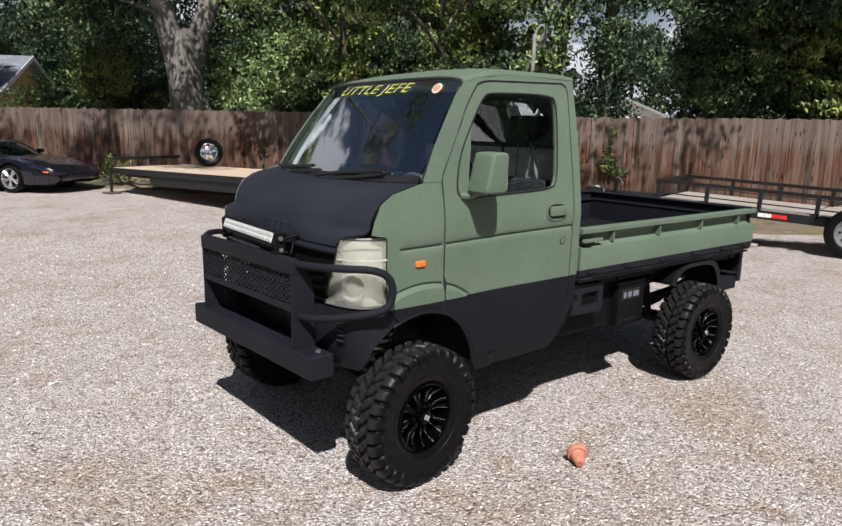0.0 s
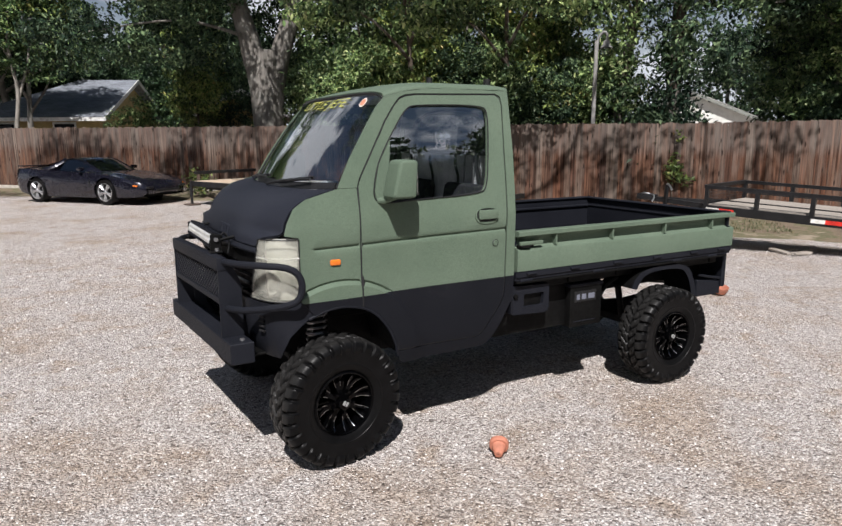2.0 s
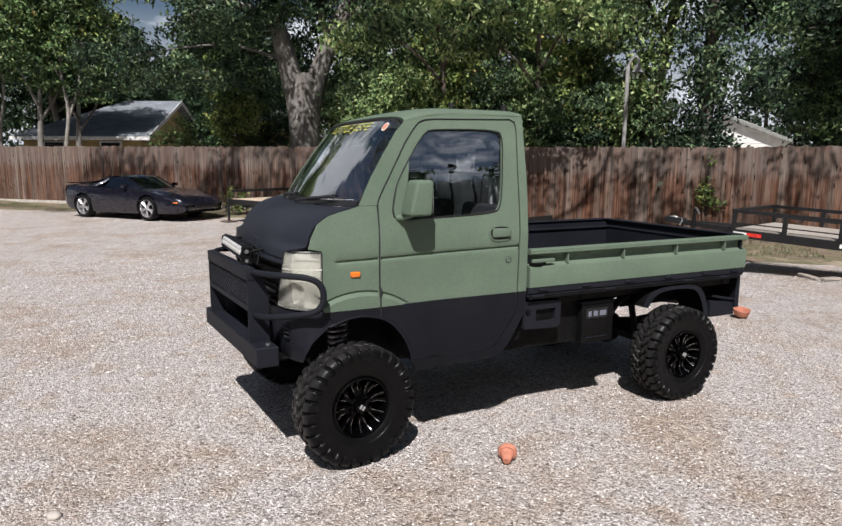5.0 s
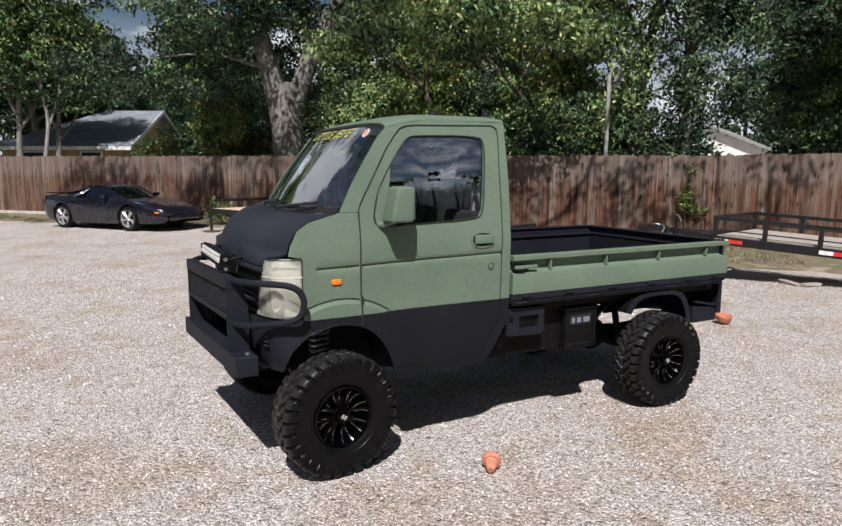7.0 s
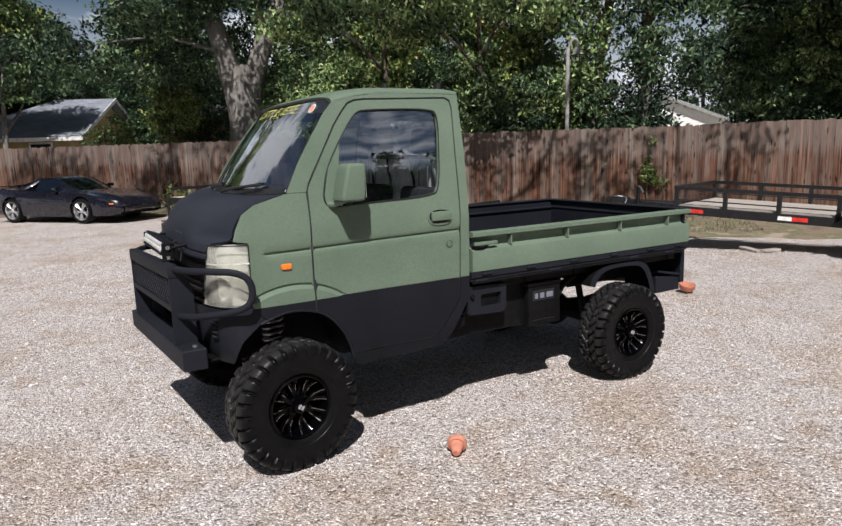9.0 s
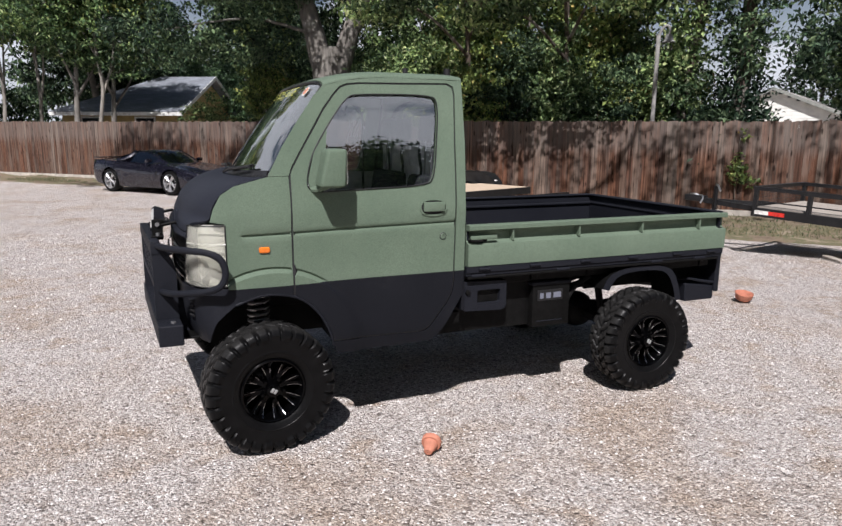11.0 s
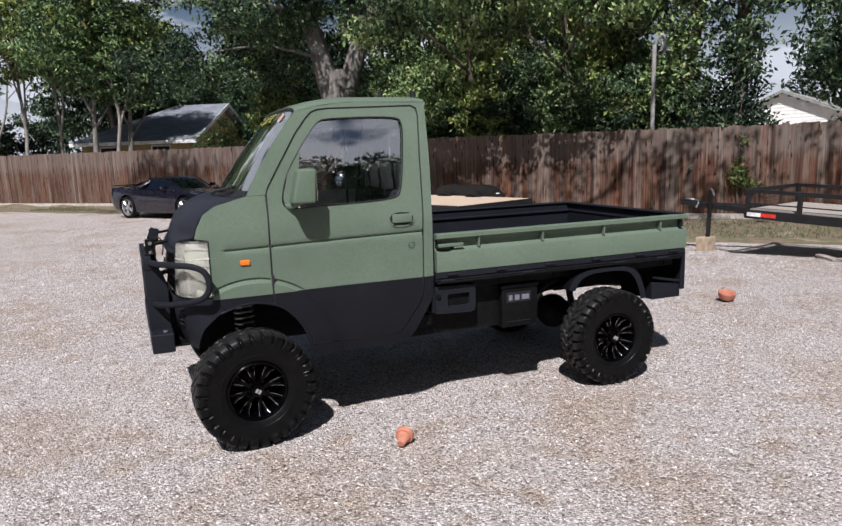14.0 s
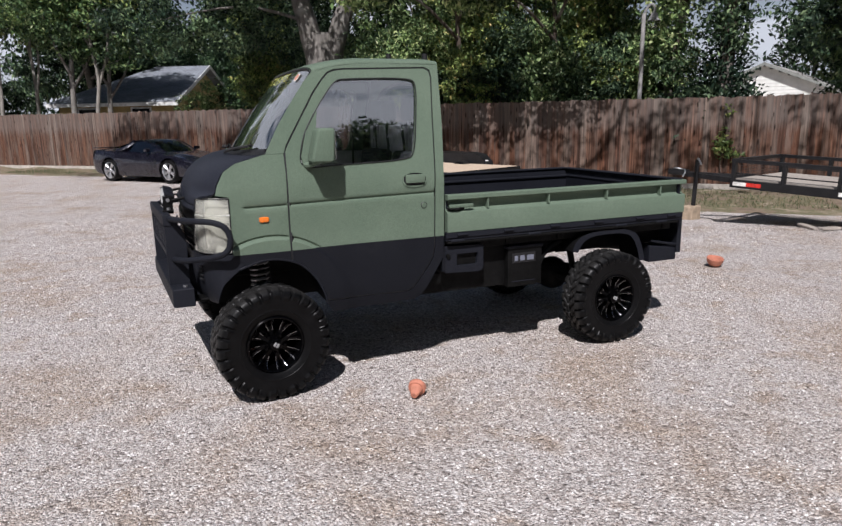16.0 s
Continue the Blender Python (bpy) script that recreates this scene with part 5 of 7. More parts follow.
part("guard_mesh", diamond_mesh(-0.492, 0.293, 1.202, 0.872, 1.012, 0.040, 0.0040), MAT["liner_black"], guard, "black diamond steel mesh")
part("intake_mesh", diamond_mesh(-0.420, 0.45, 1.20, 0.665, 0.815, 0.030, 0.0022), MAT["gloss_black"], mouth, "fine black mesh")
# the guard sits a touch askew on its mounts
skew = Matrix(((1, -0.068, 0, 0.0095), (0, 1, 0, 0), (0, -0.018, 1, 0.0025), (0, 0, 0, 1)))
for o in (guard, *guard.children_recursive):
    o.data.transform(skew)
# slim light bar, tipped up a little, on two stays
tip = pose(-0.492, 0, 1.130, 0, 19, 0)
def tipped(bm):
    bm.transform(tip)
    return bm
lb = part("light_bar", tipped(boxed(-0.010, 0.045, 0.470, 1.085, -0.032, 0.036, 0.005)), MAT["chassis"], guard, "slim led light bar on brackets")
part("light_lens", tipped(boxed(-0.013, -0.009, 0.486, 1.069, -0.021, 0.025, 0.002)), MAT["led"], lb, "rows of clear led lenses")
for r in range(2):
    for k in range(20):
        part("led", lathe(bmesh.new(), [(0.0105, 0.0), (0.008, 0.003), (0.003, 0.004)], 10, tip @ pose(-0.013, 0.502 + 0.029 * k, -0.009 + 0.0215 * r, 0, 0, 90)), MAT["reflector"], lb)
for k in range(28):
    part("cooling_fin", tipped(boxed(-0.012, 0.043, 0.478 + 0.0214 * k, 0.487 + 0.0214 * k, 0.030, 0.041)), MAT["liner_black"], lb)
    part("cooling_fin", tipped(boxed(-0.012, 0.010, 0.478 + 0.0214 * k, 0.487 + 0.0214 * k, -0.036, -0.026)), MAT["liner_black"], lb)
for y in (0.462, 1.093):
    part("bar_bracket", boxed(-0.505, -0.452, y - 0.006, y + 0.006, 1.055, 1.160, 0.003), MAT["chassis"], lb)
    part("bracket_foot", boxed(-0.512, -0.450, y - 0.030, y + 0.030, 1.068, 1.078, 0.003), MAT["chassis"], lb)
    part("bracket_bolt", sweep(bmesh.new(), [(-0.478, y - 0.018, 1.135), (-0.478, y + 0.018, 1.135)], 0.011, 6), MAT["steel"], lb)
    part("foot_bolt", sweep(bmesh.new(), [(-0.478, y - 0.016, 1.074), (-0.478, y - 0.016, 1.092)], 0.010, 6), MAT["steel"], lb)
    part("bracket_stay", sweep(bmesh.new(), [(-0.458, y, 1.130), (-0.385, y, 1.142)], 0.009, 6), MAT["chassis"], lb)
part("lamp_lead", sweep(bmesh.new(), curve([(-0.45, 0.48, 1.15), (-0.43, 0.475, 1.165), (-0.41, 0.47, 1.12), (-0.42, 0.47, 1.06)], 5), 0.004, 6), MAT["seal"], lb)

# ---- terracotta pots lying on the gravel ----
MAT["terracotta"] = plain("terracotta", (0.46, 0.185, 0.12), 0.8, scale=22, vary=0.22, bump=0.2, bump_scale=70)
def pot(name, profile, m, label):
    bm = lathe(bmesh.new(), profile, 36, m, closed=True)
    return whole(name, bm, MAT["terracotta"], label, "pot", angle=40)
# a small tapered pot on its side
pot("terracotta_pot", [(0.004, 0.0), (0.022, 0.0), (0.026, 0.004), (0.046, 0.070), (0.047, 0.074), (0.060, 0.075), (0.063, 0.080), (0.064, 0.108), (0.059, 0.112), (0.052, 0.108), (0.042, 0.070), (0.022, 0.012), (0.004, 0.012)], pose(0.710, -0.325, 0.024, 18, 0, -37) @ Matrix.Scale(0.80, 4), "small terracotta pot lying on its side")
pot("terracotta_pot", [(0.004, 0.0), (0.055, 0.0), (0.085, 0.010), (0.106, 0.048), (0.112, 0.084), (0.116, 0.094), (0.116, 0.104), (0.108, 0.106), (0.102, 0.098), (0.098, 0.050), (0.078, 0.018), (0.05, 0.012), (0.004, 0.012)], pose(4.80, 1.50, 0.014, 99, 5, -40) @ Matrix.Scale(0.74, 4), "squat open terracotta bowl resting on the gravel")

# ---- trailers, parked side by side with the fence ----
TANG = -75.0
MAT["trailer_black"] = plain("trailer_black_steel", (0.010, 0.010, 0.011), 0.45, scale=9, vary=0.4, bump=0.1)
MAT["deck"] = plain("new_deck_board", (0.50, 0.395, 0.295), 0.8, scale=5, vary=0.22, bump=0.25, stretch=(0.4, 6, 1))
MAT["old_deck"] = plain("grey_deck_board", (0.32, 0.285, 0.25), 0.85, scale=5, vary=0.3, bump=0.3, stretch=(0.4, 6, 1))
MAT["red_tape"] = plain("red_reflector", (0.62, 0.03, 0.02), 0.3, coat=0.4)
MAT["white_tape"] = plain("white_reflector", (0.75, 0.74, 0.70), 0.3, coat=0.3)
MAT["galvanised"] = plain("galvanised_steel", (0.50, 0.51, 0.52), 0.35, 0.9, vary=0.15)

def road_wheel(parent, m, r, w, rim_mat, seg=40):
    wheel = new("wheel")
    wheel.parent = parent
    wheel.matrix_local = m
    prof = [(r * 0.62, -w * 0.42), (r * 0.70, -w * 0.5), (r * 0.9, -w * 0.5), (r * 0.98, -w * 0.38), (r, -w * 0.2), (r, w * 0.2), (r * 0.98, w * 0.38), (r * 0.9, w * 0.5), (r * 0.7, w * 0.5), (r * 0.62, w * 0.42)]
    part("tyre", lathe(bmesh.new(), prof, seg), MAT["rubber"], wheel)
    bm = lathe(bmesh.new(), [(r * 0.64, -w * 0.40), (r * 0.60, -w * 0.44), (r * 0.57, -w * 0.36), (r * 0.52, -w * 0.1), (r * 0.40, -w * 0.16), (r * 0.2, -w * 0.22), (r * 0.18, -w * 0.34), (0.0, -w * 0.36)], seg)
    rim = part("rim", bm, rim_mat, wheel)
    for k in range(8):
        a = 2 * math.pi * k / 8
        part("rim_slot", lathe(bmesh.new(), [(0.0, -w * 0.17), (r * 0.06, -w * 0.165)], 10, Matrix.Translation((r * 0.42 * math.cos(a), -w * 0.03, r * 0.42 * math.sin(a)))), MAT["seal"], rim)
    return wheel

# flat deck trailer
flat = thing("flatbed_trailer", "black flatbed trailer with fresh pale plank deck", "trailer", pose(1.79, 14.62, 0, 0, 0, math.degrees(math.atan2(-0.933, 0.36))))
L = 7.6
for k in range(13):
    y = 0.03 + 2.0 * k / 13
    part("deck_plank", boxed(0.06, L - 0.05, y + 0.003, y + 2.0 / 13 - 0.006, 0.565, 0.60, 0.004), MAT["deck"], flat)
for y in (0.0, 2.03):
    part("side_rail", boxed(0, L, y - 0.035, y + 0.035, 0.47, 0.597, 0.005), MAT["trailer_black"], flat)
for x in (0.0, L):
    part("end_rail", boxed(x - 0.03, x + 0.03, 0.0, 2.03, 0.47, 0.597, 0.005), MAT["trailer_black"], flat)
for y in (0.62, 1.42):
    part("main_beam", boxed(-0.3, L, y - 0.05, y + 0.05, 0.34, 0.56, 0.006), MAT["trailer_black"], flat)
part("side_skirt", boxed(1.4, L, 0.02, 0.05, 0.26, 0.47, 0.004), MAT["trailer_black"], flat)
for k in range(9):
    part("cross_member", boxed(0.5 + k, 0.56 + k, 0.03, 2.0, 0.47, 0.56), MAT["trailer_black"], flat)
for s in (0.55, 1.5):
    part("tongue", sweep(bmesh.new(), [(0.6, s, 0.44), (-1.1, 1.02, 0.46)], 0.055, 4), MAT["trailer_black"], flat)
part("coupler", boxed(-1.35, -1.05, 0.96, 1.08, 0.42, 0.52, 0.02, seg=2), MAT["trailer_black"], flat)
jack = part("jack_leg", sweep(bmesh.new(), [(0.05, -0.05, 0.02), (0.05, -0.05, 0.60)], 0.035, 8), MAT["trailer_black"], flat, "black drop-leg jack on a foot plate")
part("jack_foot", boxed(-0.12, 0.22, -0.20, 0.10, 0.0, 0.03, 0.006), MAT["old_timber"], jack)
hb = part("head_rail", boxed(-0.03, 0.03, 0.10, 1.95, 0.76, 0.84, 0.008), MAT["trailer_black"], flat, "low dark rail across the front")
for y in (0.2, 1.0, 1.85):
    part("rail_post", boxed(-0.025, 0.025, y - 0.03, y + 0.03, 0.59, 0.77), MAT["old_timber"], hb)
for k, x in enumerate((5.2, 6.1)):
    for y in (0.12, 1.9):
        road_wheel(flat, pose(x, y, 0.33, 0, 0, 0 if y < 1 else 180), 0.33, 0.22, MAT["galvanised"])
FEND = [(4.62, 0.56), (4.66, 0.66), (4.86, 0.80), (5.10, 0.84), (6.20, 0.84), (6.44, 0.80), (6.62, 0.66), (6.66, 0.56)]
fend = part("fender", thicken(sheet(lambda u, v: Vector((FEND[round(7 * u)][0], 2.06 + 0.26 * v, FEND[round(7 * u)][1])), 7, 2), 0.006), MAT["trailer_black"], flat, "black trailer fender")
part("fender_cheek", bar(FEND, 2.066, 2.074, Matrix(((0, 1, 0, 0), (1, 0, 0, 0), (0, 0, 1, 0), (0, 0, 0, 1)))), MAT["trailer_black"], fend)
part("fender_lamp", boxed(6.55, 6.62, 2.10, 2.2, 0.62, 0.68, 0.01), MAT["white_tape"], flat, "small white marker lamp")
spare = thing("spare_wheel", "trailer spare wheel with a bright steel rim, standing on the planks", "wheel", pose(3.95, 14.1, 0.945, 0, 0, -16))
road_wheel(spare, pose(0, 0, 0, -10), 0.345, 0.22, MAT["chrome"])

# railed utility trailer
TRM = pose(7.554, 3.946, 0.025, 0, 0, TANG) @ pose(0, 0, 0, 0, 2.35, 0)
rail_t = thing("utility_trailer", "black railed utility trailer, nose up, with a grey plank floor", "trailer", TRM)
L, W = 4.49, 1.50
for k in range(11):
    y = 0.03 + (W - 0.06) * k / 11
    part("floor_plank", boxed(0.05, L - 0.04, y + 0.003, y + (W - 0.06) / 11 - 0.006, 0.545, 0.58, 0.004), MAT["old_deck"], rail_t)
for y in (0.0, W):
    part("frame_side", boxed(0, L, y - 0.025, y + 0.025, 0.44, 0.565, 0.005), MAT["trailer_black"], rail_t)
    part("top_rail", sweep(bmesh.new(), [(0, y, 0.842), (L, y, 0.842)], 0.037, 4), MAT["trailer_black"], rail_t)
    for k in range(7):
        x = 0.025 + 0.736 * k
        part("rail_post", boxed(x - 0.027, x + 0.027, y - 0.027, y + 0.027, 0.56, 0.835), MAT["trailer_black"], rail_t)
    part("mid_wire", sweep(bmesh.new(), [(0, y, 0.66), (L, y, 0.66)], 0.010, 6), MAT["trailer_black"], rail_t)
for x in (0.0, L):
    part("frame_end", boxed(x - 0.025, x + 0.025, 0, W, 0.44, 0.565, 0.005), MAT["trailer_black"], rail_t)
part("front_rail", sweep(bmesh.new(), [(0, 0, 0.842), (0, W, 0.842)], 0.037, 4), MAT["trailer_black"], rail_t)
bm = bmesh.new()
for k in range(30):
    sweep(bm, [(0, 0.05 * k + 0.03, 0.58), (0, 0.05 * k + 0.03, 0.835)], 0.003, 4)
for k in range(5):
    sweep(bm, [(0, 0.02, 0.60 + 0.05 * k), (0, W - 0.02, 0.60 + 0.05 * k)], 0.003, 4)
part("front_mesh", bm, MAT["trailer_black"], rail_t, "black wire mesh across the front")
part("white_reflector", boxed(0.04, 0.24, -0.029, -0.026, 0.475, 0.53), MAT["white_tape"], rail_t, "white reflective tape")
part("red_reflector", boxed(0.24, 0.46, -0.029, -0.026, 0.475, 0.53), MAT["red_tape"], rail_t, "red reflective tape")
for x in (1.50, 3.4):
    part("white_reflector", boxed(x, x + 0.18, -0.029, -0.026, 0.475, 0.53), MAT["white_tape"], rail_t)
    part("red_reflector", boxed(x + 0.18, x + 0.38, -0.029, -0.026, 0.475, 0.53), MAT["red_tape"], rail_t)
for k, x in enumerate((2.7, 3.5)):
    for y in (-0.16, W + 0.16):
        road_wheel(rail_t, pose(x, y, 0.305 + 0.041 * x, 0, 0, 0 if y < 0 else 180), 0.33, 0.20, MAT["galvanised"])
part("fender", thicken(sheet(lambda u, v: Vector((3.1 - 0.86 * math.cos(math.pi * u), -0.03 - 0.25 * v, 0.52 + 0.33 * math.sin(math.pi * u) ** 0.6)), 18, 2), 0.006, (3.1, -0.1, 0.3)), MAT["trailer_black"], rail_t, "black trailer fender")
for s in (0.22, 1.30):
    part("tongue", sweep(bmesh.new(), [(0.4, s, 0.50), (-1.14, 0.62, 0.50)], 0.055, 4), MAT["trailer_black"], rail_t)
part("coupler", boxed(-1.44, -1.09, 0.56, 0.68, 0.47, 0.57, 0.02, seg=2), MAT["trailer_black"], rail_t)
jack = part("tongue_jack", sweep(bmesh.new(), [(-0.868, 0.50, 0.005), (-0.868, 0.50, 0.765)], 0.036, 8), MAT["trailer_black"], rail_t, "black tongue jack with a bent crank")
part("crank", sweep(bmesh.new(), curve([(-0.868, 0.50, 0.755), (-0.84, 0.45, 0.79), (-0.75, 0.34, 0.775), (-0.66, 0.25, 0.715)]), 0.015, 6), MAT["galvanised"], jack, "bent steel crank handle")
part("chain", sweep(bmesh.new(), curve([(-1.36, 0.60, 0.575), (-1.28, 0.57, 0.588), (-1.20, 0.60, 0.572), (-1.12, 0.55, 0.575), (-1.08, 0.50, 0.53), (-1.10, 0.48, 0.46)], 4), 0.013, 6), MAT["galvanised"], rail_t, "loose galvanised safety chain")
whole("wooden_block", boxed(-0.10, 0.10, -0.13, 0.13, -0.08, 0.15, 0.008, pose(7.77, 4.91, -0.092, 0, 0, TANG)), plain("raw_timber_block", (0.36, 0.28, 0.20), 0.85), "brown timber block under the trailer jack", "block")
for x, y, yaw, half in ((7.93, 2.86, -116, 0.23), (7.98, 2.585, -10, 0.15)):
    whole("fallen_plank", boxed(-half, half, -0.05, 0.05, 0, 0.035, 0.006, pose(x, y, ground_height(x, y) + 0.003, 0, 0, yaw)), MAT["old_deck"], "grey plank offcut lying on the gravel by the trailer", "plank", group="plank offcuts")

# ---- low sports car ----
MAT["car_paint"] = plain("dark_metallic_paint", (0.0095, 0.0090, 0.0165), 0.22, 0.3, scale=3, vary=0.15, coat=0.8)
MAT["car_glass"] = pane("dark_car_glass", (0.10, 0.11, 0.12), 0.16)
MAT["alloy"] = plain("silver_alloy", (0.62, 0.62, 0.63), 0.28, 0.9, vary=0.1)
# x runs back along the car from its nose, y across from its middle
CANG = math.degrees(math.atan2(1.887, -1.552))
side_n = Vector((-math.sin(radians(CANG)), math.cos(radians(CANG)), 0))
fh = Vector((-0.19, 15.95, 0)) - side_n * 0.90
axis = Vector((math.cos(radians(CANG)), math.sin(radians(CANG)), 0))
car = thing("sports_car", "low dark metallic sports coupe with silver alloy wheels", "car", Matrix.Translation(fh - axis * 1.36 + side_n * 0.12) @ pose(0, 0, 0, 0, 0, CANG))
# stations: x, half width, underside, bumper line, shoulder, deck at the middle
ST = [(0.00, 0.62, 0.30, 0.42, 0.48, 0.50), (0.06, 0.74, 0.24, 0.44, 0.53, 0.56), (0.25, 0.84, 0.19, 0.46, 0.60, 0.64), (0.6, 0.885, 0.17, 0.50, 0.68, 0.72), (1.04, 0.90, 0.17, 0.52, 0.755, 0.78), (1.45, 0.90, 0.17, 0.52, 0.78, 0.82), (1.75, 0.895, 0.17, 0.52, 0.80, 0.85), (2.3, 0.895, 0.17, 0.53, 0.82, 0.86), (3.0, 0.905, 0.17, 0.54, 0.85, 0.88), (3.48, 0.91, 0.17, 0.56, 0.875, 0.90), (3.9, 0.90, 0.19, 0.58, 0.885, 0.92), (4.30, 0.87, 0.24, 0.60, 0.89, 0.93), (4.42, 0.82, 0.32, 0.60, 0.87, 0.91), (4.48, 0.74, 0.36, 0.58, 0.83, 0.86)]
def station(x):
    for a, b in zip(ST, ST[1:]):
        if x <= b[0]:
            t = (x - a[0]) / (b[0] - a[0])
            return [p + (q - p) * t for p, q in zip(a, b)]
    return list(ST[-1])
def body_side(x, z):
    _, w, lo, mid, sh, _ = station(x)
    k = (z - lo) / max(0.01, sh - lo)
    return w - 0.05 * (1 - min(1, k * 2.2)) ** 2 - 0.055 * max(0.0, (k - 0.55) / 0.45) ** 2 - 0.012 * math.exp(-((z - mid) / 0.018) ** 2)
def arch_pts(cx, r, a0, a1, n=14):
    return [(cx + r * math.cos(radians(a0 + (a1 - a0) * k / n)), 0.32 + r * math.sin(radians(a0 + (a1 - a0) * k / n))) for k in range(n + 1)]
top = [(x, station(x)[4]) for x in [0.02 + 4.44 * k / 40 for k in range(41)]]
low = [(0.02, 0.31), (0.10, 0.23), (0.3, 0.20)] + arch_pts(1.17, 0.37, 200, -20)[0:15] + [(1.58, 0.17), (3.17, 0.17)] + arch_pts(3.60, 0.375, 200, -20) + [(4.02, 0.21), (4.25, 0.25), (4.42, 0.34), (4.46, 0.40)]
outline = low + top[::-1]
for s in (-1, 1):
    fnc = lambda x, z: Vector((x, s * body_side(x, z), z))
    part("body_side", thicken(cut_panel(outline, [], fnc, 0.07), 0.02, (2.2, 0, 0.5)), MAT["car_paint"], car)
def deck_fn(u, v):
    x = 0.02 + 4.44 * u
    _, w, lo, mid, sh, top_z = station(x)
    t = 2 * v - 1
    y = t * (body_side(x, sh) + 0.002)
    bulge = 0.03 * math.exp(-((abs(t) - 0.62) / 0.16) ** 2) * smooth(0.1, 0.7, x) * smooth(1.9, 1.3, x)
    return Vector((x, y, sh + (top_z - sh) * (1 - abs(t) ** 2.4) + bulge))
part("bonnet_and_deck", sheet(deck_fn, 48, 24), MAT["car_paint"], car)
def bumper_fn(x_at, sgn):
    def f(u, v):
        _, w, lo, mid, sh, top_z = station(x_at)
        t = 2 * v - 1
        z = lo + (sh + (top_z - sh) * (1 - abs(t) ** 2.4) - lo) * u
        return Vector((x_at + sgn * 0.09 * math.sin(u * math.pi) * (1 - abs(t) ** 3), t * body_side(x_at, sh), z))
    return f
nose_p = part("front_bumper", sheet(bumper_fn(0.02, -1), 8, 16), MAT["car_paint"], car)
part("front_grille", boxed(-0.075, -0.05, -0.42, 0.42, 0.33, 0.40, 0.01), MAT["seal"], nose_p)
part("rear_bumper", sheet(bumper_fn(4.46, 1), 8, 16), MAT["car_paint"], car)
for s in (-1, 1):
    part("turn_lamp", boxed(0.16, 0.30, s * 0.795, s * 0.835, 0.475, 0.51, 0.008), MAT["amber"], car, "amber corner lamp")
    part("front_lamp", boxed(-0.045, 0.04, s * 0.46, s * 0.66, 0.42, 0.47, 0.01), MAT["seal"], car)
    for k in range(3):
        part("side_gill", boxed(1.64 + 0.03 * k, 1.655 + 0.03 * k, s * 0.89, s * 0.90, 0.42 + 0.01 * k, 0.62, 0.003), MAT["seal"], car)
# greenhouse
def cabin(x):
    pts = [(1.52, 0.83), (1.86, 0.99), (2.20, 1.135), (2.38, 1.178), (2.58, 1.188), (2.85, 1.170), (3.3, 1.08), (3.75, 0.985), (4.15, 0.92)]
    for a, b in zip(pts, pts[1:]):
        if x <= b[0]:
            t = (x - a[0]) / (b[0] - a[0])
            return a[1] + (b[1] - a[1]) * t
    return pts[-1][1]
def cab_fn(x, t):
    """Across the cabin roof: t from -1 to 1 runs from sill to sill."""
    top_z, base = cabin(x), station(x)[4] + 0.005
    wl, wt = 0.80 - 0.10 * max(0, (x - 3.2)) , 0.55 - 0.08 * max(0, x - 3.0)
    a = abs(t)
    if a < 0.6:
        y, z = wt * a / 0.6, top_z - 0.035 * (a / 0.6) ** 2.5
    else:
        k = (a - 0.6) / 0.4
        y, z = wt + (wl - wt) * k ** 1.15, (top_z - 0.035) + (base - top_z + 0.035) * k
    return Vector((x, math.copysign(y, t), max(z, base - 0.02)))
def cab_piece(name, x0, x1, t0, t1, material, label="", nu=10, nv=8, lift=0.0):
    g = part(name, sheet(lambda u, v: cab_fn(x0 + (x1 - x0) * u, t0 + (t1 - t0) * v) + Vector((0, 0, lift)), nu, nv), material, car, label)
    return g
cab_piece("windscreen", 1.54, 2.22, -0.60, 0.60, MAT["car_glass"], "dark raked windscreen")
cab_piece("roof", 2.22, 2.86, -0.60, 0.60, MAT["car_paint"])
cab_piece("rear_glass", 2.86, 4.12, -0.62, 0.62, MAT["car_glass"], "dark wrap-around rear glass")
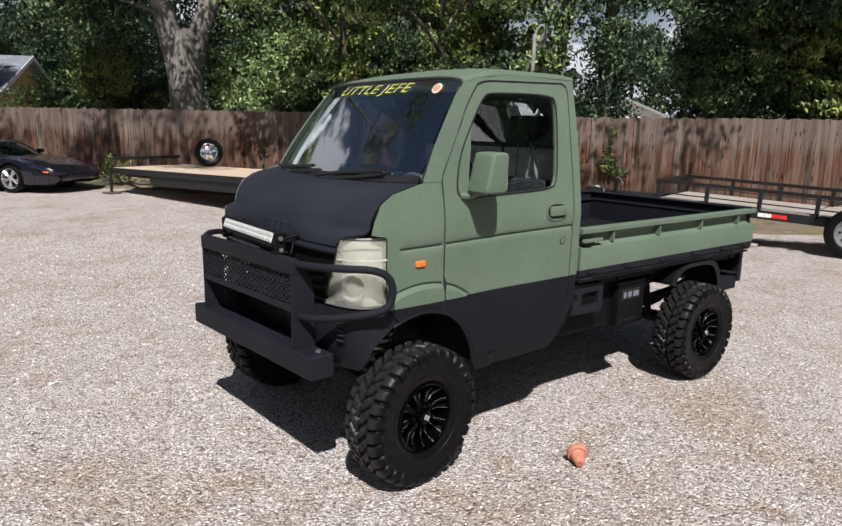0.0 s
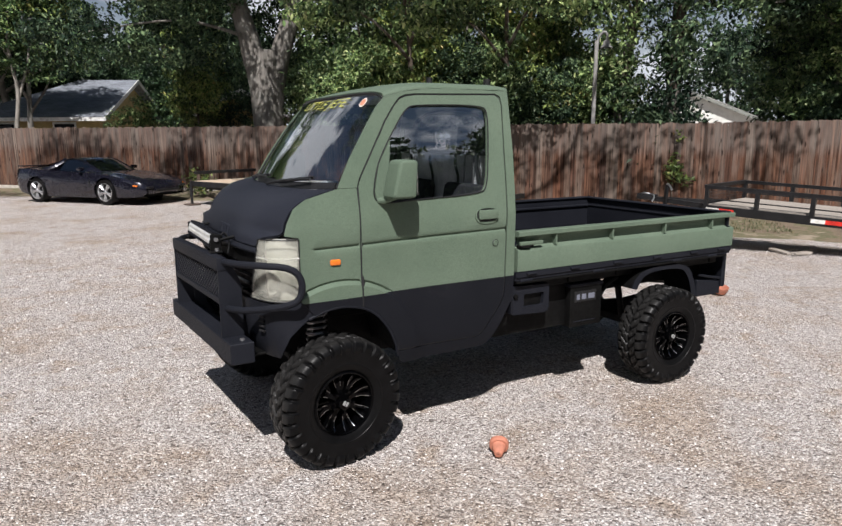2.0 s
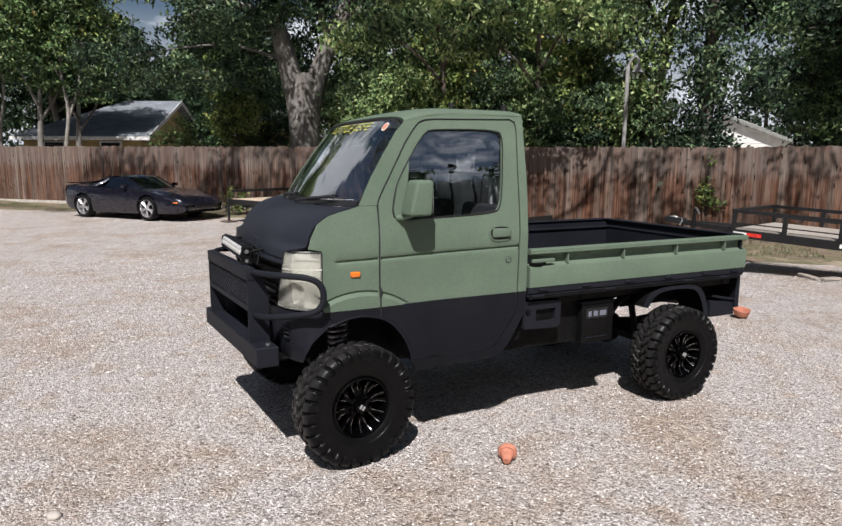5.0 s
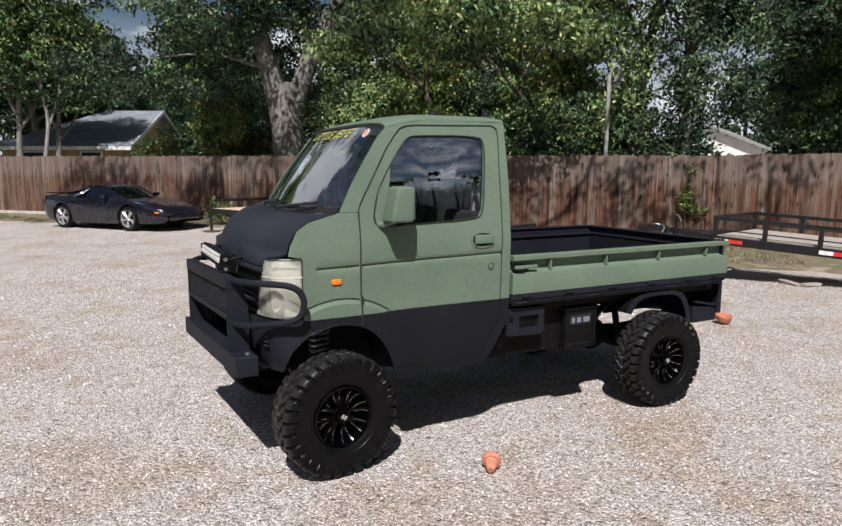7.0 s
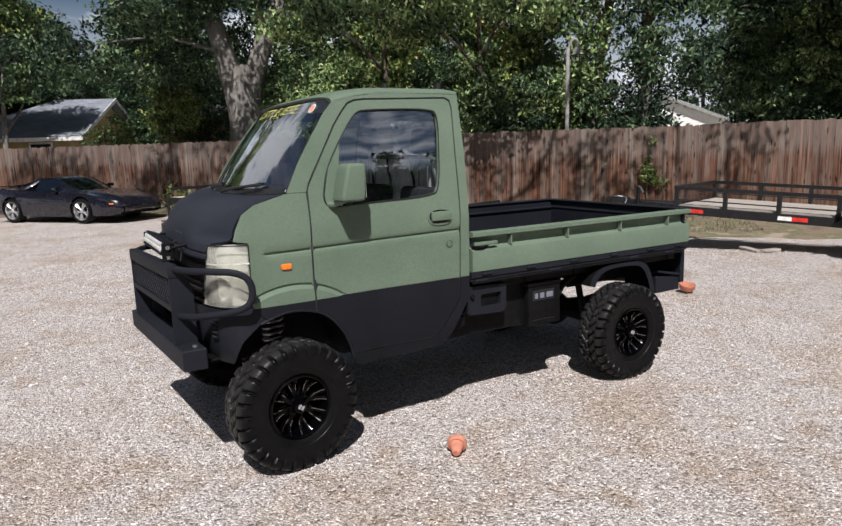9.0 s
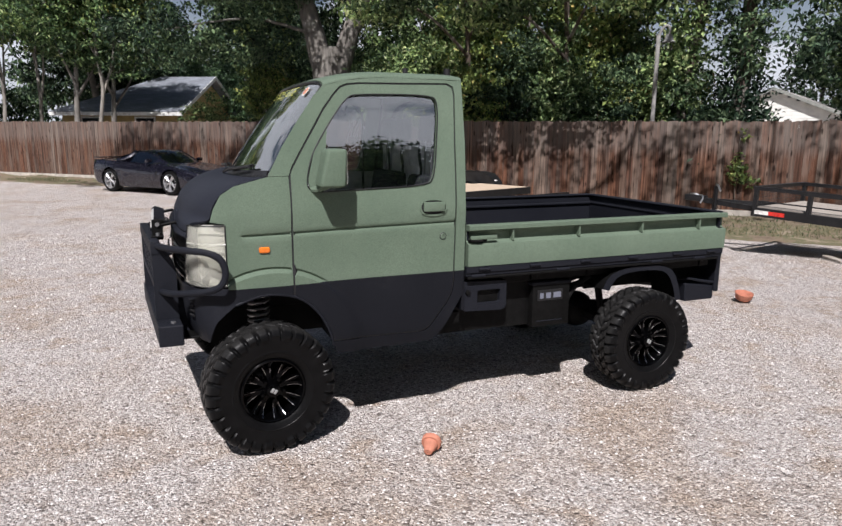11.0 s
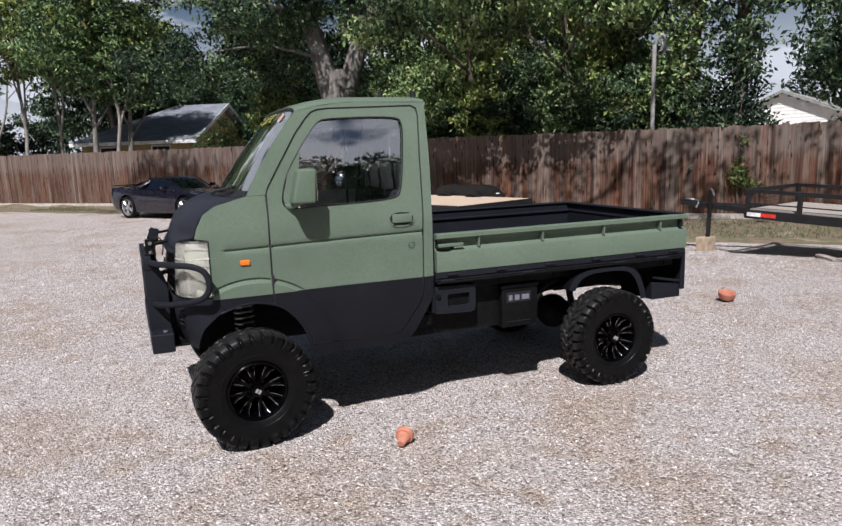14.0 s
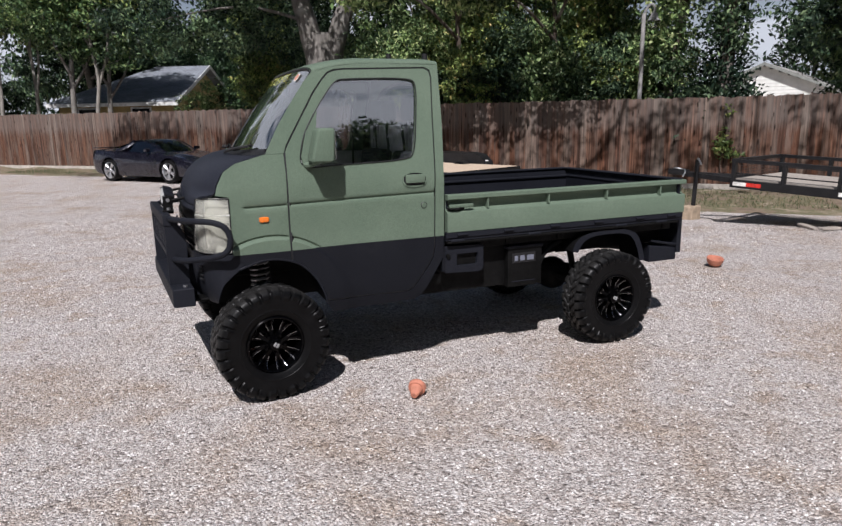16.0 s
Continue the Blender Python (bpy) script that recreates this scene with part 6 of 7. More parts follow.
for s in (-1, 1):
    cab_piece("side_window", 1.92, 2.80, s * 0.62, s * 0.99, MAT["car_glass"])
    cab_piece("front_pillar", 1.54, 1.92, s * 0.60, s * 1.0, MAT["car_paint"])
    part("pillar", sweep(bmesh.new(), [cab_fn(1.55 + 0.085 * k, s * 0.61) for k in range(9)], 0.022, 6), MAT["car_paint"], car)
    part("roof_rail", sweep(bmesh.new(), [cab_fn(2.20 + 0.08 * k, s * 0.61) for k in range(9)], 0.022, 6), MAT["car_paint"], car)
    part("hoop", sweep(bmesh.new(), [cab_fn(2.82 + 0.09 * k, s * (0.6 + 0.4 * k / 6)) for k in range(7)], 0.045, 6), MAT["car_paint"], car)
    cab_piece("quarter_panel", 3.35, 4.12, s * 0.80, s * 1.0, MAT["car_paint"])
    part("mirror", boxed(1.88, 2.00, s * 0.82, s * 0.97, 0.85, 0.95, 0.03, seg=2), MAT["car_paint"], car)
    part("door_line", sweep(bmesh.new(), [(1.80, s * (body_side(1.80, z) + 0.001), z) for z in (0.22, 0.4, 0.6, 0.79)], 0.004, 4), MAT["seal"], car)
    part("door_line", sweep(bmesh.new(), [(2.98, s * (body_side(2.98, z) + 0.001), z) for z in (0.22, 0.4, 0.6, 0.84)], 0.004, 4), MAT["seal"], car)
    part("rub_strip", sweep(bmesh.new(), [(x, s * (body_side(x, station(x)[3]) - 0.002), station(x)[3]) for x in [0.15 + 0.3 * k for k in range(15)]], 0.010, 4), MAT["seal"], car)
part("rear_spoiler", boxed(4.20, 4.44, -0.74, 0.74, 0.935, 0.965, 0.012, seg=2), MAT["car_paint"], car)
part("underbody", boxed(0.3, 4.2, -0.72, 0.72, 0.19, 0.50), MAT["chassis"], car)
part("cabin_floor", boxed(1.8, 3.9, -0.70, 0.70, 0.50, 0.80), MAT["seat"], car)
for y in (-0.38, 0.38):
    part("seat", boxed(2.60, 2.80, y - 0.22, y + 0.22, 0.55, 1.05, 0.06, seg=2), MAT["seat"], car)
def star_rim():
    bm = lathe(bmesh.new(), [(0.232, -0.11), (0.236, -0.122), (0.226, -0.124), (0.214, -0.10), (0.210, 0.06)], 40)
    for k in range(5):
        for off in (-0.16, 0.16):
            a = 2 * math.pi * k / 5 + off
            b = 2 * math.pi * k / 5 + off * 0.4
            sweep(bm, [(0.05 * math.cos(b), -0.10, 0.05 * math.sin(b)), (0.222 * math.cos(a), -0.112, 0.222 * math.sin(a))], 0.020, 6, squash=0.7)
    lathe(bm, [(0.0, -0.125), (0.04, -0.122), (0.055, -0.10), (0.055, -0.05)], 20)
    return finish("rim", bm, MAT["alloy"], 30)
SR = star_rim()
for x in (1.17, 3.60):
    for s in (-1, 1):
        w = new("wheel")
        w.parent = car
        w.matrix_local = pose(x, s * 0.78, 0.322, 0, 20, 0 if s < 0 else 180)
        part("tyre", lathe(bmesh.new(), [(0.225, -0.115), (0.25, -0.128), (0.30, -0.125), (0.318, -0.10), (0.322, -0.05), (0.322, 0.05), (0.318, 0.10), (0.225, 0.115)], 48), MAT["rubber"], w)
        r = new("rim", SR)
        r.parent = w
        part("brake_disc", disc(bmesh.new(), 0.20, -0.03, 32), MAT["chassis"], w)

# ---- beyond the fence: houses, lamp post, trees ----
def shingle_material(name, c):
    m, n, l, p = nodes_of(name)
    tc = n.new("ShaderNodeTexCoord")
    b = n.new("ShaderNodeTexBrick")
    b.inputs["Scale"].default_value = 1.0
    b.inputs["Brick Width"].default_value, b.inputs["Row Height"].default_value, b.inputs["Mortar Size"].default_value = 0.30, 0.14, 0.006
    b.inputs["Color1"].default_value, b.inputs["Color2"].default_value = (*[v * 0.85 for v in c], 1), (*[v * 1.15 for v in c], 1)
    b.inputs["Mortar"].default_value = (*[v * 0.45 for v in c], 1)
    l.new(tc.outputs["Object"], b.inputs["Vector"])
    st = ramp_node(n, l, noise_node(n, l, 0.9, 5.0).outputs[0], [(0.3, (0.8, 0.8, 0.8)), (0.7, (1.15, 1.15, 1.15))])
    mx = mix_node(n, l, 1.0, b.outputs[0], st.outputs[0], "MULTIPLY")
    l.new(mx.outputs[0], p.inputs["Base Color"])
    p.inputs["Roughness"].default_value = 0.9
    return m
MAT["shingle"] = shingle_material("grey_shingle", (0.19, 0.207, 0.235))
MAT["shingle_tan"] = shingle_material("weathered_shingle", (0.30, 0.29, 0.27))
MAT["tan_wall"] = plain("tan_house_wall", (0.33, 0.25, 0.11), 0.85, scale=3, vary=0.2)
MAT["white_siding"] = plain("white_siding", (0.70, 0.70, 0.66), 0.7, scale=3, vary=0.1)
MAT["fascia"] = plain("white_fascia", (0.62, 0.62, 0.60), 0.6)
MAT["grey_trim"] = plain("grey_trim", (0.22, 0.23, 0.21), 0.7)
MAT["window_dark"] = plain("dark_window", (0.02, 0.022, 0.025), 0.08)

def slab(pts, t, bm=None):
    """A flat plate through the given corners, t thick downwards."""
    bm = bm or bmesh.new()
    a = [bm.verts.new(p) for p in pts]
    b = [bm.verts.new(Vector(p) - Vector((0, 0, t))) for p in pts]
    bm.faces.new(a)
    bm.faces.new(b[::-1])
    for k in range(len(a)):
        bm.faces.new((a[k], a[k - 1], b[k - 1], b[k]))
    return bm

def house(label, m, length, depth, eave, ridge, wall_mat, roof_mat, hip=0.0, siding=False, windows=(), trim=None):
    """A low house: its near eave runs along +x from the origin, its gable end stands at x = 0."""
    h = thing("house", label, "house", m)
    o = 0.35
    mid = depth / 2
    body = bmesh.new()
    a, b = o, length - o
    ring = [(a, o), (b, o), (b, depth - o), (a, depth - o)]
    lo = [body.verts.new((x, y, -0.1)) for x, y in ring]
    hi = [body.verts.new((x, y, eave - 0.05)) for x, y in ring]
    for k in range(4):
        body.faces.new((lo[k - 1], lo[k], hi[k], hi[k - 1]))
    zp = eave + (ridge - eave) * (1 - o / mid) - 0.12
    g = body.verts.new((a, mid, zp))
    body.faces.new((hi[0], hi[3], g))
    if not hip:
        g2 = body.verts.new((b, mid, zp))
        body.faces.new((hi[1], g2, hi[2]))
    w = part("wall", body, wall_mat, h)
    r1 = length - hip
    part("roof_slope", slab([(0, 0, eave), (length, 0, eave), (r1, mid, ridge), (0, mid, ridge)], 0.10), roof_mat, h)
    part("roof_slope", slab([(0, depth, eave), (0, mid, ridge), (r1, mid, ridge), (length, depth, eave)], 0.10), roof_mat, h)
    if hip:
        part("roof_hip", slab([(length, 0, eave), (length, depth, eave), (r1, mid, ridge)], 0.10), roof_mat, h)
    part("fascia", boxed(0, length, -0.03, 0.0, eave - 0.17, eave - 0.02, 0.004), trim or MAT["fascia"], h, "eaves board")
    for y0, y1 in ((0, mid), (depth, mid)):
        bm = bmesh.new()
        vs = [(-0.03, y0, eave - 0.17), (-0.03, y1, ridge - 0.15), (-0.03, y1, ridge + 0.01), (-0.03, y0, eave)]
        f = [bm.verts.new(v) for v in vs]
        q = [bm.verts.new((0.0, v[1], v[2])) for v in vs]
        bm.faces.new(f)
        bm.faces.new(q[::-1])
        for k in range(4):
            bm.faces.new((f[k], f[k - 1], q[k - 1], q[k]))
        part("bargeboard", bm, trim or MAT["fascia"], h, "bargeboard on the gable")
    for x, z in windows:
        wn_ = part("window", boxed(x - 0.45, x + 0.45, o - 0.03, o + 0.02, z - 0.5, z + 0.5, 0.01), MAT["fascia"], h)
        part("glass", boxed(x - 0.38, x + 0.38, o - 0.04, o - 0.028, z - 0.43, z + 0.43), MAT["window_dark"], wn_)
    if siding:
        z = 0.2
        while z < zp:
            half = mid - o if z < eave else (mid - o) * (zp - z) / (zp - eave)
            bm = boxed(a - 0.025, a - 0.002, mid - half, mid + half, z, z + 0.175, 0.004)
            for v in bm.verts:
                if v.co.z > z + 0.1:
                    v.co.x += 0.016
            part("siding_board", bm, wall_mat, h)
            z += 0.18
    return h

hm = Matrix(((-0.92, 0.39, 0, 0.67), (0.39, 0.92, 0, 26.7), (0, 0, 1, 0), (0, 0, 0, 1)))
house("low tan house with a grey shingle hipped roof behind the fence", hm, 5.6, 9.3, 2.55, 4.35, MAT["tan_wall"], MAT["shingle"], hip=3.0, windows=((1.7, 1.85), (4.0, 1.85)))
hm2 = Matrix(((0.16, -0.987, 0, 8.65), (0.987, 0.16, 0, 27.15), (0, 0, 1, 0), (0, 0, 0, 1)))
house("small tan outbuilding with a pale gable board among trees", hm2, 6.0, 4.7, 2.60, 3.85, MAT["tan_wall"], MAT["shingle_tan"])
gd = Vector((0.86, 0.51, 0)).normalized()
hm3 = Matrix(((gd.x, -gd.y, 0, 32.5), (gd.y, gd.x, 0, 18.2), (0, 0, 1, 0), (0, 0, 0, 1)))
house("white lap-sided house with a grey shingle gable roof", hm3, 12.0, 11.0, 1.80, 4.15, MAT["white_siding"], MAT["shingle_tan"], siding=True, trim=MAT["grey_trim"])

# lamp post behind the fence
post = thing("yard_lamp", "grey yard lamp post with a glass-shaded lamp", "lamp post", pose(10.53, 9.63, -0.1))
MAT["lamp_grey"] = plain("dull_grey_metal", (0.24, 0.24, 0.235), 0.6, 0.2)
MAT["lamp_glass"] = glass("ribbed_lamp_glass", (0.9, 0.9, 0.88), 0.15)
part("post", sweep(bmesh.new(), [(0.0, 0.0, -0.1), (0.0, 0.0, 2.0), (0.01, -0.01, 4.0)], 0.05, 10), plain("weathered_post", (0.26, 0.255, 0.245), 0.8, scale=6, vary=0.3), post)
part("lamp_arm", sweep(bmesh.new(), curve([(0.01, -0.01, 3.90), (0.05, -0.05, 4.10), (0.13, -0.12, 4.20), (0.19, -0.17, 4.12), (0.18, -0.16, 4.0)]), 0.030, 8), MAT["lamp_grey"], post)
head = part("lamp_head", lathe(bmesh.new(), [(0.0, 0.18), (0.07, 0.17), (0.10, 0.05), (0.16, 0.0), (0.15, -0.01)], 24, pose(0.18, -0.16, 3.83, 90, 0, 12)), MAT["lamp_grey"], post, "round metal lamp head")
part("lamp_shade", lathe(bmesh.new(), [(0.145, -0.01), (0.15, -0.08), (0.13, -0.16), (0.06, -0.19), (0.0, -0.195)], 24, pose(0.18, -0.16, 3.83, 90, 0, 12)), MAT["lamp_glass"], head, "clear ribbed glass shade")

# paper notices on the fence
for k in range(2):
    q = fence_at(27.3 + 0.62 * k, 0.026, 1.60)
    sg = thing("notice", "white paper notice pinned to the fence", "sign", pose(*q, 0, 0, FANG + 180), group="notices on the fence")
    part("sheet", boxed(-0.21, 0.21, -0.006, 0.0, -0.30, 0.30, 0.001), MAT["white_vinyl"], sg)
    for j in range(6):
        w = (0.06, 0.15, 0.13, 0.16, 0.12, 0.15)[j]
        part("text_bar", boxed(-w, w, -0.009, -0.006, 0.20 - 0.085 * j - (0.03 if j == 0 else 0.012), 0.20 - 0.085 * j + (0.03 if j == 0 else 0.012)), MAT["seal"] if j else MAT["old_timber"], sg)

# ---- foliage ----
def leaf_material(name, stops, gloss=0.42):
    m = bpy.data.materials.new(name)
    m.use_nodes = True
    n, l = m.node_tree.nodes, m.node_tree.links
    p = n["Principled BSDF"]
    geo = n.new("ShaderNodeNewGeometry")
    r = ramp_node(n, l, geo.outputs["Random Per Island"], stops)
    # broad noise puts sunlit and shaded clumps into the leaf colour
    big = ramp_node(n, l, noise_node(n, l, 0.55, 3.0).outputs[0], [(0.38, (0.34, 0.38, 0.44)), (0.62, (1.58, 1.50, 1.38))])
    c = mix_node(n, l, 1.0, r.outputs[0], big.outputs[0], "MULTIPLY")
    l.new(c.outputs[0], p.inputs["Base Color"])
    p.inputs["Roughness"].default_value = gloss
    p.inputs["Specular IOR Level"].default_value = 0.16
    t, x = n.new("ShaderNodeBsdfTranslucent"), n.new("ShaderNodeMixShader")
    l.new(c.outputs[0], t.inputs[0])
    x.inputs[0].default_value = 0.18
    l.new(p.outputs[0], x.inputs[1])
    l.new(t.outputs[0], x.inputs[2])
    l.new(x.outputs[0], n["Material Output"].inputs[0])
    return m
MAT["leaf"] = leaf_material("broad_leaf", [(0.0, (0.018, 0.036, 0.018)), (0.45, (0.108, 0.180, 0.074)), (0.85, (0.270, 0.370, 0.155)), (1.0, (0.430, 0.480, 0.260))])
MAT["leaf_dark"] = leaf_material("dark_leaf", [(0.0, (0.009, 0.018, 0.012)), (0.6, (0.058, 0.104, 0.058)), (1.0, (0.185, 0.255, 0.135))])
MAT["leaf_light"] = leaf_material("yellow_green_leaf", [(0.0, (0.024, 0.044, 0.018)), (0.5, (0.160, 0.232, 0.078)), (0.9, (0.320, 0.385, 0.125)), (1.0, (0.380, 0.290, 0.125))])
# canopy shade over the trees behind the house is put into this colour
MAT["leaf_shaded"] = leaf_material("shaded_green_leaf", [(0.0, (0.012, 0.028, 0.016)), (0.6, (0.040, 0.076, 0.038)), (1.0, (0.115, 0.180, 0.086))])
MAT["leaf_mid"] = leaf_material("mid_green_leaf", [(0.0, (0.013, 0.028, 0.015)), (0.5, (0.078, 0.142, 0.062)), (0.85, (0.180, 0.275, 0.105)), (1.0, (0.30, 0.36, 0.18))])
def bark_material(name, c):
    m, n, l, p = nodes_of(name)
    a = noise_node(n, l, 3.0, 8.0, 0.7, stretch=(3.0, 3.0, 0.6))
    lich = ramp_node(n, l, noise_node(n, l, 2.2, 5.0).outputs[0], [(0.5, (0, 0, 0)), (0.65, (0.6, 0.6, 0.6))])
    r = ramp_node(n, l, a.outputs[0], [(0.3, tuple(v * 0.35 for v in c)), (0.55, c), (0.8, tuple(v * 1.5 for v in c))])
    mx = mix_node(n, l, lich.outputs[0], r.outputs[0], (0.33, 0.32, 0.29))
    l.new(mx.outputs[0], p.inputs["Base Color"])
    p.inputs["Roughness"].default_value = 0.95
    bump_node(n, l, a.outputs[0], p, 1.0, 0.05)
    return m
MAT["bark"] = bark_material("grey_bark", (0.20, 0.185, 0.165))
MAT["bark_dark"] = bark_material("brown_bark", (0.085, 0.065, 0.05))
MAT["bark_pale"] = bark_material("pale_bark", (0.26, 0.24, 0.21))

def leaves(name, blobs, count, size, seed, clump=0.30, per=14, floor=None):
    """Leaves in sprays over the shells of several lobes: blobs are x, y, z, rx, ry, rz, weight."""
    rng = np.random.default_rng(seed)
    w = np.array([b[6] for b in blobs], float)
    nc = count // per
    pick = rng.choice(len(blobs), nc, p=w / w.sum())
    b = np.array([q[:6] for q in blobs], float)[pick]
    d = rng.normal(size=(nc, 3))
    d /= np.linalg.norm(d, axis=1)[:, None]
    rad = 0.42 + 0.62 * rng.random(nc) ** 0.5
    cen = b[:, :3] + d * b[:, 3:] * rad[:, None]
    c = np.repeat(cen, per, 0)
    n_ = len(c)
    c = c + rng.normal(size=(n_, 3)) * clump * np.array([1, 1, 0.5])
    if floor is not None:
        c[:, 2] = np.maximum(c[:, 2], floor + 0.3 * rng.random(n_))
    s = size * (0.6 + 0.8 * rng.random(n_))[:, None]
    ax = rng.normal(size=(n_, 3))
    ax[:, 2] -= 0.5
    ax /= np.linalg.norm(ax, axis=1)[:, None]
    up = rng.normal(size=(n_, 3)) * 0.7
    up[:, 2] += 0.8
    si = np.cross(ax, up)
    si /= np.linalg.norm(si, axis=1)[:, None] + 1e-9
    nr = np.cross(si, ax)
    v = np.stack([c - ax * s, c + si * s * 0.48 + nr * s * 0.18, c + ax * s * 1.05 - nr * s * 0.12, c - si * s * 0.48 + nr * s * 0.18], 1)
    k = 4 * np.arange(n_)[:, None]
    f = np.concatenate([k + np.array([0, 1, 2]), k + np.array([0, 2, 3])], 1).reshape(-1, 3)
    me = bpy.data.meshes.new(name)
    me.from_pydata(v.reshape(-1, 3).tolist(), [], f.tolist())
    return me

def limb(bm, pts, r0, r1, seg=9, rough=0.10, seed=0.0):
    pts = curve(pts, 4)
    n_ = len(pts)
    s0 = len(bm.verts)
    sweep(bm, pts, [r0 + (r1 - r0) * (i / (n_ - 1)) ** 0.8 for i in range(n_)], seg)
    bm.verts.ensure_lookup_table()
    for v in bm.verts[s0:]:
        v.co += Vector((1, 1, 0)) * rough * r0 * noise.noise(v.co * 3 + Vector((seed, 0, 0)))
    return bm

def tree(label, m, limbs, crown, bark, leaf, group="", category="tree"):
    """A trunk with limbs, and a crown of leaves."""
    t = thing("tree", label, category, m, group)
    bm = bmesh.new()
    for k, (pts, r0, r1) in enumerate(limbs):
        limb(bm, pts, r0, r1, seed=k * 3.7)
    part("trunk", bm, bark, t, angle=60)
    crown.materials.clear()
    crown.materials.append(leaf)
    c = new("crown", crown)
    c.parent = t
    return t

EYE0 = Vector((-0.6, -3.2, 0))
def out_there(bearing, d):
    return EYE0 + Vector((math.sin(radians(bearing)), math.cos(radians(bearing)), 0)) * d

# the great oak
oak_l = [([(0.16, 0, -0.2), (0.10, 0, 0.4), (0.05, 0, 1.8), (0.04, 0, 3.2), (0.03, 0, 4.6)], 0.55, 0.52),
         ([(-0.02, 0, 2.2), (-0.14, 0, 3.3), (-0.42, 0, 4.7), (-0.82, 0, 6.2), (-1.30, 0.05, 7.8), (-1.8, 0.2, 9.6)], 0.50, 0.22),
         ([(0.10, 0, 2.2), (0.22, 0, 3.3), (0.62, 0, 4.8), (1.22, 0, 6.2), (1.95, -0.05, 7.6), (2.6, -0.4, 9.4), (3.2, -0.8, 11.5)], 0.48, 0.16),
         ([(1.0, 0, 5.7), (0.6, -0.1, 7.0), (0.5, -0.2, 8.6)], 0.16, 0.06),
         # three long limbs out of view, added to hold the shading lobes
         ([(-1.55, 0.1, 8.7), (-2.6, -6.0, 11.2), (-4.4, -12.6, 11.5)], 0.20, 0.04),
         ([(-1.6, 0.1, 8.9), (-5.0, -5.0, 11.2), (-8.4, -10.3, 11.5)], 0.18, 0.04),
         ([(-2.6, -6.0, 11.2), (-1.4, -10.5, 11.6), (-0.6, -14.8, 11.5)], 0.12, 0.03),
         ([(-0.7, 0.0, 5.1), (-2.6, -0.8, 5.4), (-5.2, -1.4, 4.9)], 0.07, 0.02),
         ([(1.3, -0.1, 6.3), (2.4, -2.6, 6.5), (3.6, -5.4, 5.4)], 0.15, 0.03),
         ([(-0.92, 0.1, 6.6), (-2.4, -2.6, 6.4), (-2.8, -5.8, 5.3)], 0.14, 0.03)]
# lobes reaching forward at 8.5 m and 11.5 m are unseen, added for shade
oak_b = [(-1.5, 0.5, 9.0, 3.2, 3.2, 2.2, 3), (2.0, 0, 9.5, 3.2, 3.2, 2.2, 3), (-4.2, -1.5, 7.8, 2.2, 2.4, 1.3, 2), (4.2, -2.4, 8.0, 2.2, 2.4, 1.3, 2), (-1.2, -4.4, 8.5, 2.8, 1.9, 0.9, 2.6), (0, 3.0, 7.0, 4.4, 1.8, 2.6, 3), (-2.2, 3.4, 5.6, 3.0, 1.2, 1.5, 2), (3.0, 3.4, 4.4, 3.0, 1.2, 2.2, 2),
         (-2.9, -5.4, 5.6, 1.2, 1.0, 0.5, 0.5), (3.7, -5.8, 5.2, 1.4, 1.1, 0.5, 0.8),
         (-3.2, -0.6, 5.0, 1.7, 1.4, 1.1, 1.5), (-5.4, -1.4, 4.7, 1.8, 1.5, 0.9, 1.3), (-3.4, -1.6, 8.6, 1.6, 1.5, 0.8, 1.0),
         (0.1, 1.3, 6.8, 1.3, 0.7, 1.8, 2.0), (0.0, -0.7, 7.3, 1.0, 0.4, 1.3, 1.5), (-1.3, -0.8, 6.9, 0.9, 0.4, 1.1, 1.1), (-2.4, 0.9, 6.3, 1.2, 0.8, 1.3, 1.2), (2.6, 0.9, 6.3, 1.2, 0.8, 1.4, 1.2),
         (-4.4, -12.6, 11.5, 2.8, 1.5, 0.7, 1.5), (-0.6, -14.8, 11.5, 2.4, 1.4, 0.6, 1.0), (-8.4, -10.3, 11.5, 2.6, 1.5, 0.7, 1.4)]
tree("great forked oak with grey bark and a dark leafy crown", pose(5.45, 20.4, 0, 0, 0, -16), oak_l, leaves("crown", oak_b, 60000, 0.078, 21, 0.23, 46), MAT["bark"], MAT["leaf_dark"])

SL = leaves("crown", [(0, 0, 5.6, 1.5, 1.5, 2.6, 3), (0.7, 0.4, 4.0, 1.4, 1.3, 1.6, 2), (-0.7, -0.3, 3.4, 1.3, 1.4, 1.5, 2), (0.2, -0.5, 7.6, 1.2, 1.2, 1.6, 1.6)], 14000, 0.080, 31, 0.19, 46)
SL2 = leaves("crown", [(0, 0, 6.4, 2.3, 2.3, 1.8, 3), (1.3, 0.2, 5.7, 1.4, 1.3, 0.8, 1.0), (-1.2, 0.5, 6.0, 1.5, 1.3, 0.9, 1.1), (0, -0.6, 7.8, 1.8, 1.8, 1.0, 1.6), (0.5, -0.9, 4.6, 0.8, 0.7, 0.35, 0.12)], 11500, 0.080, 32, 0.19, 30)
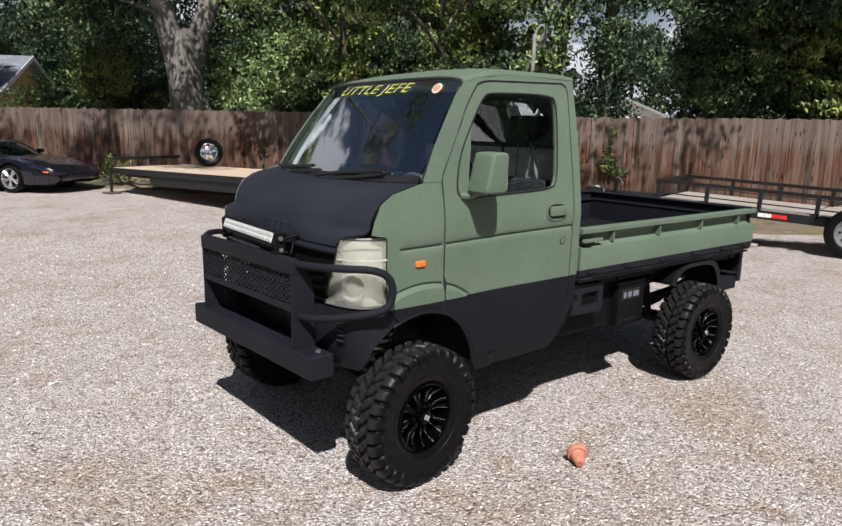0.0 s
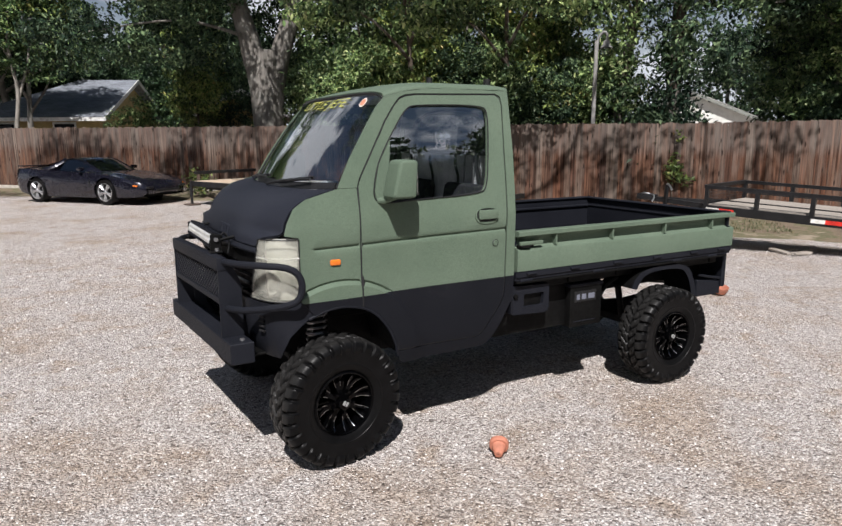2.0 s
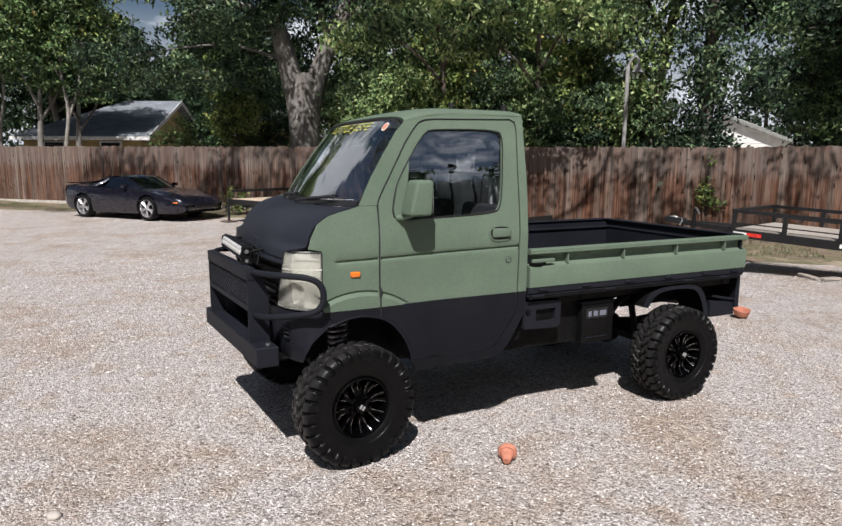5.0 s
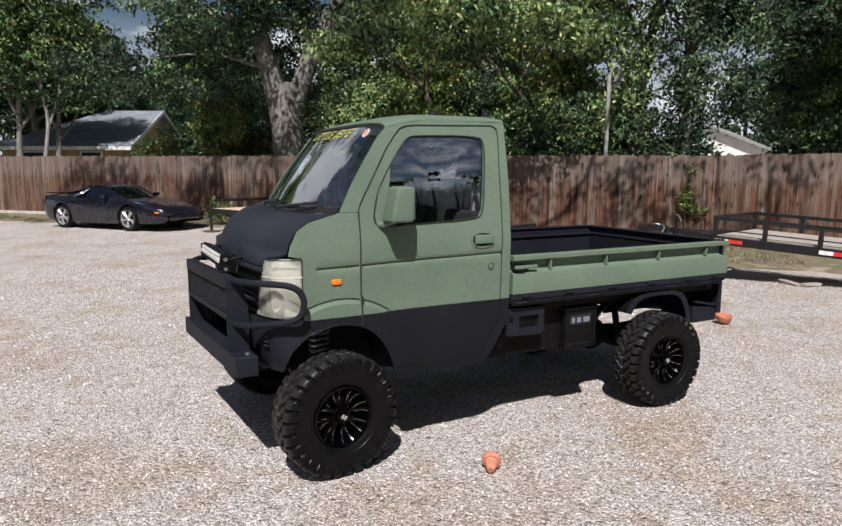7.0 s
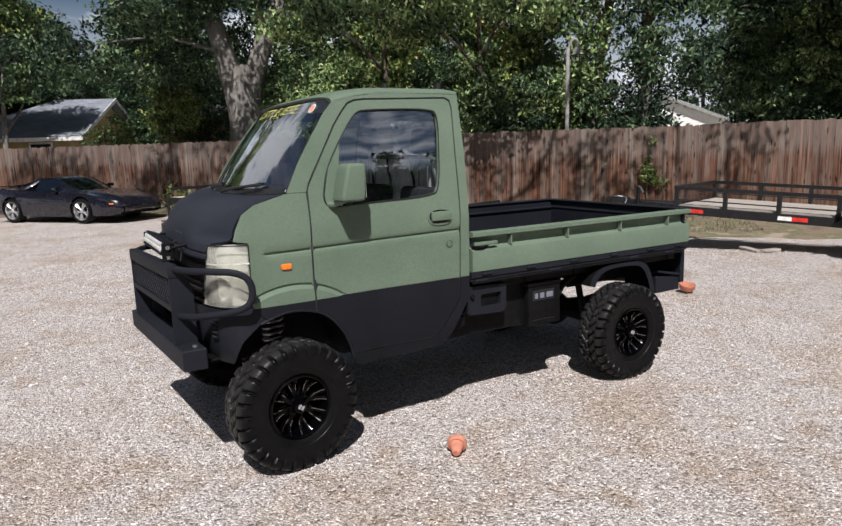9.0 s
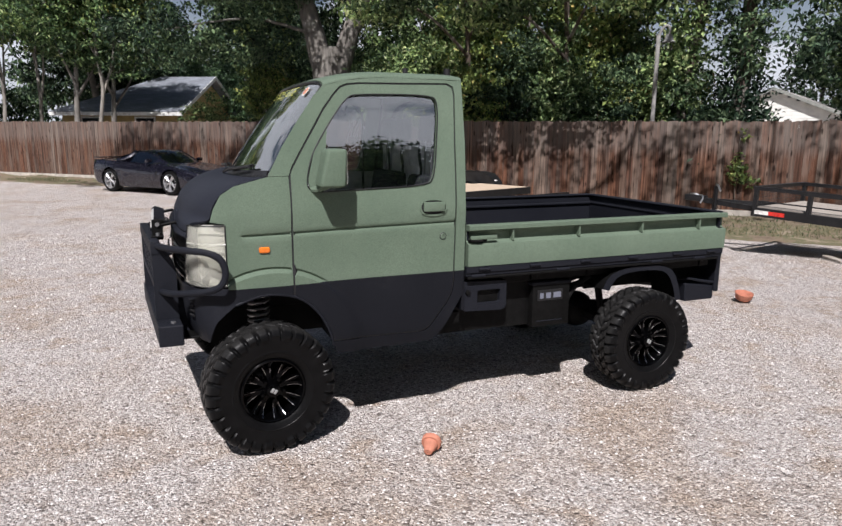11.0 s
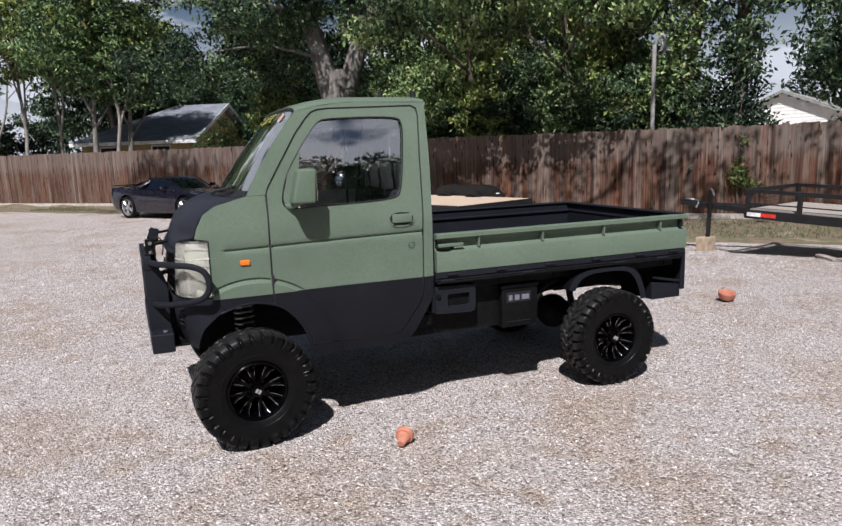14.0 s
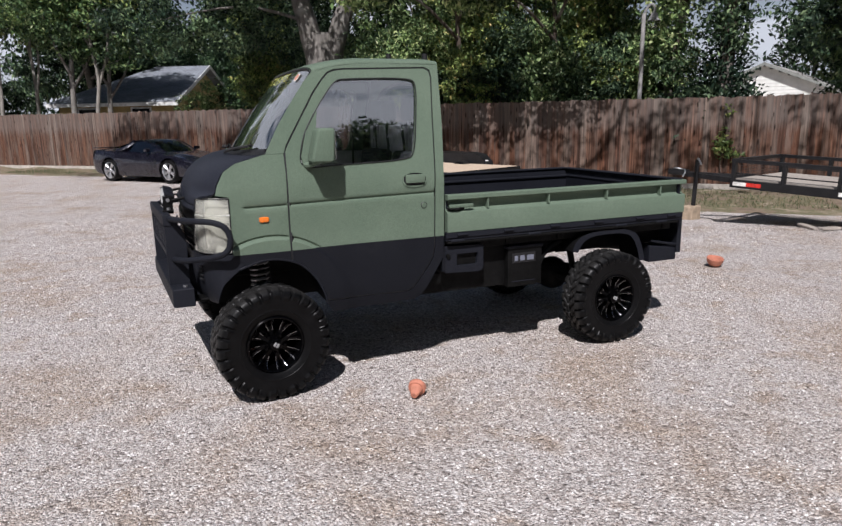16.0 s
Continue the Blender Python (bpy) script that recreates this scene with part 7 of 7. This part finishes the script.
SHRUB = [leaves("crown", [(0, 0, 1.7, 1.4, 1.1, 1.5, 3), (0.9, 0.2, 2.7, 1.0, 0.9, 1.1, 1.5), (-0.8, -0.1, 3.2, 1.1, 0.9, 1.2, 1.5), (0.2, 0.1, 4.1, 0.7, 0.7, 0.8, 0.8)], 9500, (0.066, 0.078, 0.062)[k], 41 + k, 0.15, 42) for k in range(3)]
WIDE = leaves("crown", [(0, 0.4, 7.2, 2.8, 2.4, 1.9, 3), (2.0, -1.4, 6.2, 1.7, 1.7, 1.0, 1.5), (-2.0, -1.4, 6.3, 1.7, 1.7, 1.0, 1.5), (0, 1.5, 4.6, 2.6, 1.2, 1.6, 1.6), (0.5, 0, 9.0, 2.4, 2.4, 1.3, 1.5),
                        (-1.8, -2.9, 5.2, 1.3, 1.0, 0.5, 0.45), (1.5, -3.1, 5.1, 1.4, 1.0, 0.5, 0.45), (0, -2.6, 5.8, 1.6, 1.2, 0.6, 0.5)], 30000, 0.085, 51, 0.22, 44)
FAR = leaves("crown", [(0, 0, 4.2, 3.0, 2.6, 3.6, 3), (1.8, 0, 6.6, 2.0, 1.9, 2.0, 1.4), (-1.7, 0.4, 6.0, 2.0, 1.9, 2.2, 1.4)], 6000, 0.175, 61, 0.36, 26)
BACK = leaves("crown", [(0, 0, 4.0, 2.8, 2.5, 3.4, 3), (1.5, 0, 6.4, 1.9, 1.8, 1.8, 1.4), (-1.4, 0.4, 6.8, 1.7, 1.7, 1.7, 1.4), (2.6, 0.3, 3.6, 1.5, 1.4, 1.6, 1)], 27000, 0.120, 62, 0.26, 30)

def slim_limbs(h, lean=0.3, r=0.11):
    return [([(0, 0, -0.1), (lean * 0.2, 0, h * 0.3), (lean * 0.5, 0.1, h * 0.6), (lean, 0.1, h)], r, r * 0.35),
            ([(lean * 0.4, 0.05, h * 0.45), (lean + 0.5, 0.2, h * 0.62), (lean + 0.9, 0.2, h * 0.8)], r * 0.45, 0.02),
            ([(lean * 0.4, 0.05, h * 0.52), (lean - 0.6, -0.2, h * 0.68), (lean - 0.9, -0.2, h * 0.86)], r * 0.45, 0.02)]

def plant_copies(source, places):
    for k, (b, d, sc) in enumerate(places):
        q = out_there(b, d)
        c = copy_thing(source[k % len(source)], pose(*q, 0, 0, 73 * k))
        c.scale = (sc, sc, sc * (0.92 + 0.05 * (k % 4)))

slim = tree("slender green tree with a thin trunk behind the fence", Matrix.Translation(out_there(-5.15, 30)), slim_limbs(6.8, 0.3, 0.16), SL2.copy(), MAT["bark"], MAT["leaf_mid"], "slender trees behind the fence")
plant_copies([slim], ((-2.65, 30.0, 0.95), (-14.5, 40.0, 1.1), (-18.5, 44.0, 1.2), (-22, 46, 1.1), (-1.0, 41.0, 0.9), (58.5, 19.8, 0.80)))
OPEN_C = leaves("crown", [(0.3, 0, 8.0, 1.7, 1.6, 1.1, 2), (-1.1, 0.2, 7.0, 1.0, 1.0, 0.7, 1), (1.3, 0.1, 6.6, 0.9, 0.9, 0.6, 0.8), (0.2, -0.3, 9.2, 1.4, 1.4, 0.8, 1.4), (-0.4, 0.2, 5.4, 0.7, 0.6, 0.4, 0.3)], 4600, 0.10, 34, 0.22, 22)
pale_l = [([(0, 0, -0.1), (-0.08, 0, 1.8), (0.10, 0, 3.4), (-0.05, 0, 5.2), (0.25, 0.1, 7.4), (0.3, 0.1, 9.2)], 0.10, 0.035), ([(0.06, 0, 3.0), (0.5, 0.1, 4.4), (0.75, 0.1, 6.0), (1.35, 0.2, 7.6)], 0.06, 0.02), ([(0.02, 0, 4.4), (-0.5, 0, 5.6), (-0.9, 0.1, 7.2)], 0.05, 0.018), ([(0.6, 0.1, 5.0), (1.2, 0, 5.7), (1.5, 0, 6.5)], 0.03, 0.012)]
pale = tree("slim tree with a pale forked trunk behind the fence", Matrix.Translation(out_there(-3.3, 29.0)), pale_l, OPEN_C, MAT["bark_pale"], MAT["leaf_light"], "pale slim trees behind the fence")
plant_copies([pale], ((-11.6, 35.0, 1.0), (-9.7, 33.0, 1.0), (-13.4, 36.5, 1.05), (-15.8, 39.0, 1.1), (-7.4, 34.0, 1.05)))
bushy = tree("leafy young tree behind the fence", Matrix.Translation(out_there(23, 23.0)), slim_limbs(6.5, 0.25, 0.09), SL, MAT["bark_dark"], MAT["leaf"], "young trees behind the fence")
bushy_l = tree("yellow-green young tree behind the fence", Matrix.Translation(out_there(27, 22.0)), slim_limbs(6.0, -0.25, 0.08), leaves("crown", [(0, 0, 5.4, 1.6, 1.5, 2.2, 3), (-0.9, 0.2, 3.6, 1.2, 1.2, 1.3, 2), (0.8, -0.2, 3.2, 1.2, 1.2, 1.4, 2), (0, 0, 7.4, 1.2, 1.2, 1.3, 1.5)], 14000, 0.075, 33, 0.18, 46), MAT["bark_dark"], MAT["leaf_light"], "yellow-green young trees")
plant_copies([bushy, bushy_l], ((21.0, 24.0, 1.0), (31.0, 21.8, 1.0), (33.0, 24.5, 0.85), (36.5, 21.4, 1.05), (39.5, 23.0, 1.0), (35.0, 27.0, 0.8), (25.0, 26.0, 0.85), (29, 26.0, 0.85), (61, 23, 1.0), (70, 23, 1.1), (76, 24, 1.1), (9.3, 29.5, 0.85), (56.4, 22.5, 0.85)))
dusky = tree("dark leafy tree behind the low house", Matrix.Translation(out_there(0.4, 39)), slim_limbs(6.5, 0.25, 0.10), SL.copy(), MAT["bark_dark"], MAT["leaf_shaded"], "dark trees behind the low house")
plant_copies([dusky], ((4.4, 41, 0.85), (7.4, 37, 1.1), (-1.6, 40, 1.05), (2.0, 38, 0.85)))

shrubs = []
for k in range(3):
    q = out_there(24.5 + 4 * k, 20.3)
    lim = [([(0.3 * j - 0.4, 0.1 * j, -0.1), (0.4 * j - 0.5, 0.1 * j, 1.2), (0.6 * j - 0.8, 0.1, 2.8)], 0.05, 0.012) for j in range(3)]
    shrubs.append(tree("dense green shrub growing behind the fence", Matrix.Translation(q), lim, SHRUB[k], MAT["bark_dark"], (MAT["leaf"], MAT["leaf_light"], MAT["leaf_dark"])[k], "shrubs behind the fence", "shrub"))
plant_copies(shrubs, ((22.0, 20.6, 0.9), (26.5, 19.6, 0.8), (30.5, 19.4, 0.9), (34.0, 19.0, 0.85), (36.0, 19.6, 0.9), (38.2, 19.0, 0.8), (40.5, 19.5, 0.85), (42.6, 19.2, 0.7), (57.5, 19.3, 0.7), (60, 19.2, 0.9), (64, 19.6, 0.9), (68, 20.2, 0.95), (72, 20.5, 1.0), (76, 21.5, 1.1), (12.4, 30.0, 1.0), (4.6, 26.4, 0.60), (-15.5, 37.0, 1.1), (-20.0, 41.0, 1.3), (19.0, 27.0, 1.3)))

# the leaning trunk beside the lamp post, and a trunk clad in creeper
lean_l = [([(0, 0, -0.1), (0.05, 0, 2.0), (0.30, 0, 4.2), (0.62, 0, 6.2), (0.75, 0, 8.0)], 0.19, 0.09),
          ([(0.45, 0, 5.2), (0.95, 0.1, 6.2), (1.5, 0.1, 7.2)], 0.10, 0.03), ([(0.35, 0, 4.6), (-0.2, 0, 5.8), (-0.9, 0.1, 7.0)], 0.09, 0.03)]
tree("leaning tree with a forked dark trunk", Matrix.Translation(out_there(42.9, 18.6)) @ pose(0, 0, 0, 0, 0, -45), lean_l, leaves("crown", [(-0.9, 0, 7.0, 1.7, 1.5, 1.2, 2), (1.2, 0, 7.8, 1.6, 1.5, 1.1, 1.6), (-0.9, 0.2, 5.4, 0.9, 0.7, 0.8, 0.8), (-0.1, -0.1, 3.2, 0.42, 0.35, 1.6, 0.9), (0.45, -0.1, 5.2, 0.4, 0.35, 1.2, 0.6)], 12000, 0.075, 71, 0.22, 22), MAT["bark_dark"], MAT["leaf"])
# its long limbs and lobes near 8.6 m are unseen, added to dapple the fence
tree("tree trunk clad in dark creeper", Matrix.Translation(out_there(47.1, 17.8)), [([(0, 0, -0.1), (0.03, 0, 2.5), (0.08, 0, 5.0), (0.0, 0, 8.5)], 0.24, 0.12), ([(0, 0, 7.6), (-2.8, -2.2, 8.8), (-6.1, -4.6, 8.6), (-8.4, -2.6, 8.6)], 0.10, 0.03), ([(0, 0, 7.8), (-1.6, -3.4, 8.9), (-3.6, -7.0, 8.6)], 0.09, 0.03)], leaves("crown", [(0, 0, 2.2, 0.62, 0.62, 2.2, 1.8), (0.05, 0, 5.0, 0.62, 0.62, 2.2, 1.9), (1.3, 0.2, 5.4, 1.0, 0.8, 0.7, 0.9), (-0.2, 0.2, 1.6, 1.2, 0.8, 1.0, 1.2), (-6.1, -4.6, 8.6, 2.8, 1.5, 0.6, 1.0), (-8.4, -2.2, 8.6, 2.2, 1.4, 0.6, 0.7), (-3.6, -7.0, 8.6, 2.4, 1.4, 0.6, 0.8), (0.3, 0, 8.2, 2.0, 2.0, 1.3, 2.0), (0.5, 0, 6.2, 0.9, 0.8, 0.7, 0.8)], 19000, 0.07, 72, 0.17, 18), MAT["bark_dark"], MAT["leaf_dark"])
wide_l = [([(0, 0, -0.1), (0.05, 0, 1.8), (-0.05, 0, 3.6), (-0.3, 0, 5.4), (-0.2, 0, 7.6)], 0.25, 0.12), ([(-0.1, 0, 4.0), (0.8, -1.5, 5.0), (1.5, -3.0, 5.1)], 0.10, 0.02), ([(-0.2, 0, 4.6), (-1.2, -1.6, 5.3), (-1.8, -2.9, 5.2)], 0.10, 0.02), ([(-0.2, 0, 5.0), (0, -1.6, 5.6), (0.1, -2.7, 5.8)], 0.10, 0.02), ([(-0.2, 0, 5.2), (1.0, -0.8, 6.2), (2.0, -1.5, 6.4)], 0.10, 0.02)]
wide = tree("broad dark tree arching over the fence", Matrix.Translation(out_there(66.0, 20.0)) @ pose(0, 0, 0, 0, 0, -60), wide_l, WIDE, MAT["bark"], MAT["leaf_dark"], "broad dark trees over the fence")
for b, d, sc, yaw in ((59.5, 20.4, 0.9, -62), (73.0, 20.6, 1.05, -66), (81.0, 22.0, 1.1, -75), (-3.6, 37.0, 0.95, 30), (-19.5, 40.0, 1.1, 15)):
    q = out_there(b, d)
    c = copy_thing(wide, pose(*q, 0, 0, yaw))
    c.scale = (sc, sc, sc)

# light boughs reaching out over the fence, added to throw dappled shade on it
BOUGH = leaves("crown", [(-1.4, -3.6, 4.7, 1.2, 0.9, 0.45, 1), (1.3, -4.1, 4.9, 1.3, 1.0, 0.45, 1), (0, -2.8, 5.5, 1.5, 1.1, 0.5, 1), (0.2, -4.9, 5.3, 1.0, 0.8, 0.4, 0.6), (0, -0.3, 6.6, 1.4, 1.2, 1.0, 1.2)], 7000, 0.080, 91, 0.19, 40)
bough_l = [([(0, 0, -0.1), (0.05, 0, 2.4), (0, -0.3, 4.6), (0, -0.6, 6.6)], 0.12, 0.04), ([(0, -0.2, 3.8), (-0.7, -1.8, 4.6), (-1.4, -3.8, 4.8)], 0.06, 0.015), ([(0, -0.2, 4.2), (0.7, -2.0, 5.0), (1.3, -4.2, 5.0)], 0.06, 0.015), ([(0, -0.3, 4.6), (0.1, -2.4, 5.5), (0.2, -4.8, 5.4)], 0.06, 0.015)]
bough = tree("young tree leaning its boughs over the fence", Matrix.Translation(out_there(26.0, 19.6)) @ pose(0, 0, 0, 0, 0, -36), bough_l, BOUGH, MAT["bark_dark"], MAT["leaf"], "trees leaning over the fence")
for b, d, sc, yaw in ((34.0, 19.2, 0.95, -40),):
    q = out_there(b, d)
    c = copy_thing(bough, pose(*q, 0, 0, yaw))
    c.scale = (sc, sc, sc)

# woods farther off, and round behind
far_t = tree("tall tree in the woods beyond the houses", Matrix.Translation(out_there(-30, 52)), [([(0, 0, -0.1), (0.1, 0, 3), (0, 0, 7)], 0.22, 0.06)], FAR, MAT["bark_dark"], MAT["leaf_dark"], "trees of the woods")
rng = random.Random(5)
for k in range(34):
    b = -34 + 3.6 * k
    if 41.5 < b < 49:
        continue
    d = 44 + 10 * rng.random()
    sc = 0.9 + 0.4 * rng.random()
    if -2 < b < 7:
        sc = 0.95
    if -14 < b < -8:
        sc = 0.55
    if 18 < b < 41:
        sc = 0.72
    if 49 <= b < 56:
        d, sc = 54, 1.15
    q = out_there(b, d)
    c = copy_thing(far_t, pose(*q, 0, 0, rng.uniform(0, 360)))
    c.scale = (sc, sc, sc)
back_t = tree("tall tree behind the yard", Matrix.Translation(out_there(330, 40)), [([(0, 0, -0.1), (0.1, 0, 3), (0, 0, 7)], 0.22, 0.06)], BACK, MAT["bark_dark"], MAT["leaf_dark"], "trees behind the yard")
for k in range(20):
    b = 96 + 11.5 * k
    q = out_there(b, 30 + 8 * rng.random())
    sc = (1.75 if b < 142 else 1.45) + 0.25 * rng.random()
    c = copy_thing(back_t if b < 180 else far_t, pose(*q, 0, 0, rng.uniform(0, 360)))
    c.scale = (sc, sc, sc)

for k in range(7):
    q = out_there(118 + 10 * k, 52)
    c = copy_thing(far_t, pose(*q, 0, 0, 50 * k))
    c.scale = (2.0, 2.0, 1.75)

# creeper climbing the fence by the trailer
vine = thing("creeper", "green creeper climbing the fence beside the trailer", "plant", pose(*fence_at(0.05, 0.03), 0, 0, FANG))
bm = bmesh.new()
limb(bm, [(0, 0.04, 0), (0.05, 0.04, 0.5), (-0.04, 0.04, 1.0), (0.03, 0.04, 1.5), (-0.12, 0.04, 1.85)], 0.014, 0.006, 6)
part("stem", bm, MAT["bark_dark"], vine)
cm_ = leaves("leaf_cover", [(0.0, 0.08, 0.78, 0.20, 0.10, 0.24, 2.2), (-0.22, 0.08, 0.62, 0.18, 0.08, 0.12, 0.6), (0.03, 0.06, 1.15, 0.08, 0.06, 0.22, 0.5), (-0.06, 0.06, 1.55, 0.06, 0.05, 0.26, 0.22)], 330, 0.050, 81, 0.05, 6)
cm_.materials.append(MAT["leaf_light"])
c = new("leaf_cover", cm_)
c.parent = vine
tagged(c, kind="stuff")
weed = thing("weed_clump", "clump of green weeds growing behind the flatbed", "plant", pose(*out_there(8.4, 19.6)))
cm_ = leaves("leaf_cover", [(0, 0, 0.45, 0.30, 0.25, 0.40, 1)], 420, 0.05, 82, 0.08, 6)
cm_.materials.append(MAT["leaf_light"])
c = new("leaf_cover", cm_)
c.parent = weed
tagged(c, kind="stuff")

# ---- fence pickets, one by one ----
variants = []
for k in range(6):
    bm = boxed(-0.0745, 0.0745, -0.009, 0.009, 0.0, 1.0, 0.003)
    bm.verts.ensure_lookup_table()
    dip = (0.0, 0.006, -0.008, 0.004, -0.004, 0.010)[k]
    for v in bm.verts:
        if v.co.z > 0.5:
            v.co.z += dip * (v.co.x / 0.0735)
            v.co.y += 0.004 * (k - 2.5) / 2.5
    variants.append(finish("board", bm, MAT["board"]))
rng = random.Random(9)
s = -8.4
while s < 33.5:
    o = new("board", variants[rng.randrange(6)])
    o.parent = fence
    top = fence_top(s) + rng.uniform(-0.018, 0.014)
    base = 0.16 if s > 9 else -0.05
    o.matrix_world = pose(*fence_at(s, 0.016 * rng.random(), base), rng.uniform(-0.3, 0.3), rng.uniform(-0.22, 0.22), FANG) @ Matrix.Diagonal((1, 1, top - base, 1))
    s += 0.1402
